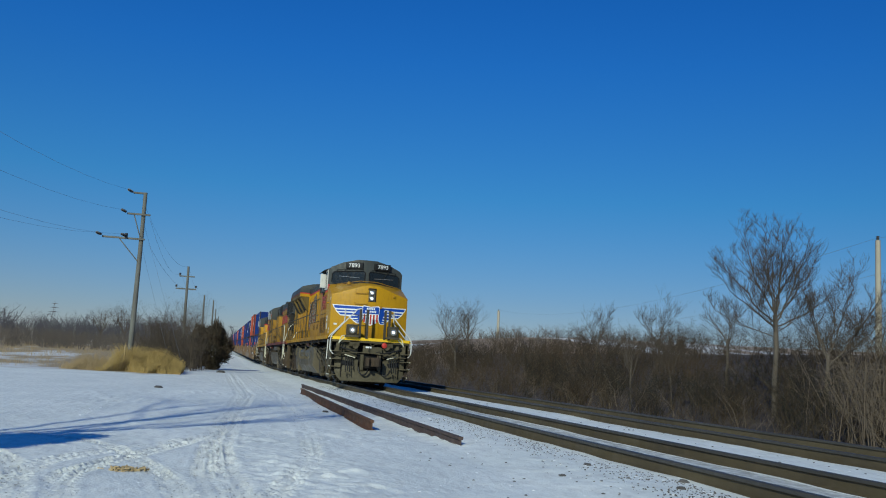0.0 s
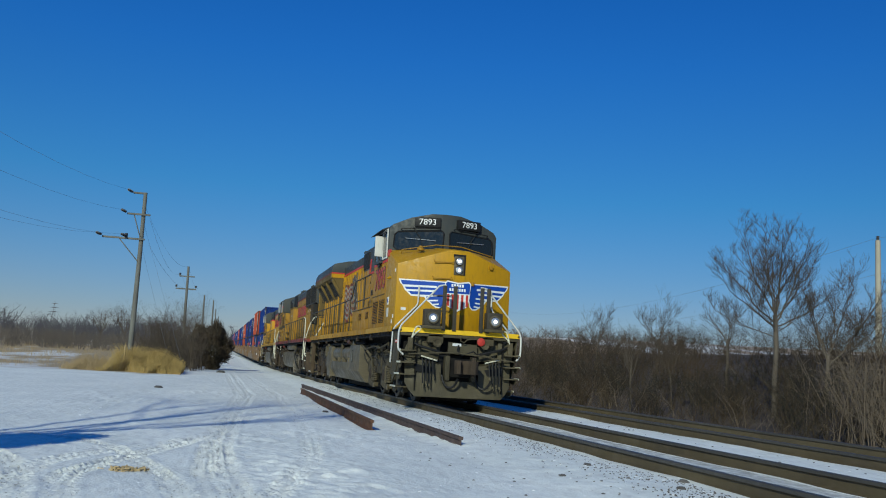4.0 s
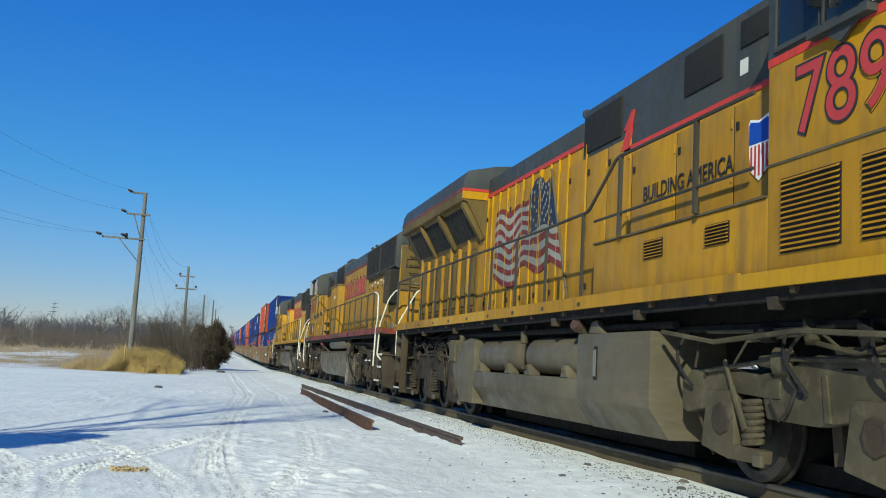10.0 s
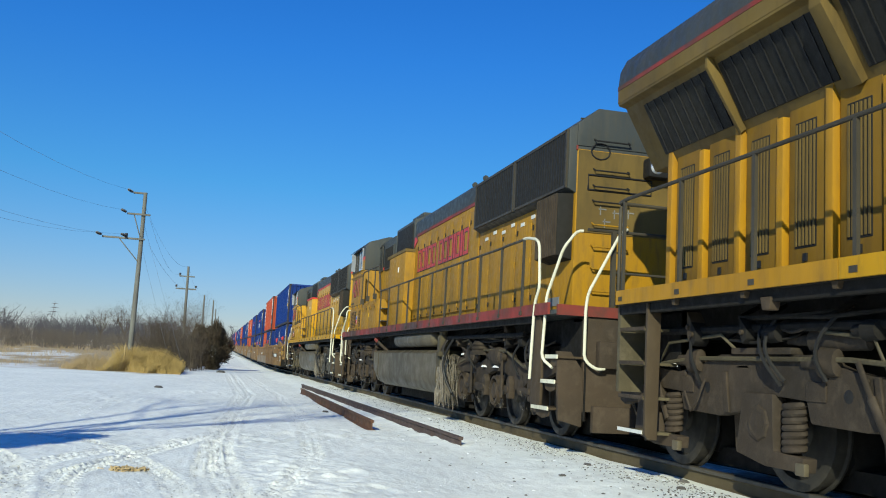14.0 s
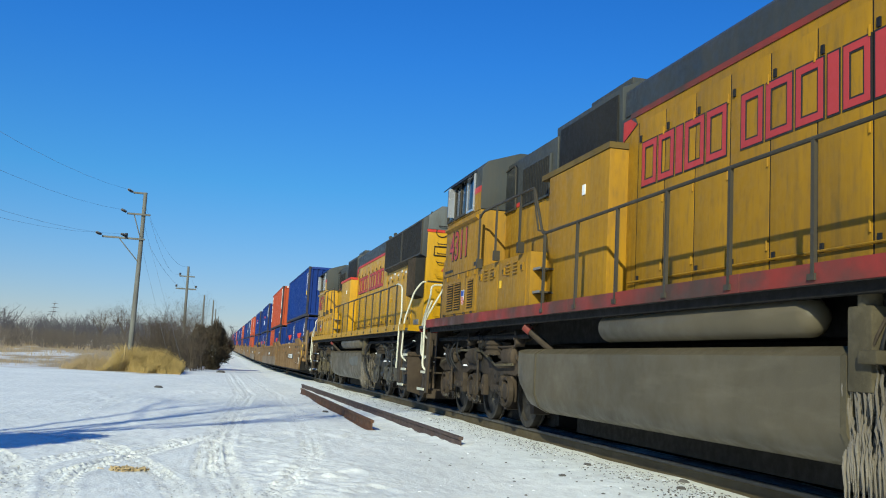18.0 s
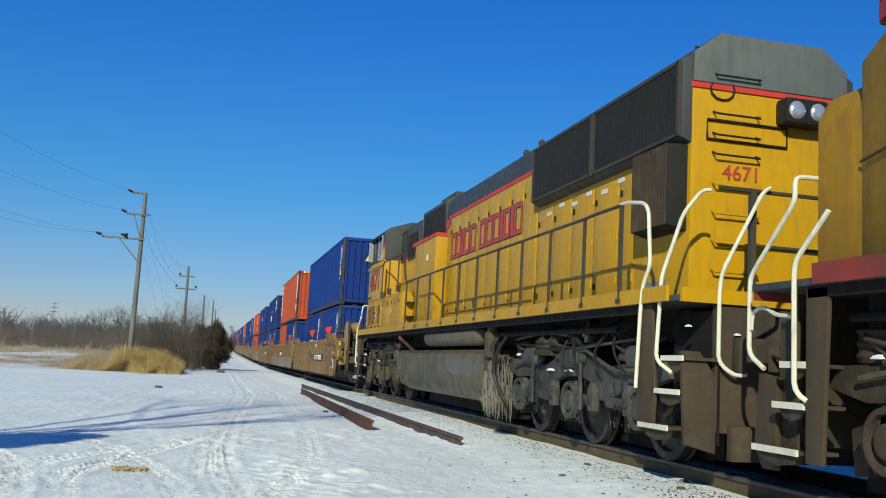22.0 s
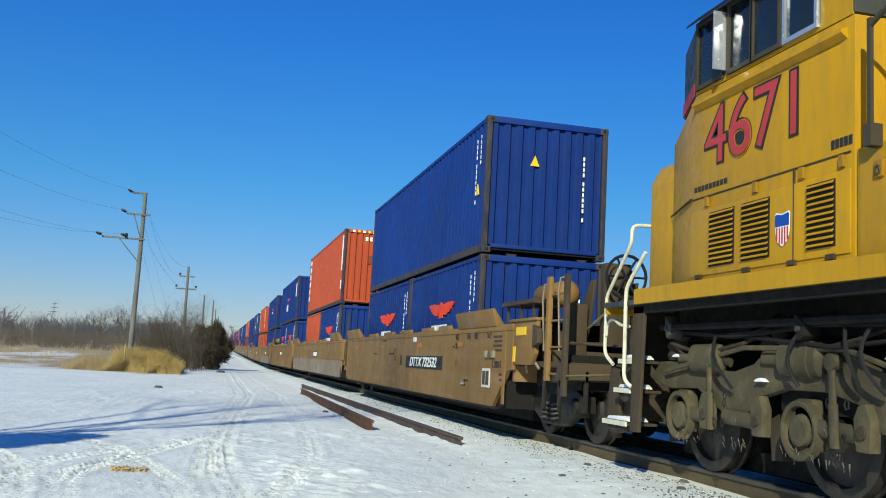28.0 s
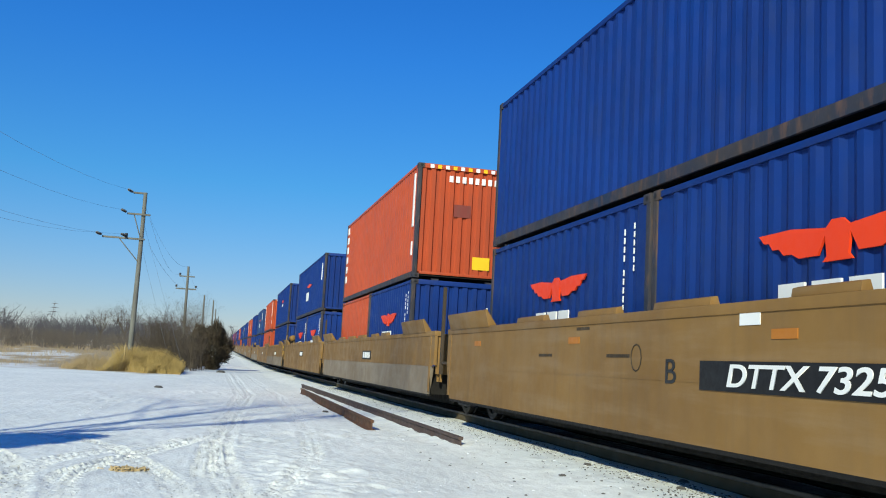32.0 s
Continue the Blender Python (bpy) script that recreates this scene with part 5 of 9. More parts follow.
    part("lower_rail", Geo().tube([(-1.56, 4.62, 2.75), (-1.56, 8.0, 2.75)], 0.018, 5), GREYRAIL, L)
    # front platform, pilot and plough
    part("anticlimber", Geo().prism([(-1.5, 0.18), (-1.1, 0.06), (1.1, 0.06), (1.5, 0.18), (1.5, 1.0), (-1.5, 1.0)], 1.60, 1.76, "z"), UNDER, L, bevel=0.015)
    part("front_stripe", Geo().prism([(-1.54, 0.16), (-1.1, 0.03), (1.1, 0.03), (1.54, 0.16), (1.54, 0.19), (1.1, 0.07), (-1.1, 0.07), (-1.54, 0.19)], 1.68, 1.79, "z"), SIGN_YELLOW, L, "bright yellow platform edge")
    # near-black, so the space behind the plough reads as shaded
    part("front_plate", Geo().box(-1.42, 1.42, 0.42, 0.50, 0.50, 1.64), SHADOW, L, bevel=0.01)
    # plough: two raked wings and a low middle, cut away round the coupler

    def blade(x, z):
        return -0.10 + 0.20 * abs(x) + 0.10 * (z - 0.16)
    left = [(-1.34, 1.09), (-0.47, 0.93), (-0.47, 0.16), (-1.08, 0.16), (-1.22, 0.30), (-1.32, 0.48)]
    shapes = [left, [(-x, z) for x, z in left][::-1], [(-0.47, 0.56), (0.47, 0.56), (0.47, 0.16), (-0.47, 0.16)]]
    for nm, pts, lab in zip(("plough_wing", "plough_wing", "snow_plough"), shapes, ("", "", "dusty grey steel snow plough")):
        n = len(pts)
        gp = Geo().add([(x, blade(x, z), z) for x, z in pts] + [(x, blade(x, z) + 0.03, z) for x, z in pts], [tuple(range(n)), tuple(range(2 * n - 1, n - 1, -1))] + [(i, i + n, (i + 1) % n + n, (i + 1) % n) for i in range(n)])
        part(nm, gp, PILOT, L, lab, bevel=0.006)
    for s in (-1, 1):
        part("shelf", Geo().add([(s * 1.34, blade(1.34, 1.09), 1.10), (s * 0.47, blade(0.47, 0.93), 0.94), (s * 0.47, 0.42, 0.98), (s * 1.38, 0.42, 1.13), (s * 1.34, blade(1.34, 1.09), 1.08), (s * 0.47, blade(0.47, 0.93), 0.92), (s * 0.47, 0.42, 0.96), (s * 1.38, 0.42, 1.11)],
                                [(0, 1, 2, 3), (7, 6, 5, 4), (0, 4, 5, 1), (1, 5, 6, 2), (2, 6, 7, 3), (3, 7, 4, 0)]), PILOT, L)
        # upper plate with bolts
        part("anchor_plate", Geo().prism([(s * 1.22, 1.60), (s * 0.95, 1.62), (s * 0.45, 1.40), (s * 0.50, 1.06), (s * 1.22, 1.12)], 0.27, 0.31), PILOT, L, bevel=0.008)
        for k in range(7):
            x, z = s * (1.12 - 0.085 * k), 1.46 - 0.06 * (k % 3)
            part("bolt", Geo().cyl((x, 0.28, z), (x, 0.255, z), 0.017, 6), UNDER_BROWN, L)
        part("corner_plate", Geo().prism([(s * 1.36, 1.10), (s * 1.36, 1.30), (s * 1.20, 1.60), (s * 0.98, 1.62), (s * 0.98, 1.06)], 0.18, 0.21), PILOT, L, bevel=0.006)
        part("bracket", Geo().box(s * 0.64 - 0.19, s * 0.64 + 0.19, 0.06, 0.30, 1.46, 1.66), UNDER, L, bevel=0.01)
        part("horn_bell", Geo().lathe((s * 0.60, 0.02, 1.46), [(0.20, 0.04), (0.06, 0.07), (0.0, 0.105), (-0.01, 0.10), (0.02, 0.04)], "y", 16), UNDER, L)
        # black box on the blade paints the shade of a recess
        part("hose_box", Geo().prism([(s * 1.08, 0.93), (s * 0.60, 0.86), (s * 0.60, 0.70), (s * 1.08, 0.76)], blade(0.84, 0.8) - 0.035, blade(0.84, 0.8) + 0.05), BLACK, L, "black box standing in for the shaded hose recess")
        for k in range(4):
            x = s * (0.96 - 0.085 * k)
            z1 = 0.40 + 0.05 * (k % 2) if k < 3 else 0.62
            part("control_hose", Geo().tube([(x, 0.10, 1.06), (x, -0.03, 1.05), (x + 0.01, -0.06, 0.86), (x + 0.02, -0.08, z1 + 0.08)], 0.019, 6), BLACK, L)
            part("hose_end", Geo().cyl((x + 0.02, -0.08, z1 + 0.08), (x + 0.02, -0.085, z1 + 0.02), 0.028, 7).tube([(x + 0.02, -0.085, z1 + 0.03), (x + 0.045, -0.10, z1), (x + 0.02, -0.11, z1 - 0.03)], 0.014, 5), UNDER, L)
        part("pull_bar", Geo().tube([(s * 0.99, 0.04, 1.13), (s * 0.60, -0.05, 1.03)], 0.018, 6), CREAM, L)
        part("gate_bar", Geo().box(s * 0.33 - 0.055, s * 0.33 + 0.055, -0.03, 0.20, 0.57, 1.16), PILOT, L, bevel=0.01)
        part("cable", Geo().tube([(s * 1.26, 0.16, 1.46), (s * 1.0, 0.08, 1.36), (s * 0.75, 0.06, 1.30), (s * 0.45, 0.05, 1.22)], 0.032, 7), BLACK, L, "thick black jumper cable")
        part("cable", Geo().tube([(s * 1.22, 0.14, 1.60), (s * 1.1, 0.10, 1.55), (s * 1.02, 0.09, 1.60), (s * 1.1, 0.10, 1.645), (s * 1.22, 0.16, 1.62)], 0.026, 7), BLACK, L)
    # black sheet painted for the shade behind the coupler cut-out
    part("pocket_shade", Geo().box(-0.47, 0.47, 0.30, 0.36, 0.55, 1.18), BLACK, L)
    part("striker", Geo().prism([(-0.30, 1.50), (0.42, 1.46), (0.45, 1.18), (-0.30, 1.22)], 0.12, 0.17), PILOT, L, bevel=0.01)
    coupler(L, 0.10, -1)
    part("cut_lever", Geo().tube([(-1.30, 0.0, 1.16), (-0.6, -0.06, 1.22), (-0.15, -0.12, 1.24), (0.4, -0.1, 1.2), (1.35, 0.0, 1.10)], 0.018, 6), UNDER, L)
    part("cable", Geo().tube([(0.0, 0.06, 1.62), (-0.04, 0.0, 1.54), (0.06, 0.0, 1.50), (0.14, 0.0, 1.58), (0.40, 0.02, 1.60)], 0.014, 6), UNDER, L)
    part("cable", Geo().tube([(-0.06, 0.05, 1.44), (-0.1, 0.0, 1.30), (0.02, 0.0, 1.18), (0.3, -0.02, 1.30), (0.42, 0.05, 1.22)], 0.018, 6), BLACK, L)
    part("marker_disc", Geo().lathe((0.49, 0.0, 1.54), [(0.04, 0.10), (0.0, 0.10), (-0.02, 0.07)], "y", 16), RED, L, "round red marker")
    part("notice", Geo().box(-0.20, 0.02, 0.105, 0.115, 1.41, 1.475), LETTER, L)
    for s in (-1, 1):
        dl = part("ditch_light", Geo().prism([(s * 0.78 - 0.20, 1.86), (s * 0.78 + 0.20, 1.86), (s * 0.78 + 0.20, 2.26), (s * 0.78 - 0.20, 2.26)], -0.12, 0.16), GREYRAIL, L, "grey box with a lit ditch light", bevel=0.02)
        part("bezel", Geo().lathe((s * 0.78, -0.12, 2.05), [(0.0, 0.15), (-0.05, 0.14), (-0.055, 0.115), (-0.02, 0.10)], "y", 20), TANK, dl)
        part("lens", Geo().lathe((s * 0.78, -0.15, 2.05), [(0.0, 0.108), (-0.010, 0.08), (-0.014, 0.02)], "y", 16), LENS, dl, "silvery lamp lens")
        part("bulb", Geo().lathe((s * 0.78, -0.164, 2.05), [(0.0, 0.05), (-0.006, 0.02)], "y", 12), LAMP, dl, "lit lamp")
        part("lamp_shelf", Geo().box(s * 0.78 - 0.25, s * 0.78 + 0.25, -0.14, 0.3, 1.79, 1.86), UNDER, dl, bevel=0.01)
        for x in (-0.48, -0.21) if s < 0 else (0.47, 0.64):
            part("gate_post", Geo().box(x - 0.045, x + 0.045, 0.0, 0.06, 1.76, 2.86), GREYRAIL, L, bevel=0.008)
        w1 = [(s * 0.44, 0.08, 2.87), (s * 0.60, 0.10, 2.86), (s * 0.66, 0.10, 2.78), (s * 1.50, 0.12, 1.84), (s * 1.55, 0.12, 1.70), (s * 1.55, 0.12, 1.27), (s * 1.42, 0.04, 1.13)]
        part("front_handrail", Geo().tube(bend(w1), 0.022, 7), WHITE, L, "white front handrail")
        w2 = [(s * 0.95, 0.92, 2.88), (s * 0.95, 0.84, 2.84), (s * 0.96, 0.84, 2.40), (s * 1.46, 0.88, 1.86), (s * 1.53, 0.96, 1.75), (s * 1.54, 1.02, 0.94)]
        part("step_handrail", Geo().tube(bend(w2), 0.021, 7), WHITE, L, "white handrail beside the steps")
        part("loop_rail", Geo().tube(bend([(s * 1.24, 0.06, 1.54), (s * 1.16, 0.04, 1.80), (s * 1.10, 0.03, 1.84), (s * 1.02, 0.03, 1.82), (s * 1.03, 0.03, 1.75), (s * 1.20, 0.04, 1.62), (s * 1.25, 0.06, 1.50)]), 0.017, 6), CREAM, L)
        part("loop_foot", Geo().box(s * 1.32, s * 1.20, 0.04, 0.10, 1.24, 1.56), UNDER, L, bevel=0.008)
        part("step_side", Geo().prism([(1.02, 1.70), (0.20, 1.70), (0.26, 1.33), (0.37, 0.96), (0.59, 0.68), (0.93, 0.44), (1.02, 0.44)], s * 1.49, s * 1.46, "x"), PILOT, L, bevel=0.008)
        # sheet coloured near-black for the shade behind the steps
        part("stairwell_shade", Geo().box(s * 1.10, s * 1.08, 0.1, 1.0, 0.3, 1.62), SHADOW, L)
        for z, a, b in ((0.38, 0.40, 1.03), (0.69, 0.05, 0.60), (0.97, -0.03, 0.38), (1.26, -0.02, 0.28)):
            st = part("step", Geo().box(s * 1.50, s * 1.12, a, b, z - 0.03, z).prism([(a + 0.04, z - 0.03), (b - 0.04, z - 0.03), (b - 0.10, z - 0.12), (0.5 * (a + b), z - 0.155), (a + 0.10, z - 0.12)], s * 1.47, s * 1.45, "x"), UNDER, L)
            part("edge", Geo().box(s * 1.50, s * 1.515, a, b, z - 0.03, z + 0.012), CREAM, st, "pale worn step edge")
    nt = part("notice", Geo().box(-1.498, -1.488, 0.50, 0.76, 1.42, 1.50), RED, L, "small red notice with white marks")
    for q in range(4):
        part("small_writing", Geo().box(-1.501, -1.496, 0.53 + 0.055 * q, 0.57 + 0.055 * q, 1.445, 1.475), LETTER, nt)
    for x, z in ((-0.62, 3.50), (-0.64, 3.09), (-0.62, 2.66), (-0.64, 2.28)):
        part("grab_iron", Geo().tube([(x, fy(x) + 0.0, z + 0.05), (x, fy(x) - 0.07, z), (x + 0.46, fy(x + 0.46) - 0.07, z), (x + 0.46, fy(x + 0.46), z + 0.05)], 0.013, 5), YELLOW_DULL if z > 3 else UNDER, nose)
    part("nose_door", Geo().prism([(-0.22, 1.8), (0.22, 1.8), (0.22, 2.2), (-0.22, 2.2)], 0.635, 0.68), YELLOW_DULL, nose, bevel=0.01)
    for x, z in ((0.86, 3.42), (0.34, 2.95), (0.84, 2.78), (0.85, 2.05)):
        part("fitting", Geo().box(x, x + 0.08, fy(x) - 0.05, fy(x) + 0.05, z, z + 0.10), YELLOW_DULL, nose, bevel=0.01)
    plate("notice", [(-1.36, 2.32), (-1.24, 2.32), (-1.24, 2.25), (-1.36, 2.25)][::-1], WHITE, 0.006)
    # fuel tank and air reservoirs
    low = [(-1.40, 0.60), (-1.17, 0.28), (1.17, 0.28), (1.40, 0.60)]
    part("fuel_tank", Geo().prism([(-1.40, 0.86)] + low + [(1.40, 0.86)], 8.78, 14.2), TANK, L, "dusty grey fuel tank", bevel=0.02)
    # unseen dark box added to block the shaded snow under the tank
    part("under_tank_blocker", Geo().box(-0.6, 0.6, 7.2, 14.0, 0.07, 0.28), SHADOW, L)
    bulk = part("tank_bulkhead", Geo().prism([(-1.41, 1.42), (-1.41, 0.60), (-1.17, 0.27), (1.17, 0.27), (1.41, 0.60), (1.41, 1.42)], 6.75, 8.77), TANK, L, "tall dusty tank end", bevel=0.025)
    part("sight_gauge", Geo().box(-1.422, -1.405, 8.12, 8.22, 0.86, 1.26), BLACK, bulk, bevel=0.008)
    for y in (8.135, 8.182):
        part("gauge_glass", Geo().cyl((-1.426, y + 0.01, 0.90), (-1.426, y + 0.01, 1.22), 0.010, 6), GREY_PALE, bulk)
    part("lifting_plate", Geo().prism([(8.05, 1.42), (8.45, 1.42), (8.36, 1.56), (8.2, 1.58)], -1.40, -1.32, "x"), TANK, bulk, bevel=0.01)
    for a, b in ((8.72, 10.98), (11.12, 13.44)):
        dome = [(0.0, 0.02), (0.015, 0.10), (0.045, 0.17), (0.09, 0.222), (0.15, 0.255), (0.22, 0.268)]
        rv = part("air_reservoir", Geo().lathe((-1.12, 0, 1.15), [(a + u, r) for u, r in dome] + [(b - u, r) for u, r in dome[::-1]], "y", 32), TANK, L, "dusty air reservoir")
        part("weld_band", Geo().lathe((-1.12, 0, 1.15), [(a + 0.235, 0.266), (a + 0.245, 0.274), (a + 0.265, 0.274), (a + 0.275, 0.266)], "y", 32), TANK, rv)
        for y in (a + 0.35, b - 0.45):
            part("cradle", Geo().prism([(y, 0.86), (y + 0.26, 0.86), (y + 0.20, 1.00), (y + 0.10, 1.02)], -1.41, -1.24, "x"), TANK, L, bevel=0.012)
            part("bolt", Geo().cyl((-1.40, y + 0.14, 0.96), (-1.43, y + 0.14, 0.96), 0.03, 6), UNDER, L)
    part("drain_valve", Geo().tube(bend([(-1.30, 11.05, 1.60), (-1.32, 11.05, 1.35), (-1.36, 10.99, 1.18), (-1.32, 11.07, 0.95)]), 0.03, 8).lathe((-1.33, 11.05, 1.42), [(-0.10, 0.03), (-0.09, 0.06), (0.09, 0.06), (0.10, 0.03)], "z", 10), UNDER, L, "pipe and valve between the reservoirs")
    part("tank_bulkhead", Geo().prism([(13.48, 1.40), (13.75, 1.44), (14.85, 1.32), (14.92, 0.86), (14.32, 0.30), (13.48, 0.30)], -1.412, -0.9, "x"), TANK, L, bevel=0.02)
    part("filler", Geo().cyl((-1.2, 8.75, 1.40), (-1.44, 8.67, 1.52), 0.07, 12), UNDER, L)
    part("filler_cap", Geo().cyl((-1.43, 8.67, 1.515), (-1.50, 8.65, 1.55), 0.085, 12), RED_DIRTY, L, "red fuel filler cap")
    part("valve_box", Geo().box(-1.45, -1.2, 14.7, 15.1, 1.02, 1.42), UNDER, L, bevel=0.02)
    part("valve", Geo().cyl((-1.38, 14.4, 1.5), (-1.38, 14.4, 1.2), 0.06, 8), UNDER, L)
    part("pipe_run", Geo().tube([(-1.3, 6.4, 1.48), (-1.3, 15.6, 1.50)], 0.045, 7).tube([(-1.15, 1.4, 1.42), (-1.15, 6.6, 1.44)], 0.04, 7).tube([(-1.2, 15.3, 1.4), (-1.2, 19.6, 1.42)], 0.04, 7), SHADOW, L)
    part("cable_tray", Geo().tube([(-1.42, 2.0, 1.42), (-1.45, 3.0, 1.30), (-1.40, 4.2, 1.36), (-1.45, 5.4, 1.28), (-1.40, 6.5, 1.40)], 0.024, 6), UNDER, L)
    clutter(L, 1.3, 6.4, 71, (UNDER, SHADOW, SHADOW))
    clutter(L, 15.6, 19.2, 72, (UNDER_BROWN, SHADOW, SHADOW))
    narrowed(truck, L, 3.55, 2.1, UNDER)
    narrowed(truck, L, 17.75, 2.08, UNDER_BROWN)
    RIDES.append((L, 12.0, 0.0))


lead_locomotive()


PATCH = surface("rubbed_tank_paint", (0.125, 0.125, 0.112), (0.10, 0.098, 0.084), (0.085, 0.078, 0.05), rough=0.6, fine=3, bump=0.05)
WHITE_DUST = surface("pale_dust", (0.20, 0.20, 0.20), (0.16, 0.16, 0.155), rough=0.6, bump=0.05)


def hood_unit(start, digits, paint, sill_mat, rail_mat, lettered, clean, group="trailing locomotives"):
    """A second kind of engine, running with its long hood first."""
    word = "clean bright yellow" if clean else "dusty yellow"
    L = thing("trailing_locomotive", word + " locomotive running long hood first, icy trucks", "locomotive", group)
    Y, G = paint, GREY
    # underframe and sill are coloured near-black for the shade over the trucks
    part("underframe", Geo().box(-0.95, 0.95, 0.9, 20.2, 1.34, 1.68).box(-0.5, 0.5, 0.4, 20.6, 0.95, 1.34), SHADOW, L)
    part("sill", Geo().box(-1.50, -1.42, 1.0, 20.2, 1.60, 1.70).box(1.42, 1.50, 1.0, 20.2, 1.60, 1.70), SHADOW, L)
    part("deck", Geo().box(-1.54, 1.54, 0.12, 20.9, 1.69, 1.75), G, L, bevel=0.01)
    for i in range(5):
        a = 0.3 + 3.95 * i
        part("sill_stripe", Geo().box(-1.58, -1.545, a, a + 3.94, 1.69, 1.85), sill_mat, L, "coloured stripe along the sill")
    # long hood
    hood = [(-0.98, 1.75), (-0.98, 4.18), (0.98, 4.18), (0.98, 1.75)]
    part("hood", Geo().prism(hood, 0.95, 14.2), Y, L, bevel=0.03)
    top = [(-0.985, 4.22), (-0.975, 4.56), (-0.66, 4.81), (0.66, 4.81), (0.975, 4.56), (0.985, 4.22)]
    part("hood_roof", Geo().prism(top, 0.94, 11.9), G, L, "grey hood roof", bevel=0.02)
    if clean:
        # paler plate paints the sunlit end of the same grey roof
        part("roof_end", Geo().prism(top, 0.915, 0.938), GREY_PALE, L, "end of the hood roof, its grey lightened for the sun on it", bevel=0.008)
    part("stripe", Geo().box(-0.992, -0.97, 0.94, 11.7, 4.155, 4.225), RED if clean else RED_DIRTY, L, "thin red stripe")
    if clean:
        part("stripe", Geo().box(-0.97, 0.97, 0.93, 0.952, 4.155, 4.225), RED, L, "thin red stripe")
    else:
        part("end_sheet", Geo().box(-0.955, 0.955, 0.936, 0.952, 2.95, 4.16), SOOT_AND_SHADE, L, "soot-blackened upper end sheet")
    part("stripe", Geo().prism([(11.9, 4.16), (11.7, 4.16), (11.52, 4.06), (11.60, 4.02), (11.9, 3.90)], -0.992, -0.97, "x"), RED, L)
    part("notch", Geo().prism([(11.62, 4.2), (12.0, 4.2), (12.0, 3.86), (11.5, 4.05)], -0.988, -0.96, "x"), G, L)
    # radiators: flared boxes with screens
    part("radiator_box", Geo().prism([(-0.98, 3.52), (-1.10, 3.58), (-1.10, 4.47), (-0.9, 4.60), (0.9, 4.60), (1.10, 4.47), (1.10, 3.58), (0.98, 3.52)], 0.96, 5.82), G, L, bevel=0.02)
    for a, b in ((1.02, 3.35), (3.46, 5.77)):
        sc = part("radiator_screen", Geo().box(-1.118, -1.09, a, b, 3.62, 4.43), MESH, L, "dark ribbed radiator screen")
        part("frame", Geo().box(-1.13, -1.10, a - 0.03, a + 0.02, 3.59, 4.46).box(-1.13, -1.10, b - 0.02, b + 0.03, 3.59, 4.46).box(-1.13, -1.10, a, b, 3.59, 3.63).box(-1.13, -1.10, a, b, 4.42, 4.46), GREYRAIL, sc)
        for k in range(22):
            y = a + 0.05 + (b - a - 0.1) * k / 21
            part("screen_rib", Geo().box(-1.126, -1.112, y - 0.010, y + 0.010, 3.63, 4.42), BLACK, sc)
    part("radiator_fan", Geo().lathe((0, 2.2, 4.70), [(0, 0.62), (0.10, 0.62), (0.10, 0.5)], "z", 24).lathe((0, 4.4, 4.70), [(0, 0.62), (0.10, 0.62), (0.10, 0.5)], "z", 24), G, L)
    inlet = part("blower_inlet", Geo().prism([(-0.98, 2.54), (-1.22, 2.60), (-1.22, 3.50), (-0.98, 3.52)], 1.02, 1.92), MESH, L, "ribbed dark blower inlet", bevel=0.01)
    for k in range(12):
        y = 1.04 + 0.072 * k
        part("rib", Geo().box(-1.245, -1.215, y, y + 0.03, 2.60, 3.50), UNDER_BROWN, inlet)
    # doors
    doors(L, [5.85, 6.55, 7.25, 7.95, 8.65, 9.35, 10.05, 10.75, 11.45], 1.95, 4.05, -0.98, Y)
    part("notice", Geo().box(-0.99, -0.975, 1.44, 1.99, 1.90, 2.03), WHITE_DUST, L, "faded notice strip")
    for z, r in ((1.93, 0.018), (2.06, 0.012)):
        part("conduit", Geo().tube([(-1.02, 5.9, z), (-1.02, 11.6, z)], r, 6), Y, L)
    doors(L, [2.30, 2.75, 3.55, 4.35, 5.1, 5.8], 1.95, 3.45, -0.98, Y)
    for k in range(7):
        part("filter_plate", Geo().box(-1.0, -0.975, 2.1 + k * 0.52, 2.28 + k * 0.52, 3.32 + 0.06 * (k % 2), 3.38 + 0.06 * (k % 2)), WHITE, L)
    if lettered:
        y, widths = 11.32, [0.36, 0.36, 0.14, 0.40, 0.38, 0.0, 0.36, 0.40, 0.38, 0.14, 0.32, 0.14, 0.40]
        for w in widths:
            if w == 0.0:
                y -= 0.22
                continue
            for x, edge, ink, label in ((-0.999, 0.018, DARK_LETTER, "dark edge of a plain red shape"), (-1.003, 0.0, PINK, "plain red shape in a row of shapes")):
                a, b, z0, z1, k = y - w - edge, y + edge, 3.22 - edge, 3.76 + edge, 0.066 + 2 * edge
                g = Geo()
                if w > 0.3:
                    g.box(x, x + 0.009, a, a + k, z0, z1).box(x, x + 0.009, b - k, b, z0, z1).box(x, x + 0.009, a + k, b - k, z0, z0 + k).box(x, x + 0.009, a + k, b - k, z1 - k, z1)
                else:
                    g.box(x, x + 0.009, a, b, z0, z1)
                part("letter_shape", g, ink, L, label, smooth=0)
            y -= w + 0.065
    # dynamic brake housing and the wide box behind it
    part("brake_hatch", Geo().prism([(-0.985, 3.84), (-1.0, 4.66), (-0.6, 4.84), (0.6, 4.84), (1.0, 4.66), (0.985, 3.84)], 11.95, 14.3), G, L, bevel=0.02)
    part("brake_grid", Geo().box(-1.02, -0.98, 12.05, 14.1, 3.92, 4.58), MESH, L, "black brake grid screen", bevel=0.01)
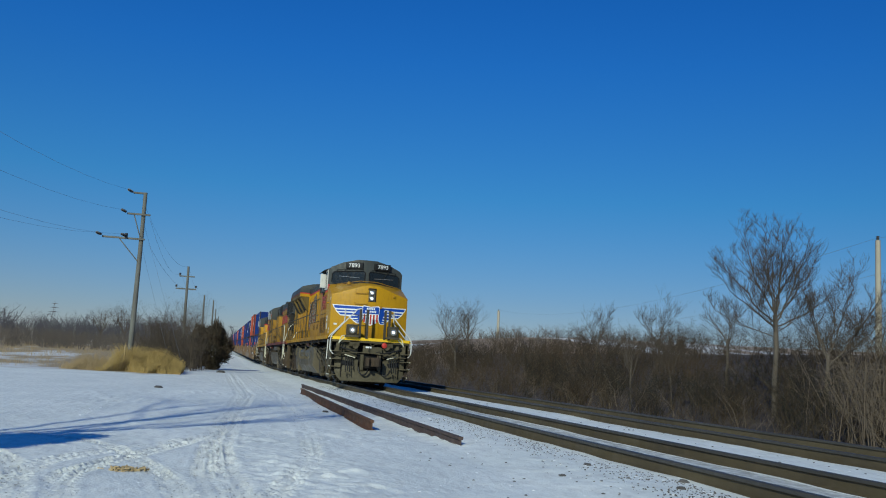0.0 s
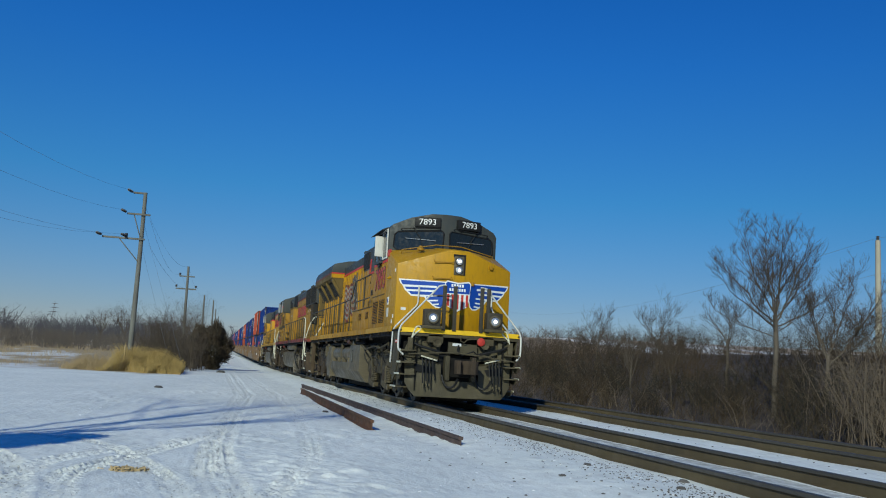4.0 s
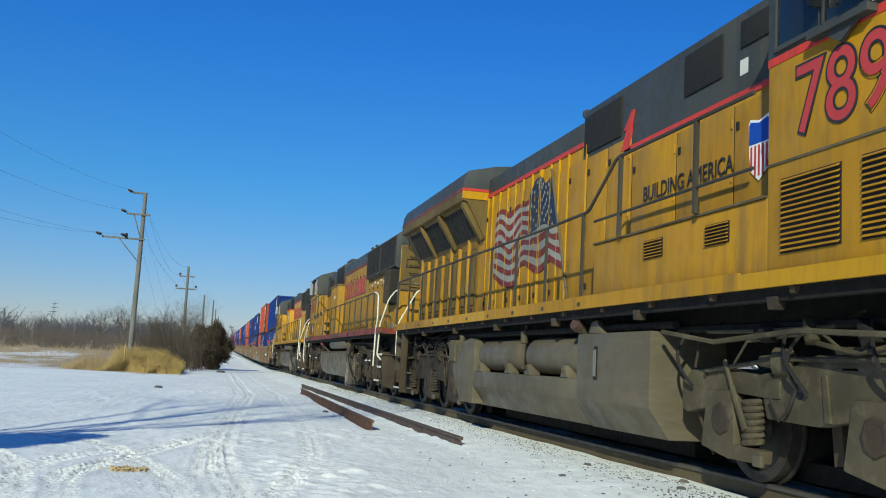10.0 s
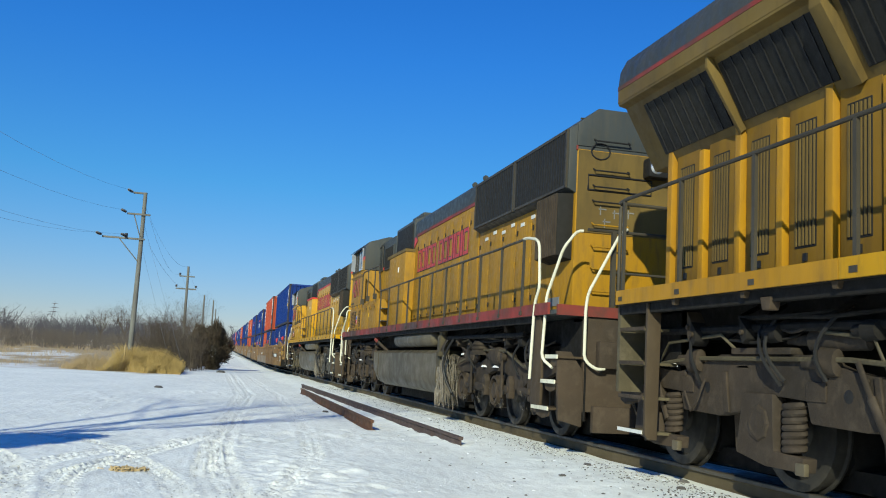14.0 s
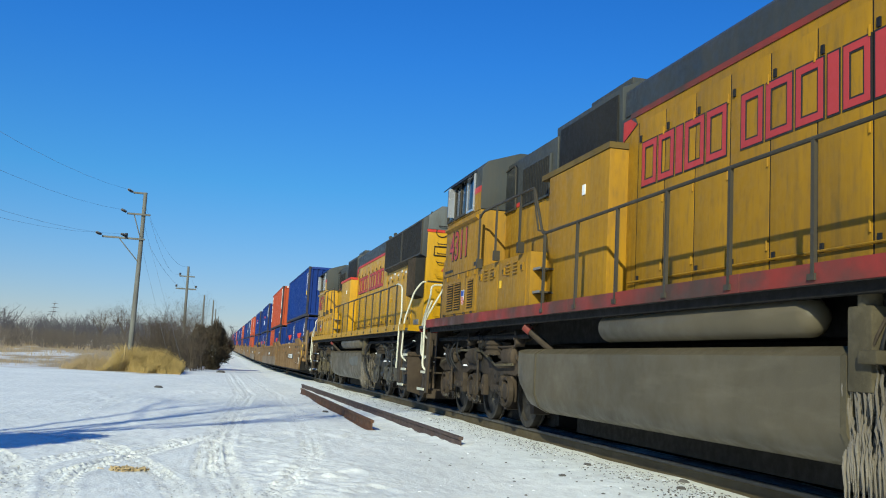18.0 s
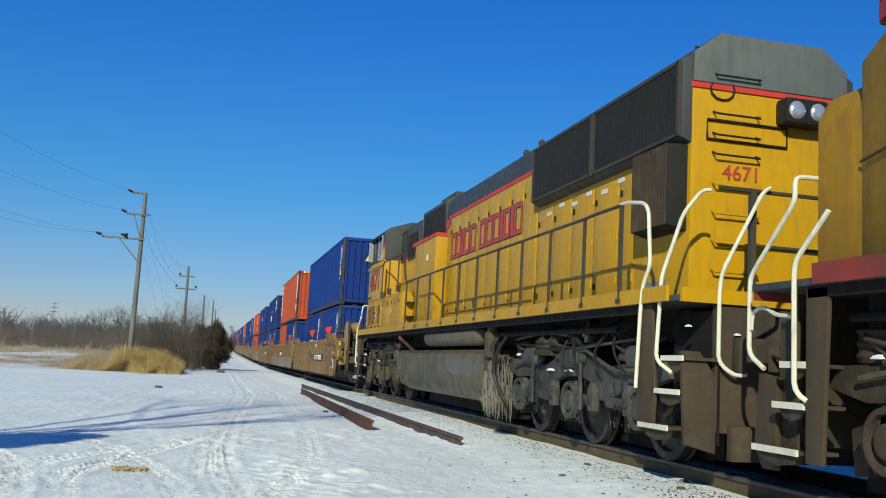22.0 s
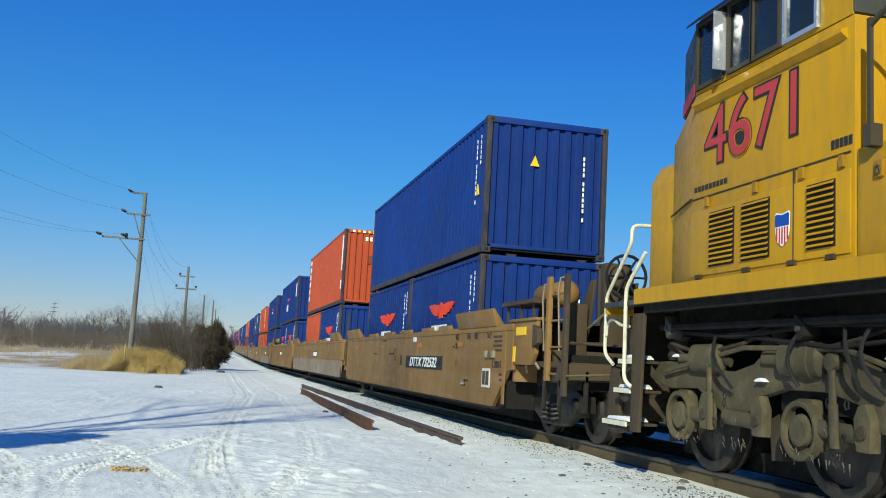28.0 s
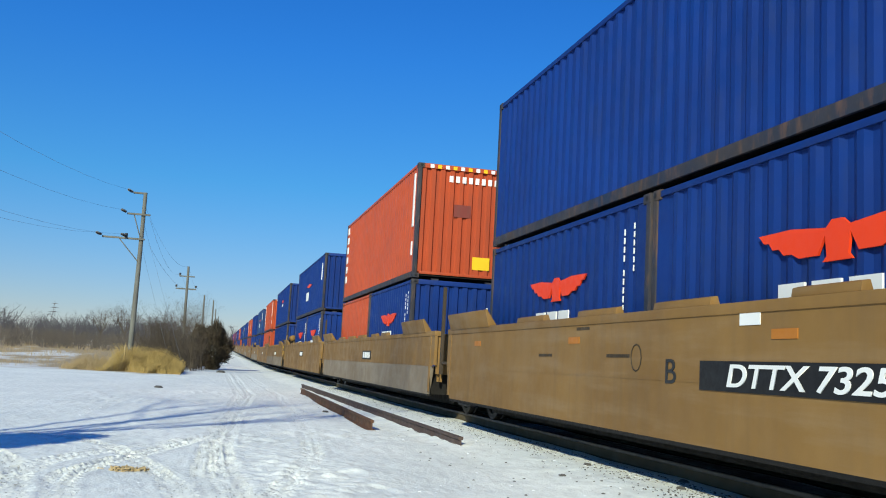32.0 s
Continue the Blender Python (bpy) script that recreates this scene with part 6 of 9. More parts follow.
    part("roof_hatch", Geo().box(-0.7, 0.7, 12.3, 13.7, 4.82, 4.94), G, L, bevel=0.02)
    part("roof_hatch", Geo().box(-0.55, 0.55, 14.6, 15.4, 4.70, 4.80), G, L, bevel=0.02)
    for y in (6.6, 7.4):
        part("lifting_lug", Geo().lathe((-0.70, y, 4.80), [(-0.02, 0.06), (0.02, 0.06)], "y", 10), G, L)
    part("exhaust", Geo().box(-0.35, 0.35, 9.2, 10.3, 4.68, 4.88).box(-0.5, 0.5, 10.6, 11.6, 4.68, 4.84), G, L, bevel=0.02)
    part("electrical_box", Geo().box(-1.24, 1.24, 11.75, 13.9, 1.75, 3.78), Y, L, bevel=0.03)
    part("box_stripe", Geo().box(-1.25, -0.98, 11.74, 14.2, 3.78, 3.86), RED if clean else SOOT_AND_SHADE, L)
    part("notice", Geo().box(-1.25, -1.238, 12.5, 12.6, 3.30, 3.44), LETTER, L)
    part("cab_back", Geo().box(-1.02, 1.02, 13.9, 16.9, 1.75, 3.74), Y, L, bevel=0.02)
    part("cab_back_roof", Geo().prism([(-1.02, 3.70), (-1.02, 4.52), (-0.6, 4.72), (0.6, 4.72), (1.02, 4.52), (1.02, 3.70)], 14.2, 17.0), G, L, bevel=0.02)
    part("stripe", Geo().box(-1.03, -1.01, 14.3, 16.9, 3.68, 3.75), RED, L)
    part("shutter", Geo().box(-1.06, -1.02, 14.4, 15.7, 3.62, 4.30), G, L, "grey ribbed shutter", bevel=0.01)
    for q in range(16):
        part("shutter_rib", Geo().box(-1.072, -1.055, 14.44 + 0.078 * q, 14.475 + 0.078 * q, 3.66, 4.26), MESH, L)
    part("window_gasket", Geo().tube(bend([(-1.046, 16.05, 3.66), (-1.046, 16.72, 3.66), (-1.046, 16.76, 4.40), (-1.046, 16.10, 4.44), (-1.046, 16.05, 3.66)], 0.1), 0.018, 6), GREYRAIL, L)
    part("rear_cab_window", Geo().prism([(16.05, 3.66), (16.72, 3.66), (16.78, 3.74), (16.74, 4.38), (16.66, 4.44), (16.14, 4.44), (16.05, 4.36)], -1.045, -1.01, "x"), GLASS, L, "dark rounded cab door window")
    # cab: straight sides, then a taper to the nose

    def tapered(outline, stations):
        g, n = Geo(), len(outline)
        g.add([(x * k, y, z if z < 3 or z > 3.72 or low is None else z - low) for y, k, low in stations for x, z in outline],
              [tuple(range(n - 1, -1, -1)), tuple(range((len(stations) - 1) * n, len(stations) * n))] + [(q * n + i, q * n + (i + 1) % n, (q + 1) * n + (i + 1) % n, (q + 1) * n + i) for q in range(len(stations) - 1) for i in range(n)])
        return g
    part("cab_side", tapered([(-1.5, 1.75), (-1.5, 3.70), (1.5, 3.70), (1.5, 1.75)], [(16.62, 1, None), (18.95, 1, None), (20.02, 0.77, 0.22)]), Y, L, bevel=0.02)
    part("nose", Geo().prism([(-1.15, 1.75), (-1.15, 3.14), (-1.04, 3.34), (-0.85, 3.40), (0.85, 3.40), (1.04, 3.34), (1.15, 3.14), (1.15, 1.75)], 19.7, 20.60), Y, L, bevel=0.08)
    cab = part("cab_roof", tapered([(-1.5, 3.71), (-1.5, 4.44), (-1.40, 4.58), (-0.8, 4.78), (0.8, 4.78), (1.40, 4.58), (1.5, 4.44), (1.5, 3.71)], [(16.62, 1, None), (18.95, 1, None), (19.82, 0.77, 0)]), G, L, "grey cab top with dark windows", bevel=0.02)
    part("ledge", Geo().prism([(-1.5, 3.62), (-1.56, 3.60), (-1.56, 3.57), (-1.5, 3.53)], 16.70, 18.92), Y, cab)
    part("lower_band", Geo().box(-1.506, -1.49, 16.64, 18.94, 3.70, 3.76), Y, cab)
    part("cab_panel", Geo().box(-1.506, -1.49, 16.64, 17.01, 3.76, 4.02), Y, cab)
    part("cab_stripe", Geo().box(-1.509, -1.49, 16.64, 17.01, 4.02, 4.13), RED, cab, "thin red stripe")
    part("cab_stripe", Geo().prism([(-1.47, 19.05), (-1.19, 19.78), (-1.17, 19.78), (-1.45, 19.05)], 3.72, 3.86, "z"), RED, cab)
    for a, b in ((17.06, 17.45), (17.55, 17.92), (17.97, 18.31), (18.45, 18.88)):
        part("side_window", Geo().box(-1.515, -1.49, a, b, 3.77, 4.38), GLASS, cab, "dark cab window", bevel=0.006)
        part("window_frame", Geo().box(-1.535, -1.50, a - 0.035, a, 3.73, 4.42).box(-1.535, -1.50, b, b + 0.035, 3.73, 4.42).box(-1.535, -1.50, a, b, 3.73, 3.77).box(-1.535, -1.50, a, b, 4.38, 4.42), LENS if a < 17.5 else GREYRAIL, cab, "slim metal window frame")
    part("wind_deflector", Geo().box(-1.66, -1.53, 18.36, 18.375, 3.78, 4.34), LENS, cab, "pale wind deflector pane")
    part("sun_visor", Geo().prism([(-1.5, 4.47), (-1.62, 4.37), (-1.62, 4.39), (-1.5, 4.50)], 17.0, 18.95), BLACK, cab, "dark sun visor over the cab windows")
    wide = 0.99 if clean else 0.84
    lettering("road_number", digits, 0.78, (-1.5055, 17.95, 3.18), DARK_LETTER, L, NEAR_SIDE, wide * 1.03, weight=0.022)
    lettering("road_number", digits, 0.78, (-1.5075, 17.95, 3.18), PINK, L, NEAR_SIDE, wide * 1.03, "faded red road number with dark edges")
    bars(L, 18.34, 18.94, 2.72, 2.77, -1.5, DARK_LETTER, 9, name="small_writing")
    bars(L, 16.64, 16.89, 2.71, 2.78, -1.5, DARK_LETTER, 5, name="small_writing")
    part("access_panel", Geo().box(-1.512, -1.498, 16.66, 18.97, 1.90, 2.53), Y, L, bevel=0.006)
    part("panel_seam", Geo().box(-1.506, -1.498, 16.66, 18.97, 2.645, 2.66), UNDER_BROWN, L)
    part("panel_seam", Geo().box(-1.514, -1.498, 17.33, 17.345, 1.90, 2.66), UNDER_BROWN, L)
    for a, b in ((16.82, 17.16), (17.66, 18.08), (18.20, 18.62)):
        louvre(L, a, b, 1.97, 2.48, 11, -1.515, Y)
    emblem_shield(L, (-1.52, 17.47, 2.18), 0.20, 0.28, NEAR_SIDE)
    for y in (16.72, 17.2, 17.85, 18.65):
        part("latch", Geo().box(-1.53, -1.505, y, y + 0.05, 2.55, 2.64), YELLOW_DULL, L)
        part("foot_latch", Geo().box(-1.53, -1.505, y + 0.1, y + 0.2, 1.87, 1.91), UNDER_BROWN, L)
    part("taper_seam", Geo().prism([(-1.502, 19.0), (-1.19, 20.0), (-1.18, 20.0), (-1.49, 19.0)], 2.66, 2.68, "z"), UNDER_BROWN, L)
    part("cabinet", Geo().box(-1.5, -1.0, 13.85, 16.6, 1.75, 2.66), Y, L, bevel=0.015)
    for a in (14.4, 14.75, 15.6, 15.95):
        louvre(L, a, a + 0.20, 2.36, 2.58, 4, -1.505, Y)
    part("cabinet_door", Geo().box(-1.51, -1.498, 14.0, 15.3, 1.85, 2.60), Y, L, bevel=0.005)
    part("cabinet_door", Geo().box(-1.51, -1.498, 15.4, 16.56, 1.85, 2.60), Y, L, bevel=0.005)
    for y in (14.12, 15.02, 15.52, 16.30):
        la = part("latch", Geo().box(-1.530, -1.508, y, y + 0.09, 2.40, 2.52), YELLOW_DULL, L, bevel=0.006)
        part("latch_ring", Geo().tube([(-1.536, y + 0.045 + 0.026 * math.cos(q * 0.785), 2.45 + 0.032 * math.sin(q * 0.785)) for q in range(9)], 0.007, 5), GREYRAIL, la)
    part("notice", Geo().box(-1.516, -1.508, 15.18, 15.28, 2.20, 2.32), SIGN_YELLOW, L, "small yellow notice")
    # dark panel added for the shade in the step cavity
    part("step_shade", Geo().box(-1.22, -1.18, 13.40, 13.86, 1.76, 2.62), SHADOW, L)
    for z in (2.06, 2.40):
        st = part("step", Geo().box(-1.44, -1.20, 13.58, 13.85, z - 0.025, z), GREYRAIL, L)
        part("edge", Geo().box(-1.455, -1.44, 13.58, 13.85, z - 0.025, z + 0.01), WHITE_DUST, st)
    # rails
    ys = [2.47 + 1.18 * i for i in range(10)]
    handrail(L, [(-1.57, 1.42, 2.83), (-1.57, 2.2, 2.83)] + [(-1.57, y, 2.82) for y in ys] + [(-1.57, 13.2, 2.84), (-1.57, 13.6, 3.55), (-1.57, 16.2, 3.58), (-1.57, 16.37, 3.5)], [(-1.57, y, 2.82) for y in ys] + [(-1.57, 1.41, 2.83)], foot=1.72)
    for y, z0 in ((14.2, 2.66), (15.4, 2.66), (16.37, 2.62)):
        part("stanchion", Geo().box(-1.584, -1.556, y - 0.019, y + 0.019, z0, 3.56).box(-1.60, -1.50, y - 0.04, y + 0.04, z0, z0 + 0.16), GREYRAIL, L)
    part("cab_grab", Geo().tube([(-1.56, 13.65, 3.5), (-1.56, 13.4, 2.9), (-1.56, 13.0, 2.82)], 0.016, 5), GREYRAIL, L)
    # long hood end: platform, ladder irons, lamps, rails and steps
    for k, z in enumerate((2.10, 2.42, 2.74, 3.06, 3.40, 3.62, 3.86, 4.30)):
        part("ladder_iron", Geo().tube([(-0.72, 0.95, z + 0.04), (-0.72, 0.86, z), (-0.18, 0.86, z), (-0.18, 0.95, z + 0.04)], 0.013, 5), BLACK if z > 3.2 else Y, L)
    part("end_ring", Geo().tube([(-0.62 + 0.15 * math.cos(a * 0.5236), 0.93, 4.16 + 0.12 * math.sin(a * 0.5236)) for a in range(13)], 0.012, 5), BLACK, L)
    part("end_hatch", Geo().tube([(-0.8, 0.93, 3.58), (-0.8, 0.93, 3.80), (0.2, 0.93, 3.80), (0.2, 0.93, 3.58), (-0.8, 0.93, 3.58)], 0.016, 5), BLACK, L)
    lb = part("end_headlight", Geo().prism([(0.06, 3.82), (0.60, 3.82), (0.60, 4.12), (0.06, 4.12)], 0.72, 0.96), BLACK, L, "twin headlight on the hood end", bevel=0.05)
    for x in (0.19, 0.46):
        part("lens", Geo().lathe((x, 0.72, 3.97), [(0.0, 0.105), (-0.02, 0.09), (-0.03, 0.05)], "y", 16), LENS, lb)
    part("roof_rail", Geo().tube([(-0.9, 1.05, 4.42), (-0.9, 1.05, 4.66), (0.6, 1.05, 4.70), (0.9, 1.05, 4.5)], 0.014, 5), GREYRAIL, L)
    if clean:
        lettering("end_number", digits, 0.24, (-0.36, 0.94, 3.22), PINK, L, FRONT_SIDE, 1.0, "small red road number")
    else:
        bars_x = [(-0.62, 3.30), (-0.40, 3.26), (-0.18, 3.28), (-0.55, 3.12), (-0.3, 3.10)]
        for x, z in bars_x:
            part("scrawl", Geo().box(x, x + 0.12, 0.931, 0.94, z, z + 0.018).box(x + 0.02, x + 0.036, 0.931, 0.94, z - 0.08, z + 0.05), WHITE_DUST, L, "faint pale scrawl")
    for s in (-1, 1):
        part("white_rail", Geo().tube(bend([(s * 1.57, 1.44, 2.84), (s * 1.57, 1.28, 2.84), (s * 1.57, 0.86, 2.77), (s * 1.57, 0.75, 2.68), (s * 1.57, 0.68, 2.08), (s * 1.57, 0.84, 1.88), (s * 1.57, 0.88, 1.60), (s * 1.57, 0.94, 0.81)]), 0.021, 8), rail_mat, L, "pale painted grab rail")
        part("white_rail", Geo().tube(bend([(s * 1.10, 0.30, 2.86), (s * 1.18, 0.34, 2.86), (s * 1.34, 0.42, 2.62), (s * 1.52, 0.52, 1.95), (s * 1.55, 0.54, 1.10), (s * 1.46, 0.36, 0.98)]), 0.021, 8), rail_mat, L, "pale painted grab rail")
        part("white_rail", Geo().tube(bend([(s * 0.55, 0.10, 2.90), (s * 0.66, 0.06, 2.84), (s * 1.10, 0.06, 2.0), (s * 1.14, 0.04, 1.80), (s * 1.14, 0.04, 1.10), (s * 0.98, 0.0, 0.98), (s * 0.86, 0.0, 1.0)]), 0.021, 8), rail_mat, L, "pale painted grab rail")
        # the stair opening's shade, put in as a near-black sheet
        part("stairwell_shade", Geo().box(s * 1.10, s * 1.08, 0.1, 1.0, 0.3, 1.62), SHADOW, L)
        for z, a, b in ((0.45, 0.34, 0.98), (0.81, 0.12, 0.66), (1.14, 0.06, 0.50)):
            st = part("step", Geo().box(s * 1.50, s * 1.12, a, b, z - 0.03, z).prism([(a + 0.04, z - 0.03), (b - 0.04, z - 0.03), (b - 0.10, z - 0.12), (0.5 * (a + b), z - 0.155), (a + 0.10, z - 0.12)], s * 1.47, s * 1.45, "x"), STEP_BROWN, L)
            part("edge", Geo().box(s * 1.50, s * 1.52, a, b, z - 0.04, z + 0.012), CREAM, st, "pale serrated step edge")
        part("step_side", Geo().prism([(1.06, 1.68), (0.72, 1.68), (0.68, 1.3), (0.62, 0.82), (0.64, 0.45), (1.02, 0.45)], s * 1.52, s * 1.48, "x"), STEP_BROWN, L, bevel=0.01)
    part("end_rail_post", Geo().box(-0.75, -0.69, 0.12, 0.18, 1.75, 2.86).box(0.69, 0.75, 0.12, 0.18, 1.75, 2.86), GREYRAIL, L)
    part("end_rail", Geo().tube([(-1.1, 0.15, 2.86), (1.1, 0.15, 2.86)], 0.022, 6).tube([(-0.72, 0.15, 2.3), (0.72, 0.15, 2.3)], 0.018, 6), GREYRAIL, L)
    part("end_stripe", Geo().box(-1.52, 1.52, 0.08, 0.13, 1.68, 1.82), sill_mat, L)
    part("end_plate", Geo().box(-1.12, 1.12, 0.12, 0.20, 0.42, 1.68), UNDER_BROWN, L, bevel=0.01)
    part("pilot_wing", Geo().prism([(-1.45, 0.30), (-1.12, 0.22), (-1.12, 0.95), (-1.30, 1.2), (-1.5, 1.2)], 0.10, 0.16).prism([(1.45, 0.30), (1.12, 0.22), (1.12, 0.95), (1.30, 1.2), (1.5, 1.2)], 0.10, 0.16).box(-1.0, 1.0, 0.0, 0.1, 0.16, 0.5), UNDER_BROWN, L, bevel=0.01)
    part("hose_box", Geo().box(-0.95, -0.62, -0.02, 0.12, 1.0, 1.36), UNDER_BROWN, L, "small box on the end plate", bevel=0.03)
    coupler(L, 0.12, -1)
    for x in (-0.5, -0.4, 0.5, 0.6):
        part("control_hose", Geo().tube([(x, 0.1, 1.2), (x, -0.06, 1.16), (x + 0.02, -0.1, 0.8), (x + 0.04, -0.1, 0.62)], 0.018, 6), BLACK, L)
    if clean:
        for x, z in ((-1.3, 1.1), (-1.25, 0.75), (-0.9, 1.38), (-0.4, 1.5), (-1.3, 1.45)):
            part("snow_clump", Geo().lathe((x, 0.10 + 0.4 * random.random(), z), [(0, 0.04), (0.012, 0.034), (0.022, 0.010)], "z", 8), SNOW_LUMP, L)
    # cab end: platform, rails, steps and coupler
    part("cab_end_plate", Geo().box(-1.12, 1.12, 20.84, 20.92, 0.42, 1.70), UNDER_BROWN, L, bevel=0.01)
    for s in (-1, 1):
        part("white_rail", Geo().tube(bend([(s * 1.0, 20.62, 2.66), (s * 1.34, 20.56, 2.64), (s * 1.40, 20.52, 2.58), (s * 1.40, 20.50, 2.43), (s * 1.40, 21.13, 1.86), (s * 1.40, 21.15, 1.78), (s * 1.40, 21.15, 1.17), (s * 1.38, 20.95, 1.05)]), 0.021, 8), rail_mat, L, "pale painted grab rail")
        part("white_rail", Geo().tube(bend([(s * 1.50, 19.95, 2.25), (s * 1.55, 20.28, 1.90), (s * 1.55, 20.30, 1.80), (s * 1.55, 20.29, 0.88), (s * 1.5, 20.2, 0.81)]), 0.022, 7), rail_mat, L, "pale painted grab rail")
        part("loop_rail", Geo().tube(bend([(s * 1.40, 21.12, 1.38), (s * 1.40, 21.10, 1.55), (s * 1.38, 20.95, 1.58), (s * 1.38, 20.80, 1.50), (s * 1.38, 20.55, 1.48)]), 0.018, 6), rail_mat, L)
        part("step_post", Geo().prism([(20.62, 1.46), (20.84, 1.46), (20.88, 0.30), (20.60, 0.30)], s * 1.30, s * 1.24, "x"), STEP_BROWN, L, bevel=0.01)
        part("step_side", Geo().prism([(19.95, 1.68), (20.22, 1.68), (20.22, 0.34), (20.02, 0.34)], s * 1.50, s * 1.46, "x"), STEP_BROWN, L, bevel=0.01)
        part("pilot_wing", Geo().prism([(20.80, 0.98), (21.06, 1.02), (21.12, 0.40), (21.0, 0.22), (20.82, 0.22)], s * 1.36, s * 1.30, "x"), STEP_BROWN, L, bevel=0.01)
        for z, a, b in ((1.10, 20.23, 20.56), (0.78, 20.25, 20.66), (0.42, 20.33, 20.94)):
            st = part("step", Geo().box(s * 1.48, s * 1.12, a, b, z - 0.03, z).prism([(a + 0.04, z - 0.03), (b - 0.04, z - 0.03), (b - 0.10, z - 0.11), (0.5 * (a + b), z - 0.14), (a + 0.10, z - 0.11)], s * 1.46, s * 1.44, "x"), UNDER_BROWN, L)
            part("edge", Geo().box(s * 1.48, s * 1.50, a, b, z - 0.04, z + 0.012), CREAM, st, "pale serrated step edge")
            if clean:
                part("snow_clump", Geo().prism([(a + 0.02, z + 0.012), (b - 0.02, z + 0.012), (b - 0.08, z + 0.05), (a + 0.12, z + 0.06)], s * 1.46, s * 1.2, "x"), SNOW_LUMP, st, "snow lying on the step", bevel=0.015)
    part("end_stripe", Geo().box(-1.52, 1.52, 20.86, 20.90, 1.62, 1.76), sill_mat, L)
    part("end_rail_post", Geo().box(-0.78, -0.72, 20.86, 20.9, 1.75, 3.0).box(0.72, 0.78, 20.86, 20.9, 1.75, 3.0), GREYRAIL, L)
    coupler(L, 20.9, 1)
    # tank, reservoir, ice
    tank = [(-1.30, 1.24), (-1.42, 1.16), (-1.42, 0.60), (-1.34, 0.42), (-1.18, 0.34), (1.18, 0.34), (1.34, 0.42), (1.42, 0.60), (1.42, 1.16), (1.30, 1.24)]
    gt = Geo()
    m = len(tank)
    rings = ((7.02, 1.0), (13.80, 1.0), (14.02, 0.97), (14.20, 0.90), (14.34, 0.78), (14.42, 0.60), (14.44, 0.40))
    gt.add([(x, y, 1.24 - (1.24 - z) * f) for y, f in rings for x, z in tank], [tuple(range(m - 1, -1, -1)), tuple(range((len(rings) - 1) * m, len(rings) * m))] + [(k * m + i, k * m + (i + 1) % m, (k + 1) * m + (i + 1) % m, (k + 1) * m + i) for k in range(len(rings) - 1) for i in range(m)])
    part("fuel_tank", gt, TANK, L, "dusty grey fuel tank with a rounded end")
    for y in (7.0, 13.66):
        part("tank_edge", Geo().prism([(a * 1.006, b) for a, b in tank], y, y + 0.07), UNDER, L)
    if clean:
        part("paint_patch", Geo().prism([(7.75, 1.04), (8.5, 1.07), (8.9, 1.03), (9.0, 0.95), (9.1, 1.05), (9.55, 1.08), (9.62, 0.86), (9.2, 0.80), (8.9, 0.74), (8.3, 0.79), (7.8, 0.76)], -1.426, -1.41, "x"), PATCH, L, "pale rubbed patch on the tank")
    # dark box added below the tank so no bluish snow shows through
    part("under_tank_blocker", Geo().box(-0.7, 0.7, 7.3, 13.8, 0.08, 0.36), SHADOW, L)
    part("air_reservoir", Geo().lathe((-1.30, 0, 1.48), [(7.45, 0.03), (7.48, 0.11), (7.58, 0.17), (11.4, 0.17), (11.5, 0.11), (11.53, 0.03)], "y", 20), TANK, L, "long dusty air reservoir")
    part("air_reservoir", Geo().lathe((1.30, 0, 1.48), [(7.45, 0.03), (7.48, 0.11), (7.58, 0.17), (11.4, 0.17), (11.5, 0.11), (11.53, 0.03)], "y", 20), TANK, L)
    part("brake_valve", Geo().box(-1.44, -1.24, 6.72, 6.98, 0.9, 1.52).cyl((-1.35, 6.84, 1.5), (-1.35, 6.84, 1.64), 0.09, 10).box(-1.5, -1.3, 6.6, 6.8, 1.1, 1.2), UNDER, L, bevel=0.02)
    fl = part("filler", Geo().cyl((-1.15, 13.75, 1.22), (-1.40, 14.02, 1.50), 0.055, 12), UNDER_BROWN, L, "short sloping filler pipe")
    part("cap", Geo().cyl((-1.39, 14.01, 1.49), (-1.46, 14.08, 1.56), 0.068, 12), RED_DIRTY, fl, "red fuel filler cap")
    ice = Geo()
    for k in range(760):
        y = 6.40 + 0.66 * random.random()
        x = -1.08 - 0.34 * random.random()
        z = 0.46 + 0.72 * random.random() ** 1.4
        ln = 0.14 + 0.30 * random.random()
        r = 0.005 + 0.010 * random.random()
        ice.tube([(x, y, z), (x - 0.006, y + 0.008, z - ln * 0.3), (x - 0.002, y - 0.004, z - ln * 0.65), (x, y, z - ln)], [r * 0.6, r, r * 0.7, r * 0.15], 5)
    for k in range(70):
        y, x, ln = 6.38 + 0.70 * random.random(), -1.12 - 0.32 * random.random(), 0.06 + 0.22 * random.random() ** 2
        ice.cyl((x, y, 0.44), (x, y, 0.44 - ln), 0.013, 6, 0.002)
    part("ice_mass", Geo().prism([(6.72, 1.12), (6.98, 1.18), (7.0, 0.42), (6.80, 0.42), (6.70, 0.66)], -1.30, -0.6, "x"), ICE, L, "dirty frozen slush on the tank end", bevel=0.06)
    tagged(part("ice_fringe", ice, ICE, L, "dirty icicles hanging behind the tank"), kind="stuff")
    part("pipe_run", Geo().tube([(-1.3, 2.0, 1.46), (-1.3, 6.6, 1.48)], 0.04, 7), SHADOW, L)
    part("pipe_run", Geo().tube([(-1.25, 14.4, 1.44), (-1.25, 20.0, 1.46)], 0.04, 7), SHADOW, L)
    part("pipe_run", Geo().tube([(-1.25, 2.2, 1.5), (-1.2, 3.4, 1.40), (-1.26, 4.6, 1.48), (-1.2, 6.0, 1.40)], 0.02, 6), UNDER, L)
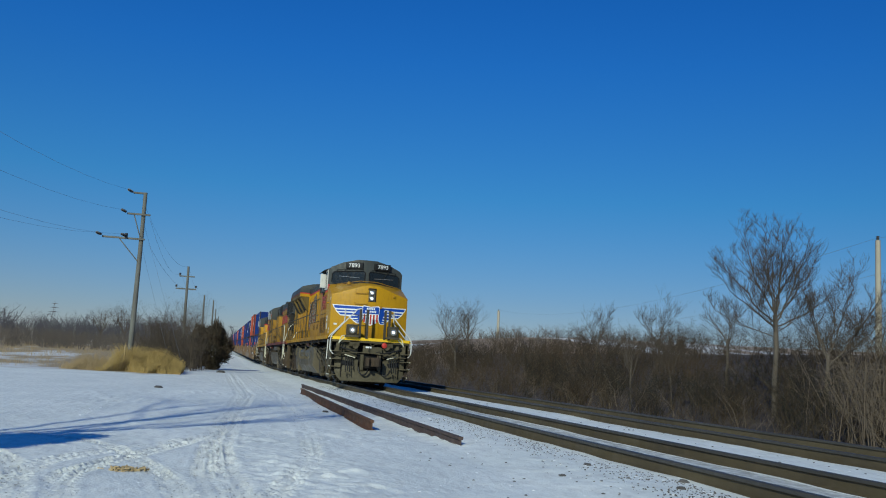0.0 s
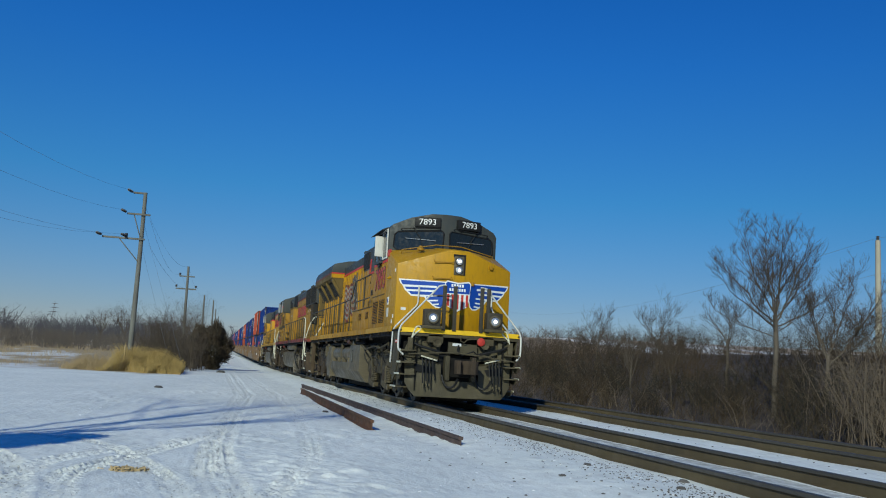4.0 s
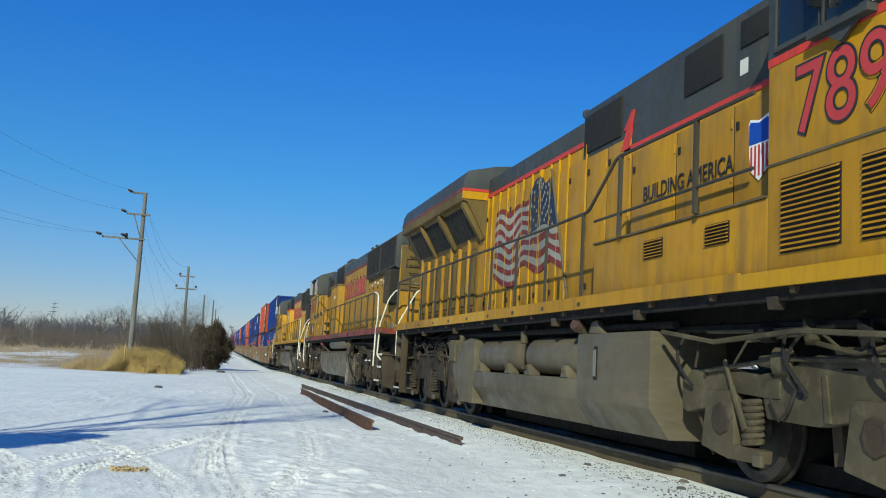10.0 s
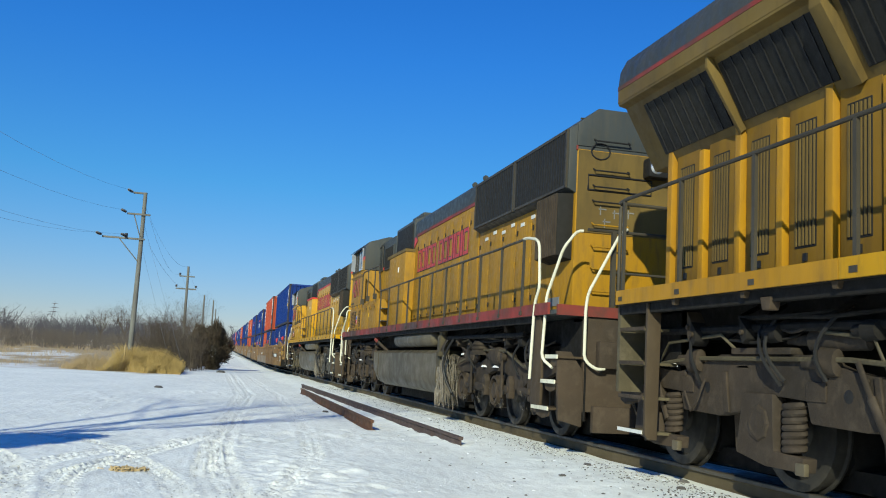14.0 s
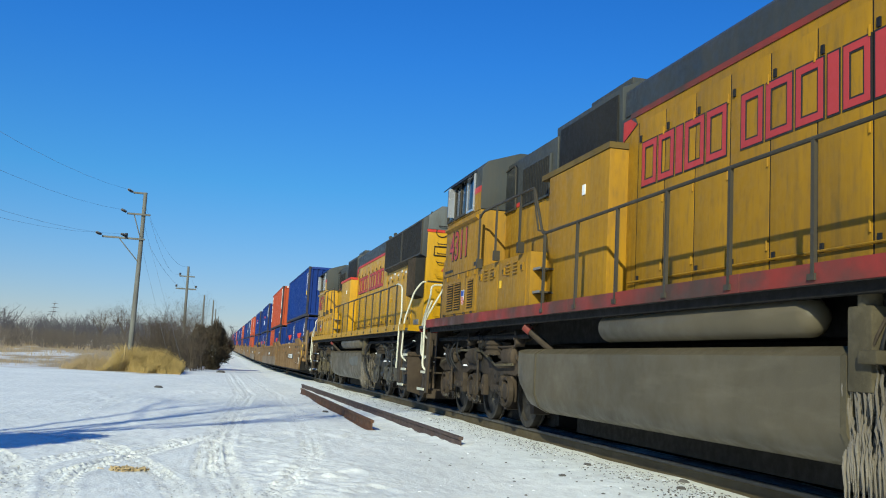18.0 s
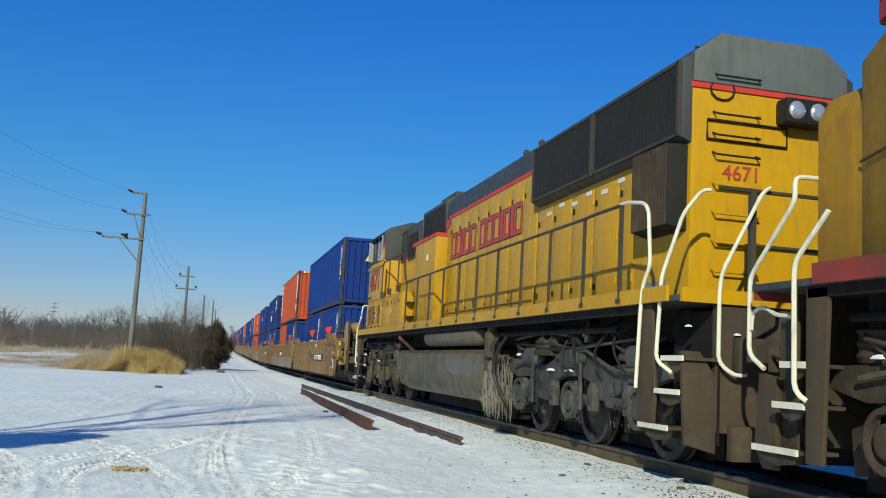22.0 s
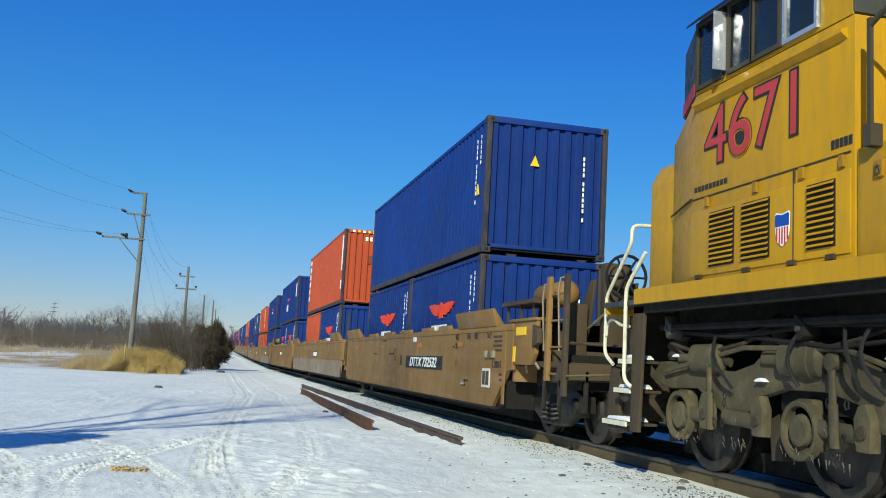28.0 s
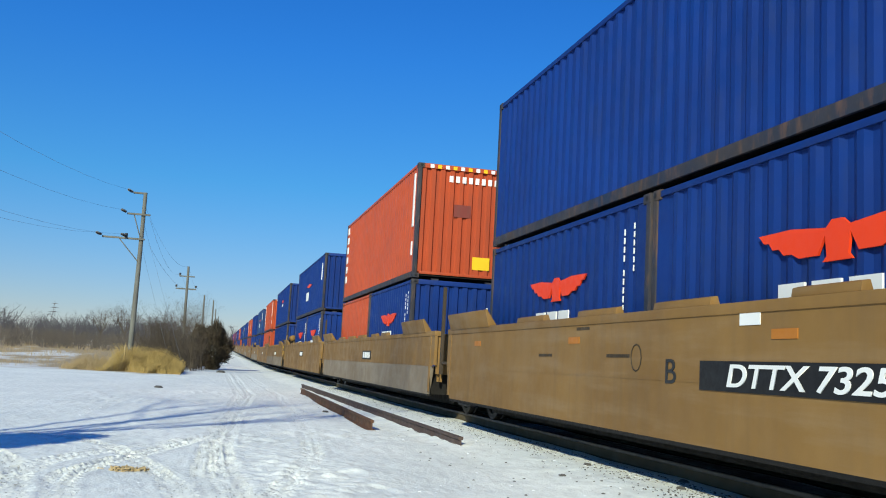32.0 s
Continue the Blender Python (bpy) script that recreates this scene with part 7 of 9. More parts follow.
    for q in range(7):
        part("hose", Geo().tube([(-1.26 - 0.16 * math.sin(k * 0.35), 6.52 + 0.07 * q + 0.03 * math.sin(k * 0.8 + q), 1.52 - 0.07 * k) for k in range(10)], 0.013, 6), UNDER_BROWN if q % 2 else BLACK, L)
    part("hose", Geo().tube([(-1.30 - 0.16 * math.sin(k * 0.31), 6.1 + 0.22 * math.sin(k * 0.31), 1.5 - 0.11 * k) for k in range(11)], 0.026, 7), BLACK, L, "black rubber hose")
    for y in (4.6, 16.3):
        part("motor_blower", Geo().lathe((-1.15, y, 1.15), [(0, 0.24), (0.05, 0.25), (0.08, 0.21), (0.11, 0.24), (0.15, 0.20), (0.18, 0.23), (0.24, 0.18)], "z", 14), UNDER_BROWN, L)
    clutter(L, 1.4, 6.3, int(start), (TRUCK_GREY if clean else UNDER_BROWN, SHADOW, SHADOW))
    clutter(L, 14.6, 19.9, int(start) + 1, (TRUCK_GREY if clean else UNDER_BROWN, SHADOW, SHADOW))
    narrowed(radial_truck, L, 3.72, 2.08, TRUCK_GREY if clean else UNDER_BROWN)
    narrowed(radial_truck, L, 17.68, 2.02, UNDER if clean else UNDER_BROWN)
    RIDES.append((L, start, 0.0))


hood_unit(33.85, "4311", YELLOW_DULL, RED_DIRTY, CREAM, True, False)
hood_unit(55.90, "4671", YELLOW_CLEAN, YELLOW_CLEAN, CREAM, True, True)


# ---- well cars and containers ----
def well_car(start, pos, pale, marked):
    """One well of an articulated stack car. pos 0 has the end platform, the others share a truck with the well ahead."""
    C = thing("well_car", ("dusty two-tone brown" if pale else "brown") + " steel well car carrying stacked containers", "rail car", "well cars of the train")
    s0 = 2.55 if pos == 0 else 1.15
    mat, low = (WELL, WELL_PALE) if pale else (WELL, WELL)
    for s in (-1, 1):
        o, i = 1.62 * s, 1.56 * s
        part("side_sheet", Geo().prism([(s0 + 0.15, 0.92), (18.95, 0.92), (18.95, 1.50), (s0 - 0.3, 1.50), (s0 - 0.3, 0.92)], i, o, "x"), mat, C)
        part("lower_side", Geo().prism([(s0 + (0.58 if pos == 0 else 0.15), 0.34), (18.65, 0.34), (18.95, 0.90), (s0 - 0.10, 0.90)], i, o, "x"), low, C, "lower side sheet")
        part("bottom_flange", Geo().box(min(o, o - s * 0.14), max(o, o - s * 0.14), s0 + (0.58 if pos == 0 else 0.15), 18.65, 0.30, 0.34), SHADOW, C)
        part("seam", Geo().box(min(o + s * 0.004, o), max(o + s * 0.004, o), s0 - 0.2, 18.9, 0.90, 0.92), mat, C)
        part("top_chord", Geo().box(min(o + s * 0.015, o - s * 0.16), max(o + s * 0.015, o - s * 0.16), s0 - 0.3, 18.95, 1.50, 1.60), WELL, C, bevel=0.012)
        for a, b in ((s0 + 0.45, s0 + 2.70), (16.3, 18.7)):
            part("raised_panel", Geo().prism([(i - s * 0.04, 1.58), (o + s * 0.03, 1.58), (o + s * 0.10, 1.84), (o + s * 0.07, 1.86), (i - s * 0.04, 1.62)], a, b), WELL, C, "raised guide panel on the side", bevel=0.008)
        for a, b in ((6.1, 6.9), (7.6, 8.4), (9.6, 10.7), (11.6, 12.7), (13.9, 15.0)):
            part("guide_hood", Geo().prism([(i - s * 0.05, 1.60), (o, 1.60), (o - s * 0.01, 1.67), (i - s * 0.02, 1.69)], a, b), WELL, C, "folded guide hood", bevel=0.008)
        for y in (s0 + 0.05, 18.75):
            part("corner_gusset", Geo().box(min(o, o + s * 0.012), max(o, o + s * 0.012), y - 0.06, y + 0.06, 0.40, 1.5), WELL, C)
    # slab added below the floor to keep the ground under the car dark
    part("under_well_blocker", Geo().box(-0.9, 0.9, s0 + 0.7, 18.3, 0.14, 0.34), SHADOW, C)
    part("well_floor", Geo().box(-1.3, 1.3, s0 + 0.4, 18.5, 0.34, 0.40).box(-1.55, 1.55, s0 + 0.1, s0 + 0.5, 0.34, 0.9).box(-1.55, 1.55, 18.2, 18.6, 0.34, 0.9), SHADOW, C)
    for y in (s0 - 0.25, 18.8):
        part("end_bulkhead", Geo().box(-1.55, 1.55, y, y + 0.1, 0.75, 1.55), WELL, C, bevel=0.01)
    if pos == 0:
        truck_y = 1.85
        part("end_deck", Geo().box(-1.5, 1.5, 0.55, 2.35, 0.98, 1.06).box(-0.35, 0.35, 0.2, 2.4, 0.72, 1.0).box(-1.55, 1.55, 0.42, 0.62, 0.82, 1.04), STEP_BROWN, C, bevel=0.01)
        for sx in (-1, 1):
            part("cover_plate", Geo().prism([(2.42, 1.62), (2.42, 1.0), (1.50, 1.0), (1.34, 1.16), (1.30, 1.62)], sx * 1.60, sx * 1.54, "x"), WELL, C, "flat brown cover plate at the car's end", bevel=0.01)
            part("cover_flange", Geo().box(min(sx * 1.63, sx * 1.40), max(sx * 1.63, sx * 1.40), 1.28, 2.42, 1.62, 1.66), WELL, C, bevel=0.008)
        part("bracket", Geo().prism([(1.36, 1.56), (1.16, 1.50), (1.14, 1.30), (1.36, 1.24)], -1.64, -1.56, "x"), STEP_BROWN, C, bevel=0.012)
        gt = part("walkway", Geo().box(-1.66, -1.20, 1.30, 2.75, 1.86, 1.885), STEP_BROWN, C, "brown grated walkway over the car's end")
        for q in range(14):
            part("grate_bar", Geo().box(-1.66, -1.20, 1.32 + 0.105 * q, 1.345 + 0.105 * q, 1.885, 1.92), STEP_BROWN, gt)
        for yy in (1.45, 2.0, 2.6):
            part("walkway_post", Geo().box(-1.60, -1.57, yy, yy + 0.05, 1.62, 1.87), STEP_BROWN, gt)
        part("yellow_label", Geo().box(-1.612, -1.598, 1.72, 2.14, 1.42, 1.54), SIGN_YELLOW, C, "bright yellow reflective label")
        part("yellow_label", Geo().box(-1.612, -1.60, 2.16, 2.27, 1.04, 1.26), SIGN_YELLOW, C)
        part("ladder_post", Geo().box(-1.56, -1.50, 0.96, 1.07, 0.80, 2.20), WELL, C, "upright brown ladder post", bevel=0.01)
        part("ladder_post", Geo().box(-1.56, -1.50, 0.34, 0.44, 0.62, 2.19), UNDER_BROWN, C, "upright brown ladder post", bevel=0.01)
        for z in (0.9, 1.25, 1.6, 1.95):
            part("rung", Geo().cyl((-1.53, 0.35, z), (-1.53, 0.92, z), 0.014, 6), WELL, C)
        part("grab_rail", Geo().tube([(-1.52, 1.20, 1.2), (-1.56, 1.20, 1.9), (-1.56, 1.14, 2.1), (-1.5, 1.05, 2.12)], 0.014, 5).tube([(-1.52, 0.62, 1.2), (-1.56, 0.62, 1.95), (-1.56, 0.56, 2.15), (-1.5, 0.48, 2.17)], 0.014, 5), WELL_PALE, C)
        part("brake_reservoir", Geo().lathe((-1.15, 0, 2.02), [(1.20, 0.03), (1.23, 0.12), (1.32, 0.185), (2.22, 0.185), (2.31, 0.12), (2.34, 0.03)], "y", 20), WELL, C, "brown brake air reservoir")
        part("reservoir_stand", Geo().box(-1.3, -1.0, 2.0, 2.1, 1.06, 1.9).box(-1.3, -1.0, 0.95, 1.05, 1.06, 1.86).box(-1.3, 1.3, 2.3, 2.4, 1.1, 1.66), STEP_BROWN, C, bevel=0.01)
        wheel_pts = [(-0.6 + 0.29 * math.cos(a * math.pi / 10), 0.63, 2.24 + 0.29 * math.sin(a * math.pi / 10)) for a in range(21)]
        hw = part("brake_wheel", Geo().tube(wheel_pts, 0.022, 6), BLACK, C, "black hand brake wheel")
        for a in range(6):
            part("spoke", Geo().tube([(-0.6, 0.66, 2.24), (-0.6 + 0.29 * math.cos(a * math.pi / 3), 0.63, 2.24 + 0.29 * math.sin(a * math.pi / 3))], 0.016, 5), BLACK, hw)
        part("brake_housing", Geo().lathe((-0.6, 0, 2.24), [(0.68, 0.05), (0.70, 0.16), (0.80, 0.18), (0.86, 0.10)], "y", 14).box(-0.80, -0.42, 0.84, 1.0, 1.30, 2.44), STEP_BROWN, C, bevel=0.02)
        for x in (-0.92, -0.30):
            part("brace", Geo().prism([(0.90, 2.2), (1.05, 2.2), (1.65, 1.40), (1.65, 1.10), (1.25, 1.10), (1.0, 1.75)], x - 0.02, x + 0.02, "x"), STEP_BROWN, C, bevel=0.01)
        part("platform_grate", Geo().box(-1.3, 1.3, 1.9, 2.4, 1.60, 1.63), SHADOW, C)
        part("valve_gear", Geo().box(-1.4, -1.0, 0.7, 1.3, 0.78, 0.98).cyl((-1.35, 0.5, 0.9), (-1.35, 1.5, 0.92), 0.04, 8).tube([(-1.3, 0.4, 1.3), (0.9, 0.4, 1.3)], 0.02, 5), UNDER_BROWN, C, bevel=0.01)
        part("pipe", Geo().tube([(-1.48, 1.95, 0.9), (-1.56, 1.8, 1.05), (-1.56, 1.55, 1.12), (-1.5, 1.4, 0.95)], 0.02, 6), WELL_PALE, C)
        part("end_frame", Geo().box(-1.2, 1.2, 0.6, 2.3, 0.70, 0.97), SHADOW, C)
        for q in range(5):
            part("deck_beam", Geo().box(-1.45, 1.45, 0.62 + 0.36 * q, 0.70 + 0.36 * q, 1.06, 1.16 + 0.06 * (q % 2)), STEP_BROWN if q % 2 else SHADOW, C, bevel=0.008)
        part("rod", Geo().tube([(-1.48, 0.4, 1.30), (-0.9, 0.55, 1.32), (0.6, 0.55, 1.30)], 0.022, 6), UNDER_BROWN, C)
        part("rod", Geo().tube([(-1.45, 0.5, 1.62), (-1.2, 1.2, 1.60), (-0.7, 1.9, 1.58)], 0.022, 6), STEP_BROWN, C)
        part("chain_guide", Geo().tube([(-0.6, 0.9, 1.9), (-0.95, 0.85, 1.6), (-1.1, 1.3, 1.3), (-0.8, 1.8, 1.2)], 0.018, 5), UNDER, C)
        part("valve_body", Geo().box(-1.25, -0.85, 1.45, 1.95, 1.18, 1.50).lathe((-1.05, 1.40, 1.34), [(-0.12, 0.04), (-0.10, 0.11), (0.1, 0.12)], "y", 12), STEP_BROWN, C, bevel=0.02)
        for x, y in ((-1.44, 0.75), (-1.44, 1.32), (-1.2, 0.45)):
            part("hanger", Geo().box(x - 0.025, x + 0.025, y - 0.03, y + 0.03, 0.42, 0.95), TRUCK_DARK, C, bevel=0.006)
        part("uncoupling_rod", Geo().tube([(-1.54, 0.30, 0.88), (-1.0, 0.26, 0.92), (-0.3, 0.16, 0.96)], 0.016, 5), UNDER, C)
        coupler(C, 0.3, -1)
    else:
        truck_y = 0.30
        part("articulation", Geo().box(-0.4, 0.4, -0.6, 1.0, 0.6, 0.95).box(-1.2, 1.2, 0.0, 0.5, 0.72, 0.9), UNDER_BROWN, C, bevel=0.02)
        part("end_post", Geo().box(-1.56, -1.50, 0.55, 0.63, 0.75, 2.45).box(-1.54, -1.50, 0.2, 0.6, 0.95, 1.0), UNDER_BROWN, C, bevel=0.008)
        part("end_ladder", Geo().box(-1.5, -1.46, 0.75, 0.80, 0.6, 1.6).box(-1.5, -1.46, 1.0, 1.05, 0.6, 1.6), WELL, C)
    # four-wheel truck with bolster springs
    for s in (-1, 1):
        tf = part("truck_side", Geo().prism([(truck_y + a, b) for a, b in ((-1.15, 0.40), (-1.12, 0.62), (-0.5, 0.82), (0.5, 0.82), (1.12, 0.62), (1.15, 0.40), (0.85, 0.40), (0.55, 0.26), (0.35, 0.18), (-0.35, 0.18), (-0.55, 0.26), (-0.85, 0.40))], 0.93 * s, 1.12 * s, "x"), TRUCK_DARK, C, bevel=0.02)
        if s < 0:
            sp = Geo()
            for d in (-0.2, 0.0, 0.2):
                coil(sp, -1.12, truck_y + d, 0.24, 0.50, 0.075, 4)
            part("bolster_spring", sp, TRUCK_GREY, tf)
            # near-black sheet paints the shade inside the spring opening
            part("spring_pocket_shade", Geo().box(-1.125, -1.118, truck_y - 0.36, truck_y + 0.36, 0.22, 0.62), SHADOW, tf)
        for d in (-0.89, 0.89):
            part("bearing", Geo().lathe((0, truck_y + d, 0.46), [(0.95 * s, 0.13), (1.16 * s, 0.13), (1.19 * s, 0.08)], "x", 14), TRUCK_DARK, tf)
    part("bolster", Geo().box(-1.0, 1.0, truck_y - 0.2, truck_y + 0.2, 0.5, 0.78), UNDER_BROWN, C)
    for d in (-0.89, 0.89):
        wheelset(C, truck_y + d, "wheelset", 0.46) if start < 130 else None
    if marked:
        mk = part("number_panel", Geo().box(-1.63, -1.618, 6.42, 9.74, 0.84, 1.10), BLACK, C, "black panel with the car number in white")
        lettering("car_number", "DTTX 732532", 0.27, (-1.634, 8.08, 0.965), LETTER, mk, NEAR_SIDE, 1.52, "white italic car number", slant=0.2, weight=0.004)
        lettering("end_letter", "B", 0.34, (-1.625, 10.3, 0.98), DARK_LETTER, C, NEAR_SIDE, 1.3)
        for y, w in ((3.46, "53"), (4.2, "48"), (4.66, "45"), (5.42, "40")):
            lettering("length_mark", w, 0.17, (-1.625, y, 1.45), DARK_LETTER, C, NEAR_SIDE, 1.0)
            part("mark_line", Geo().box(-1.626, -1.618, y - 0.135, y - 0.115, 1.38, 1.53), DARK_LETTER, C)
        lettering("length_mark", "20", 0.15, (-1.625, 5.42, 1.28), DARK_LETTER, C, NEAR_SIDE, 1.0)
        part("mark_line", Geo().box(-1.626, -1.618, 5.34, 5.50, 1.355, 1.365), DARK_LETTER, C)
        lettering("load_mark", "L 200-5", 0.15, (-1.625, 2.98, 0.985), DARK_LETTER, C, NEAR_SIDE, 1.0)
        part("roundel", Geo().tube([(-1.622, 5.38 + 0.06 * math.cos(q * 0.5236), 0.99 + 0.06 * math.sin(q * 0.5236)) for q in range(13)], 0.005, 4), DARK_LETTER, C)
        part("small_label", Geo().box(-1.626, -1.618, 4.82, 5.02, 0.62, 0.69), LETTER, C, "small red and white label")
        part("label_stripe", Geo().box(-1.628, -1.62, 4.82, 5.02, 0.64, 0.655), RED, C)
        part("latch_bar", Geo().box(-1.66, -1.62, 3.22, 3.38, 1.09, 1.18), TANK, C, bevel=0.01)
        for yy in (3.06, 3.46):
            part("latch_block", Geo().box(-1.67, -1.62, yy, yy + 0.10, 1.09, 1.20), WELL_PALE, C, bevel=0.01)
        part("warning_sign", Geo().box(-1.632, -1.618, 3.30, 3.72, 0.62, 0.92), WHITE, C, "white-edged instruction plate")
        part("sign_face", Geo().box(-1.636, -1.63, 3.34, 3.50, 0.66, 0.88).box(-1.636, -1.63, 3.53, 3.68, 0.66, 0.88), UNDER, C)
        for y, z, n in ((2.75, 1.40, 9), (2.75, 1.33, 8), (2.75, 1.26, 9), (2.75, 1.19, 7), (2.55, 0.82, 6), (2.55, 0.74, 5), (4.55, 0.68, 5), (4.75, 0.66, 6), (4.7, 0.60, 6), (11.2, 1.12, 12), (12.3, 1.44, 8), (5.55, 1.26, 3), (13.5, 1.12, 10)):
            bars(C, y, y + 0.05 * n, z, z + 0.035, -1.62, UNDER_BROWN, n, name="small_writing")
        for y in (5.0, 8.3, 12.6, 16.8):
            part("reflector", Geo().box(-1.628, -1.618, y, y + 0.34, 1.28, 1.36), SIGN_ORANGE, C, "orange reflector strip")
        part("stencil_ring", Geo().tube([(-1.622, 11.05 + 0.12 * math.cos(a * 0.5236), 1.12 + 0.14 * math.sin(a * 0.5236)) for a in range(13)], 0.008, 4), UNDER_BROWN, C)
        part("notice", Geo().box(-1.628, -1.618, 8.8, 9.1, 1.40, 1.52), LETTER, C)
    else:
        mk = part("number_panel", Geo().box(-1.63, -1.618, 8.2, 9.6, 0.98, 1.22), BLACK, C, "black panel with white marks")
        bars(C, 8.3, 9.5, 1.02, 1.18, -1.632, LETTER, 4, name="letter_bar", gap=0.3)
    RIDES.append((C, start, 0.0))


def container(start, length, height, z, paint, words, emblem=None, rails=None, detail=True, group="stacked containers"):
    """A ribbed steel box: frame, corner castings, corrugated sheets and marks."""
    K = thing("container", words, "shipping container", group)
    w, h, l = 1.219, height, length
    ridge = 0.278
    n = int((l - 0.5) / ridge)
    pts = [(0.095, 0)]
    for i in range(n):
        a = 0.25 + i * (l - 0.5) / n
        d = (l - 0.5) / n
        pts += [(a, 0), (a + d * 0.26, 0), (a + d * 0.5, 1), (a + d * 0.76, 1)]
    pts.append((l - 0.11, 0))
    for s in ((-1, 1) if detail else (-1,)):
        g = Geo()
        for y, dd in pts:
            x = s * (w - 0.012 - 0.030 * dd)
            g.v += [(x, y, 0.15), (x, y, h - 0.07)]
        g.f = [(2 * i, 2 * i + 2, 2 * i + 3, 2 * i + 1) for i in range(len(pts) - 1)]
        part("side_wall", g, paint, K, "corrugated side wall", smooth=0)
    for y, dr in ((0.03, 1), (l - 0.03, -1)):
        g = Geo()
        m = 9
        ex = []
        for i in range(m):
            a = -w + 0.12 + i * (2 * w - 0.24) / m
            d = (2 * w - 0.24) / m
            ex += [(a, 0), (a + d * 0.40, 0), (a + d * 0.54, 1), (a + d * 0.84, 1)]
        ex.append((w - 0.12, 0))
        for x, dd in ex:
            g.v += [(x, y + dr * 0.045 * dd, 0.15), (x, y + dr * 0.045 * dd, h - 0.10)]
        g.f = [(2 * i, 2 * i + 2, 2 * i + 3, 2 * i + 1) for i in range(len(ex) - 1)]
        part("end_wall", g, paint, K, "corrugated end wall", smooth=0)
    part("roof", Geo().box(-w + 0.02, w - 0.02, 0.05, l - 0.05, h - 0.05, h - 0.025), paint, K)
    part("floor", Geo().box(-w + 0.05, w - 0.05, 0.05, l - 0.05, 0.06, 0.12), SHADOW, K)
    for s in (-1, 1):
        part("bottom_rail", Geo().box(s * w - 0.04 if s > 0 else -w, s * w if s > 0 else -w + 0.04, 0.16, l - 0.16, 0.02, 0.16), CORNER, K, bevel=0.006)
        part("top_rail", Geo().box(s * w - 0.05 if s > 0 else -w, s * w if s > 0 else -w + 0.05, 0.16, l - 0.16, h - 0.09, h - 0.02), paint, K, bevel=0.006)
    for y in (0.0, l - 0.08):
        part("end_sill", Geo().box(-w + 0.16, w - 0.16, y + 0.01, y + 0.08, 0.10, 0.17), paint, K, bevel=0.006)
        part("end_header", Geo().box(-w + 0.16, w - 0.16, y, y + 0.08, h - 0.12, h), paint, K, bevel=0.006)
        if y == 0.0:
            for xx in (-0.75, 0.65):
                part("fork_bracket", Geo().prism([(xx, 0.0), (xx + 0.22, 0.0), (xx + 0.16, -0.07), (xx + 0.06, -0.07)], 0.01, 0.06), CORNER, K)
    for s in (-1, 1):
        for y in (0, l - 0.13):
            part("corner_post", Geo().box(s * w - 0.10 if s > 0 else -w, s * w if s > 0 else -w + 0.10, y if y == 0 else y + 0.03, y + 0.10 if y == 0 else y + 0.13, 0.11, h - 0.11), CORNER if detail else paint, K, bevel=0.008)
            for zz in (0.0, h - 0.118):
                cc = part("corner_casting", Geo().box(s * w - 0.165 if s > 0 else -w - 0.004, s * w + 0.004 if s > 0 else -w + 0.165, y - (0.004 if y == 0 else 0.045), y + (0.178 if y == 0 else 0.134), zz, zz + 0.118), CORNER, K, bevel=0.010)
                if detail and s < 0:
                    yy = y + 0.085
                    # black discs stand in for the shaded openings of the casting
                    part("slot", Geo().lathe((-w - 0.0055, yy, zz + 0.06), [(0.0, 0.034), (-0.001, 0.030)], "x", 10), BLACK, cc)
                if detail and y == 0:
                    part("slot", Geo().lathe((s * (w - 0.085), -0.0055, zz + 0.06), [(0.0, 0.034), (-0.001, 0.030)], "y", 10), BLACK, cc)
    x = -w - 0.004
    if emblem == "bird" or emblem == "bird_small":
        k = 1.0 if l < 7 else 0.6
        cy, cz = l * 0.474, h * 0.655
        part("emblem_wing", Geo().prism([(cy + 0.12 * k, cz + 0.076 * k), (cy + 0.6 * k, cz + 0.122 * k), (cy + 1.08 * k, cz + 0.114 * k), (cy + 1.0 * k, cz + 0.038 * k), (cy + 0.93 * k, cz + 0.038 * k), (cy + 0.87 * k, cz - 0.0304 * k), (cy + 0.78 * k, cz - 0.0304 * k), (cy + 0.71 * k, cz - 0.0912 * k), (cy + 0.6 * k, cz - 0.0912 * k), (cy + 0.5 * k, cz - 0.137 * k), (cy + 0.25 * k, cz - 0.137 * k)], x - 0.004, x + 0.02, "x").prism([(cy - 0.12 * k, cz + 0.076 * k), (cy - 0.6 * k, cz + 0.122 * k), (cy - 1.08 * k, cz + 0.114 * k), (cy - 1.0 * k, cz + 0.038 * k), (cy - 0.93 * k, cz + 0.038 * k), (cy - 0.87 * k, cz - 0.0304 * k), (cy - 0.78 * k, cz - 0.0304 * k), (cy - 0.71 * k, cz - 0.0912 * k), (cy - 0.6 * k, cz - 0.0912 * k), (cy - 0.5 * k, cz - 0.137 * k), (cy - 0.25 * k, cz - 0.137 * k)], x - 0.004, x + 0.02, "x"), EMBLEM_RED, K, "plain red winged shape", smooth=0)
        part("emblem_body", Geo().prism([(cy + 0.16 * k, cz + 0.0608 * k), (cy + 0.07 * k, cz + 0.137 * k), (cy - 0.06 * k, cz + 0.137 * k), (cy - 0.16 * k, cz + 0.0608 * k), (cy - 0.13 * k, cz - 0.152 * k), (cy - 0.18 * k, cz - 0.198 * k), (cy + 0.18 * k, cz - 0.198 * k), (cy + 0.13 * k, cz - 0.152 * k)], x - 0.005, x + 0.02, "x"), EMBLEM_RED, K, smooth=0)
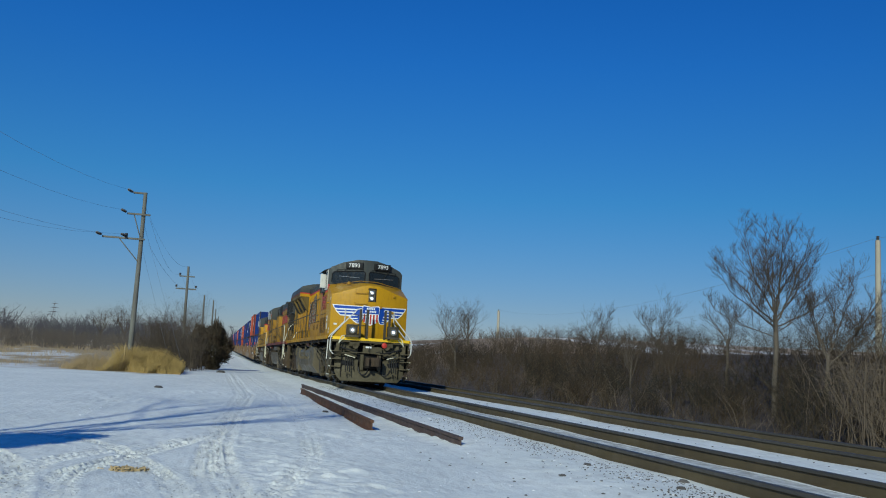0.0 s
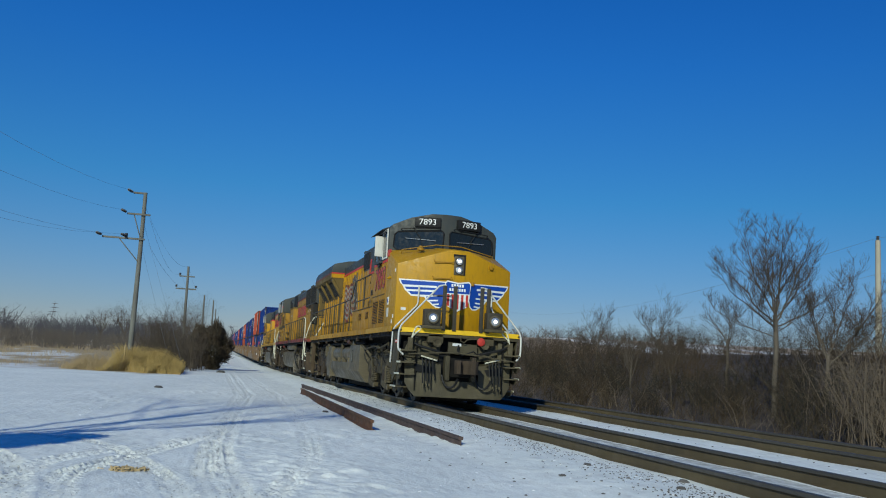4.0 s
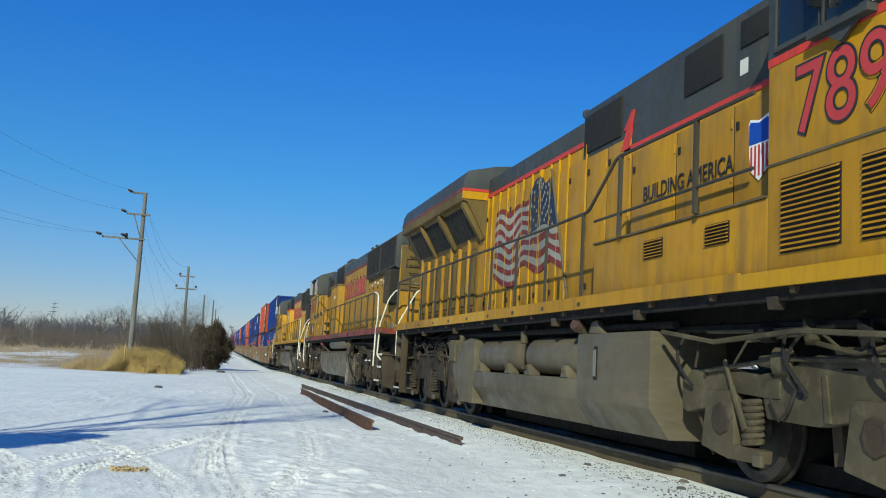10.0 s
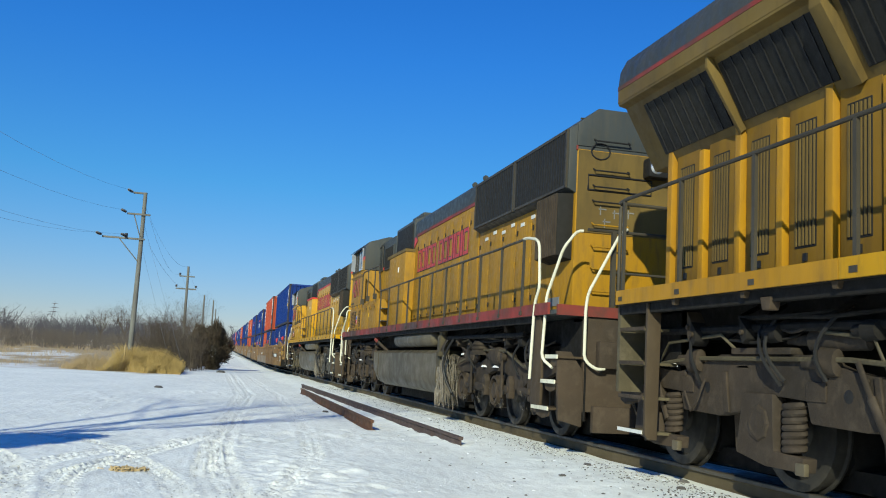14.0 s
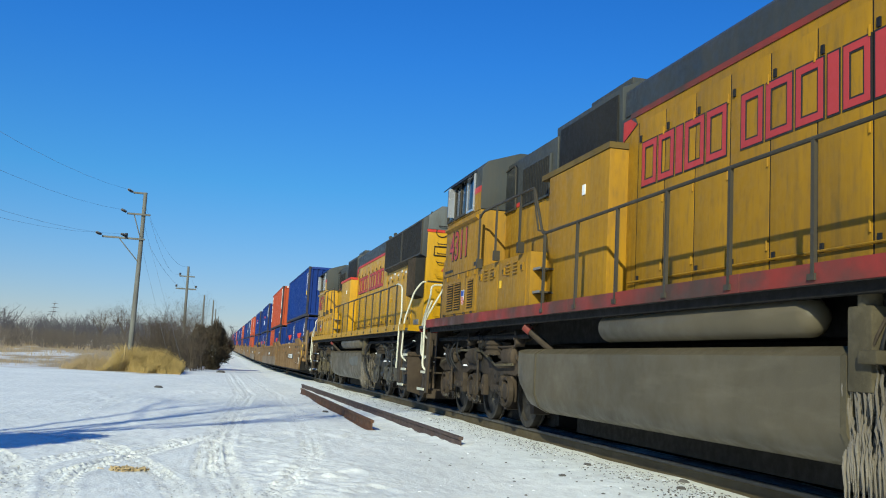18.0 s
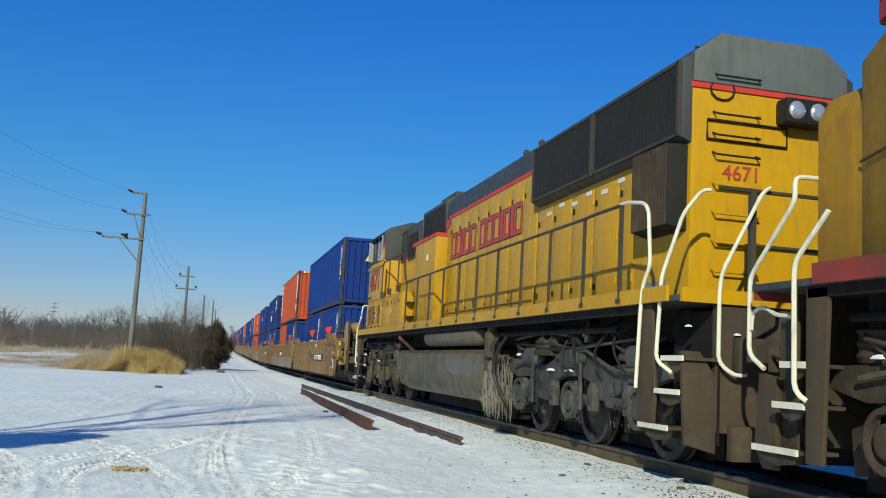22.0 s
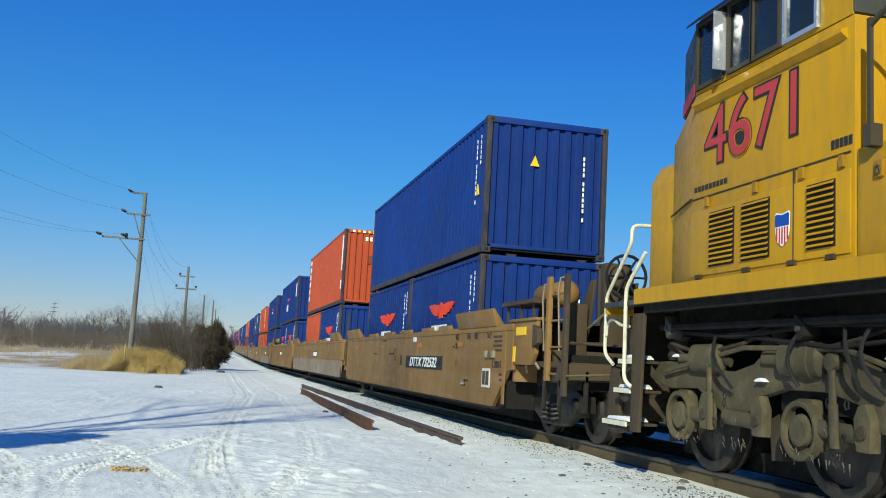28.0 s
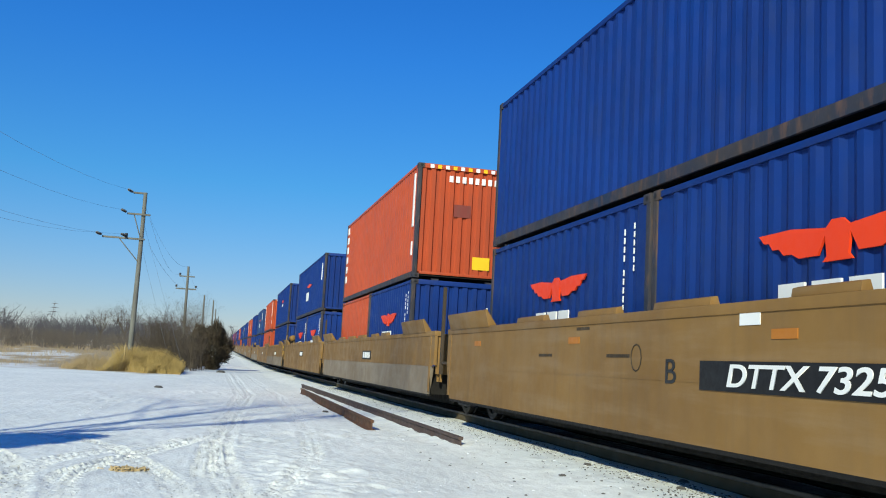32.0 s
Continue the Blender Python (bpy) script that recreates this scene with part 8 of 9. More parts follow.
        for i in range(3):
            part("letter_bar", Geo().box(x - 0.004, x + 0.02, cy + (0.42 - 0.46 * i) * k, cy + (0.78 - 0.46 * i) * k, cz - 0.58 * k, cz - 0.34 * k), LETTER, K, "white bar in place of a name")
    elif emblem == "block":
        for i in range(6):
            part("letter_bar", Geo().box(x - 0.004, x + 0.02, l - 0.55, l - 0.30, h * 0.86 - i * 0.36, h * 0.86 - i * 0.36 + 0.24), LETTER, K, "white bar in a column")
        part("notice", Geo().box(x - 0.004, x + 0.02, 0.28, 0.42, h * 0.45, h * 0.92), LETTER, K)
        part("notice", Geo().box(x - 0.004, x + 0.02, 0.28, 0.38, h * 0.2, h * 0.32), LETTER, K)
        for i in range(9):
            part("hazard_stripe", Geo().box(-w + 0.3 + i * 0.2, -w + 0.4 + i * 0.2, -0.006, 0.0, h - 0.11, h - 0.02), SIGN_YELLOW if i % 2 else LETTER, K)
            if i < 8:
                part("letter_bar", Geo().box(-0.4 + i * 0.17, -0.30 + i * 0.17, 0.022, 0.03, h - 0.42, h - 0.26), LETTER, K)
        part("stain", Geo().box(-0.25, 0.2, 0.022, 0.03, h * 0.55, h * 0.66), MAROON, K)
        part("notice", Geo().box(0.3, 0.75, 0.022, 0.03, 0.3, 0.62), SIGN_YELLOW, K)
    elif emblem == "panel":
        part("panel", Geo().box(x - 0.004, x + 0.02, l * 0.52, l * 0.60, h * 0.30, h * 0.46), LETTER, K, "white panel")
        part("emblem", Geo().prism([(l * 0.40, h * 0.58), (l * 0.50, h * 0.62), (l * 0.60, h * 0.58), (l * 0.5, h * 0.54)], x - 0.004, x + 0.02, "x"), EMBLEM_RED, K, "small red shape")
        part("notice", Geo().box(x - 0.004, x + 0.02, 0.8, 0.95, h * 0.55, h * 0.85), LETTER, K)
    if emblem in ("bird", "plain") and detail:
        for i in range(11):
            drop = i * 0.105 + (0.07 if i > 3 else 0) + (0.07 if i > 9 else 0)
            part("code_bar", Geo().box(x + 0.008, x + 0.02, 0.66, 0.678, h * 0.84 - drop, h * 0.84 - drop + 0.075), LETTER, K)
            if i < 6:
                part("code_bar", Geo().box(x + 0.008, x + 0.02, 0.40, 0.415, h * 0.86 - i * 0.10, h * 0.86 - i * 0.10 + 0.07), LETTER, K)
            part("code_bar", Geo().box(0.73, 0.765, 0.022, 0.032, h * 0.74 - drop, h * 0.74 - drop + 0.075), LETTER, K)
        if emblem == "bird":
            RIDES.append((K, start, z))
            return
        part("warning_triangle", Geo().prism([(-0.34, h * 0.66), (-0.16, h * 0.66), (-0.25, h * 0.74)], 0.018, 0.034), SIGN_YELLOW, K, "yellow warning triangle")
        part("warning_triangle", Geo().prism([(0.42, h * 0.44), (0.60, h * 0.44), (0.51, h * 0.52)], x - 0.004, x + 0.02, "x"), SIGN_YELLOW, K, "yellow warning triangle")
    RIDES.append((K, start, z))


PITCH_CAR, WELL0 = 18.9, 77.6
STACK = [("b", "B", "plain"), ("ob", "O", "block"), ("b", "b", "panel"), ("b", "B", "bird_small"), ("o", "O", "block"), ("b", "w", "panel"), ("b", "b", "plain"), ("m", "O", "block"), ("b", "B", "bird_small"), ("b", "w", "panel"),
         ("o", "B", "plain"), ("b", "O", "block"), ("b", "B", "plain"), ("m", "b", "panel"), ("b", "m", "plain"), ("b", "B", "plain"), ("o", "O", "block"), ("b", "b", "plain"), ("b", "B", "plain"), ("m", "O", "plain")]
PAINTS = {"b": (BLUE, "blue"), "B": (BLUE, "deep blue"), "o": (ORANGE, "orange-red"), "O": (ORANGE, "orange-red"), "m": (MAROON, "maroon"), "w": (BLUE_OLD, "weathered blue")}
for i, (lower, upper, mark) in enumerate(STACK):
    s = WELL0 + PITCH_CAR * i + (0.0 if i % 3 == 0 else 0.25)
    near = i < 3
    well_car(s - (0.3 if i and i % 3 == 0 else 0), i % 3, i % 2 == 1, i == 0)
    cs = WELL0 + PITCH_CAR * i + 5.50
    tall = 2.896 if upper in "Ow" and i == 1 else 2.591
    if near and lower[0] in "bo":
        pair = [("b", cs), ("b" if lower != "ob" else "o", cs + 6.13)]
        for k, (c, y) in enumerate(pair):
            container(y, 6.058, 2.591, 0.42, PAINTS[c][0], ("blue" if c == "b" else "orange-red") + " short container standing in the well car", "bird" if c == "b" else None)
    else:
        container(cs, 12.192, 2.591, 0.42, PAINTS[lower[0]][0], PAINTS[lower[0]][1] + " long container standing in the well car", None, detail=i < 4)
    container(cs, 12.192, tall, 3.05, PAINTS[upper][0], PAINTS[upper][1] + " ribbed container stacked on top of another", mark, detail=i < 4)


# ---- plants ----
def sticks(name, mat, *sets, sides=3):
    """Many thin tapered bars in one mesh; each set is lines (N, K, 3) and radii (N, K)."""
    all_v, all_q, start = [], [], 0
    ang = np.arange(sides) * 2 * np.pi / sides
    for lines, radii in zip(sets[::2], sets[1::2]):
        n, k, _ = lines.shape
        d = lines[:, -1] - lines[:, 0]
        d /= np.linalg.norm(d, axis=1, keepdims=True) + 1e-9
        ref = np.where(np.abs(d[:, 2:3]) > 0.8, np.array([[1.0, 0, 0]]), np.array([[0, 0, 1.0]]))
        u = np.cross(d, ref)
        u /= np.linalg.norm(u, axis=1, keepdims=True) + 1e-9
        w = np.cross(d, u)
        off = u[:, None, :] * np.cos(ang)[None, :, None] + w[:, None, :] * np.sin(ang)[None, :, None]
        all_v.append((lines[:, :, None, :] + off[:, None, :, :] * radii[:, :, None, None]).reshape(-1, 3))
        base = start + (np.arange(n) * k * sides)[:, None, None] + (np.arange(k - 1) * sides)[None, :, None]
        a = np.arange(sides)[None, None, :]
        b = (a + 1) % sides
        all_q.append(np.stack([base + a, base + b, base + sides + b, base + sides + a], -1).reshape(-1, 4))
        start += n * k * sides
    verts, quads = np.concatenate(all_v), np.concatenate(all_q)
    me = bpy.data.meshes.new(name)
    me.vertices.add(len(verts))
    me.vertices.foreach_set("co", verts.ravel())
    me.loops.add(quads.size)
    me.loops.foreach_set("vertex_index", quads.ravel())
    me.polygons.add(len(quads))
    me.polygons.foreach_set("loop_start", np.arange(len(quads)) * 4)
    me.polygons.foreach_set("loop_total", np.full(len(quads), 4))
    me.polygons.foreach_set("use_smooth", np.ones(len(quads), bool))
    me.materials.append(mat)
    me.update(calc_edges=True)
    return me


def shrubs(rng, places, height, stems, twigs, lean=0.35, thick=0.011, tangle=1.0):
    """Stems that bend outwards and their side twigs: lines and radii of both."""
    out, rad, fine, frad = [], [], [], []
    t, tt = np.linspace(0, 1, 4), np.array([0.0, 0.5, 1.0])
    for x, y, z, s in places:
        h = height * s * rng.uniform(0.6, 1.15, stems)
        az = rng.uniform(0, 2 * np.pi, stems)
        le = lean * rng.uniform(0.1, 1.3, stems)
        bx, by = x + rng.normal(0, 0.25 * s, stems), y + rng.normal(0, 0.25 * s, stems)
        lx = bx[:, None] + (np.cos(az) * le * h)[:, None] * t ** 1.5 + rng.normal(0, 0.11 * tangle, (stems, 4)) * t
        ly = by[:, None] + (np.sin(az) * le * h)[:, None] * t ** 1.5 + rng.normal(0, 0.11 * tangle, (stems, 4)) * t
        lz = z - 0.05 + h[:, None] * t
        L = np.stack([lx, ly, lz], -1)
        out.append(L)
        rad.append(thick * s * rng.uniform(0.6, 1.5, stems)[:, None] * (1 - 0.8 * t))
        k = stems * twigs
        src = rng.integers(0, stems, k)
        f = rng.uniform(0.25, 0.98, k)
        seg = np.minimum((f * 3).astype(int), 2)
        fr = f * 3 - seg
        p0 = L[src, seg] * (1 - fr)[:, None] + L[src, seg + 1] * fr[:, None]
        az2 = rng.uniform(0, 2 * np.pi, k)
        ln = h[src] * rng.uniform(0.10, 0.30, k)
        dr = np.stack([np.cos(az2) * 0.75, np.sin(az2) * 0.75, rng.uniform(-0.25, 0.75, k)], -1)
        fine.append(p0[:, None, :] + dr[:, None, :] * ln[:, None, None] * tt[None, :, None] + rng.normal(0, 0.05 * tangle, (k, 3, 3)) * tt[None, :, None])
        frad.append(thick * 0.42 * s * rng.uniform(0.5, 1.2, k)[:, None] * (1 - 0.75 * tt))
    return np.concatenate(out), np.concatenate(rad), np.concatenate(fine), np.concatenate(frad)


def bare_tree(seed, base, height, spread_, fork, trunk_r, label, leanto=(0, 0), depth=5, name="bare_tree", kids=5, stems=6, rake=(0.75, 1.35), drop=0.25):
    """Tapered trunk, limbs that fork again and again, and fine twigs."""
    rnd = random.Random(seed)
    T = thing(name, label, "tree")
    T.location = base
    limb, twigs = [Geo()], []

    def grow(p, d, ln, r, lev):
        n = 5
        pts, rr = [p.copy()], [r]
        q, dd = p.copy(), d.copy()
        for i in range(n):
            dd = (dd + Vector((rnd.gauss(0, 0.13), rnd.gauss(0, 0.13), 0.06 + rnd.gauss(0, 0.07)))).normalized()
            q = q + dd * (ln / n)
            pts.append(q.copy())
            rr.append(r * (1 - 0.72 * (i + 1) / n))
        if lev <= 2:
            limb[0].tube(pts, rr, 6)
        else:
            twigs.append(([tuple(v) for v in pts], rr))
        if lev >= depth:
            return
        for k in range(kids if lev < 3 else 4):
            f = rnd.uniform(0.35, 1.0) if lev else rnd.uniform(0.5, 1.0)
            i = min(int(f * n), n - 1)
            o = pts[i].lerp(pts[i + 1], f * n - i)
            side = Vector((rnd.gauss(0, 1), rnd.gauss(0, 1), rnd.uniform(-0.1, 0.5))).normalized()
            nd = (dd * 0.75 + side * spread_).normalized()
            grow(o, nd, ln * rnd.uniform(0.48, 0.78), max(0.0035, rr[i] * rnd.uniform(0.5, 0.72)), lev + 1)

    top = Vector((leanto[0], leanto[1], fork))
    trunk_pts = [Vector((0, 0, -0.2)), top * 0.33 + Vector((rnd.gauss(0, 0.03), rnd.gauss(0, 0.03), 0)), top * 0.66 + Vector((rnd.gauss(0, 0.04), rnd.gauss(0, 0.04), 0)), top]
    part("trunk", Geo().tube(trunk_pts, [trunk_r * 1.25, trunk_r, trunk_r * 0.9, trunk_r * 0.8], 9), BARK, T)
    for k in range(stems):
        limb[0] = Geo()
        a = k * 2 * math.pi / stems + rnd.uniform(-0.3, 0.3)
        el = rnd.uniform(*rake) if k else 1.5
        z0 = rnd.uniform(0, drop)
        grow(top * (1 - z0), Vector((math.cos(a) * math.cos(el), math.sin(a) * math.cos(el), math.sin(el))), (height - fork * (1 - z0 * 0.8)) * rnd.uniform(0.55, 0.72), trunk_r * rnd.uniform(0.38, 0.6), 1)
        part("limb", limb[0], BARK, T)
    lines = np.array([t[0] for t in twigs])
    radii = np.array([t[1] for t in twigs])
    part("crown", sticks("crown", TREE_TWIG, lines, np.maximum(radii, 0.003)), TREE_TWIG, T, "fine leafless twigs")
    return T


def spreading_tree(seed, base, fork, trunk_r, limbs, label, fine=0.0032):
    """A trunk that parts into rising limbs; each limb is (height on the trunk, bearing, reach, top, thickness)."""
    rnd = random.Random(seed)
    T = thing("bare_tree", label, "tree")
    T.location = base
    lean = [Vector((rnd.gauss(0, 0.02), rnd.gauss(0, 0.02), fork * q)) for q in (0.33, 0.66, 1.0)]
    part("trunk", Geo().tube([Vector((0, 0, -0.25))] + lean, [trunk_r * 1.3, trunk_r, trunk_r * 0.92, trunk_r * 0.8], 10), BARK, T)
    twigs = []

    def shoot(p, d, ln, r, lev):
        pts, q = [tuple(p)], p.copy()
        for i in range(3):
            d = (d + Vector((rnd.gauss(0, 0.16), rnd.gauss(0, 0.16), 0.12 + rnd.gauss(0, 0.10)))).normalized()
            q = q + d * (ln / 3)
            pts.append(tuple(q))
        twigs.append((pts, [max(fine * 0.6, r * (1 - 0.6 * i / 3)) for i in range(4)]))
        if lev < 3:
            for k in range(8 - 2 * lev):
                f = rnd.uniform(0.25, 1.0) * 3
                i = min(int(f), 2)
                o = Vector(pts[i]).lerp(Vector(pts[i + 1]), f - i)
                side = Vector((rnd.gauss(0, 1), rnd.gauss(0, 1), rnd.uniform(-0.2, 0.6))).normalized()
                shoot(o, (d * 0.7 + side * 0.6).normalized(), ln * rnd.uniform(0.38, 0.66), max(fine, r * 0.55), lev + 1)

    for z0, bearing, reach, top, r in limbs:
        side = Vector((math.cos(bearing), math.sin(bearing), 0))
        a, b, c = Vector((0, 0, z0)), side * reach * 0.55 + Vector((0, 0, z0 + 0.36 * (top - z0))), side * reach + Vector((0, 0, top))
        pts = []
        for i in range(9):
            f = i / 8
            pts.append(a * (1 - f) ** 2 + b * 2 * f * (1 - f) + c * f * f + Vector((rnd.gauss(0, 0.05), rnd.gauss(0, 0.05), rnd.gauss(0, 0.03))) * min(1, 2 * f))
        part("limb", Geo().tube(pts, [max(fine * 1.5, 0.8 * r * (1 - 0.85 * i / 8)) for i in range(9)], 6), BARK, T)
        ln = (c - a).length
        for k in range(15):
            f = 0.2 + 0.8 * (k + rnd.random()) / 15
            i = min(int(f * 8), 7)
            o = pts[i].lerp(pts[i + 1], min(1, f * 8 - i))
            d = (pts[i + 1] - pts[i]).normalized()
            out = Vector((rnd.gauss(0, 1), rnd.gauss(0, 1), rnd.uniform(0, 0.5))).normalized()
            shoot(o, (d * 0.65 + out * 0.65).normalized(), ln * (0.40 - 0.22 * f) * rnd.uniform(0.7, 1.2), max(fine * 1.4, r * (1 - 0.8 * f) * 0.5), 1)
    part("crown", sticks("crown", TREE_TWIG, np.array([t[0] for t in twigs]), np.array([t[1] for t in twigs])), TREE_TWIG, T, "fine leafless twigs")
    return T


def place(x, y):
    return (x, y, ground_height(x, y))


def plant_all():
    rng = np.random.default_rng(5)
    # thicket on the bank beyond the second track
    spots = []
    for i in range(640):
        y = 12 + 92 * rng.random() ** 1.25
        x = 13.0 + drift(y) + 10.5 * rng.random() ** 1.1 + (y - 12) * 0.02
        s = rng.uniform(0.7, 1.05) * (1.18 if x > 18 else 1.0)
        spots.append((x, y, ground_height(x, y), s))
    wood = shrubs(rng, spots, 1.72, 12, 15, 0.85, 0.0095, 1.5)
    tagged(new("thicket", sticks("thicket", TWIG, *wood)), "dense leafless brown thicket along the railway bank", "bushes", kind="stuff")
    spots = []
    for i in range(210):
        y = 14 + 60 * rng.random() ** 1.4
        x = 12.9 + drift(y) + 5.0 * rng.random()
        spots.append((x, y, ground_height(x, y), rng.uniform(0.5, 1.1)))
    wood = shrubs(rng, spots[:130], 1.4, 5, 5, 0.8, 0.009, 1.5)
    tagged(new("pale_brush", sticks("pale_brush", TWIG_PALE, *wood)), "pale tan weeds and saplings before the thicket", "bushes", kind="stuff")
    spots = [(15.2 + rng.normal(0, 0.6), 18.4 + rng.normal(0, 0.9), -0.35, rng.uniform(0.8, 1.25)) for i in range(16)]
    wood = shrubs(rng, spots, 2.0, 12, 6, 0.5, 0.014)
    tagged(new("pale_bush", sticks("pale_bush", TWIG_PALE, *wood)), "spreading pale bare bush at the foot of the bank", "bush")
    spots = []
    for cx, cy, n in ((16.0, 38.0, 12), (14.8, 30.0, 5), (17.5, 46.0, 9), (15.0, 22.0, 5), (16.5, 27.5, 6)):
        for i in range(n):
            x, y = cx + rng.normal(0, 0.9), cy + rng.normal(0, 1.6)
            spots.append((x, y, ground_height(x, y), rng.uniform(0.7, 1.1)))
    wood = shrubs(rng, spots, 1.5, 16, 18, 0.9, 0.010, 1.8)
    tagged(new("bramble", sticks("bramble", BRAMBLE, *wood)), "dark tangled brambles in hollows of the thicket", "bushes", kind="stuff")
    # far woods and hedges
    spots = []
    for i in range(560):
        y = 92 + 60 * rng.random() ** 1.3
        x = -3.5 - (y - 55) * 0.62 * rng.random()
        spots.append((x, y, ground_height(x, y), rng.uniform(0.75, 1.2)))
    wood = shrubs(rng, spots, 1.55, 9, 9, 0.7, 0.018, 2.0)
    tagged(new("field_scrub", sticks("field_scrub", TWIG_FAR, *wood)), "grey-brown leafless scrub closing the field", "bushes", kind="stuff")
    spots = []
    for i in range(520):
        y = 330 + 160 * rng.random()
        x = 10 - (y * 0.42 + 8) * rng.random()
        lump = 1.0 + 0.55 * noise.noise((x * 0.035, y * 0.01, 2.0))
        spots.append((x, y, ground_height(x, y), lump * rng.uniform(0.75, 1.2)))
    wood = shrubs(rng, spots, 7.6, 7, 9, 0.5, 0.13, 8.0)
    tagged(new("far_woods", sticks("far_woods", WOODS, *wood)), "bluish-brown woods on the horizon, haze put in their colour", "trees", kind="stuff")
    spots = []
    for i in range(300):
        y = 85 + 190 * rng.random()
        x = 26 + y * 0.30 * rng.random() + (y - 85) * 0.22
        spots.append((x, y, ground_height(x, y), rng.uniform(0.6, 1.1)))
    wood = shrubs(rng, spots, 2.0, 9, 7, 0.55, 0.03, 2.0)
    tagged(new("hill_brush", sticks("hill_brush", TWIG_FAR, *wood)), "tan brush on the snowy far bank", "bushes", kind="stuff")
    # scrub by the poles
    spots = [(-4.6 + 4.2 * rng.random(), 60 + 22 * rng.random(), GROUND_Z, rng.uniform(0.6, 1.15)) for i in range(75)]
    wood = shrubs(rng, spots, 2.7, 13, 12, 0.45, 0.015, 1.6)
    tagged(new("hedge_scrub", sticks("hedge_scrub", SCRUB, *wood)), "grey-brown leafless scrub under the utility poles", "bushes", kind="stuff")
    # low field weeds and tall dry grass
    def blades(name, mat, n, xr, yr, h, label, cat, clump=0.0):
        x = rng.uniform(*xr, n)
        y = rng.uniform(*yr, n)
        keep = rng.random(n) < 1.15 - 0.5 * np.abs((x - np.mean(xr)) / (xr[1] - xr[0]) * 2) ** 2
        x, y = x[keep], y[keep]
        m = len(x)
        hh = h * rng.uniform(0.5, 1.2, m)
        if clump:
            # tussocks: tall in the middle, ragged towards the rim
            mid = np.array([noise.noise((a * 0.9, b * 0.5, 6.0)) for a, b in zip(x, y)])
            rim = 1 - np.abs((x - np.mean(xr)) / (xr[1] - xr[0]) * 2) ** 3 * 0.55
            hh *= np.clip(0.75 + clump * mid, 0.25, 1.4) * rim
            keep = y > yr[0] + 0.7 + 1.2 * mid
            if h < 0.5:
                keep &= mid > -0.05
            x, y, hh, m = x[keep], y[keep], hh[keep], int(keep.sum())
        az = rng.uniform(0, 2 * np.pi, m)
        t = np.linspace(0, 1, 3)
        ln = np.stack([x[:, None] + (np.cos(az) * 0.42 * hh)[:, None] * t ** 2, y[:, None] + (np.sin(az) * 0.42 * hh)[:, None] * t ** 2, np.array([ground_height(a, b) for a, b in zip(x, y)])[:, None] + hh[:, None] * t], -1)
        rr = rng.uniform(0.006, 0.016, m)[:, None] * (1 - 0.8 * t)
        tagged(new(name, sticks(name, mat, ln, rr)), label, cat, kind="stuff")
    blades("tall_grass", GRASS, 22000, (-5.3, -1.25), (48.5, 57), 0.98, "tall golden dry grass at the edge of the lot", "grass", 0.9)
    blades("tall_grass_pale", GRASS_DULL, 6500, (-7.0, -2.6), (48.5, 60), 0.80, "paler dry grass among the golden clump", "grass", 0.9)
    blades("field_grass", GRASS_DULL, 12000, (-34, -4.0), (52, 108), 0.30, "dull dry grass standing in the snowy field", "grass", 0.8)
    # dark evergreen bush by the lane
    B = thing("evergreen_bush", "dark brownish evergreen bush beside the snowy lane", "bush")
    B.location = (0.25, 68.0, GROUND_Z)
    stems = Geo()
    for k in range(14):
        a = k * 2.4
        stems.tube([(0, 0, 0), (0.5 * math.cos(a), 0.5 * math.sin(a), 1.0), (0.9 * math.cos(a + 0.2), 0.9 * math.sin(a + 0.2), 1.5 + 0.5 * math.sin(k * 5))], [0.05, 0.03, 0.012], 5)
    part("stems", stems, BARK, B)
    n = 15000
    u = rng.normal(0, 1, (n, 3))
    u /= np.linalg.norm(u, axis=1, keepdims=True)
    rad = rng.uniform(0.55, 1.0, n) ** 0.5 * (1 + 0.16 * np.sin(u[:, 0] * 7) + 0.16 * np.sin(u[:, 2] * 9 + u[:, 1] * 5))
    p = u * rad[:, None] * np.array([1.35, 1.5, 1.5]) + np.array([-0.1, 0, 1.45])
    p[:, 2] = np.maximum(p[:, 2], 0.05)
    d = u * 0.5 + rng.normal(0, 0.5, (n, 3)) + np.array([0, 0, 0.5])
    t = np.linspace(0, 1, 3)
    ln = p[:, None, :] + d[:, None, :] * rng.uniform(0.10, 0.30, n)[:, None, None] * t[None, :, None]
    part("foliage", sticks("foliage", CEDAR, ln, rng.uniform(0.010, 0.026, n)[:, None] * (1 - 0.8 * t)), CEDAR, B)
    # trees
    spreading_tree(11, place(16.05, 24.0), 2.95, 0.082, ((2.85, 1.9, 0.5, 5.75, 0.042), (2.8, 0.6, 0.45, 5.6, 0.04), (2.95, 2.6, 1.05, 5.5, 0.038), (2.7, 5.6, 0.95, 5.3, 0.036), (2.85, 0.0, 1.30, 4.7, 0.032), (2.7, 3.0, 1.65, 4.5, 0.034),
                   (2.6, 3.3, 2.15, 3.95, 0.032), (2.45, 3.9, 1.6, 3.4, 0.024), (2.6, 5.9, 1.7, 3.7, 0.028), (2.45, 0.4, 1.8, 3.4, 0.024), (3.0, 4.4, 0.9, 5.2, 0.034), (2.9, 1.2, 1.0, 5.1, 0.03), (2.3, 2.8, 1.9, 3.1, 0.02)),
                   "tall leafless tree with a wide crown on the bank")
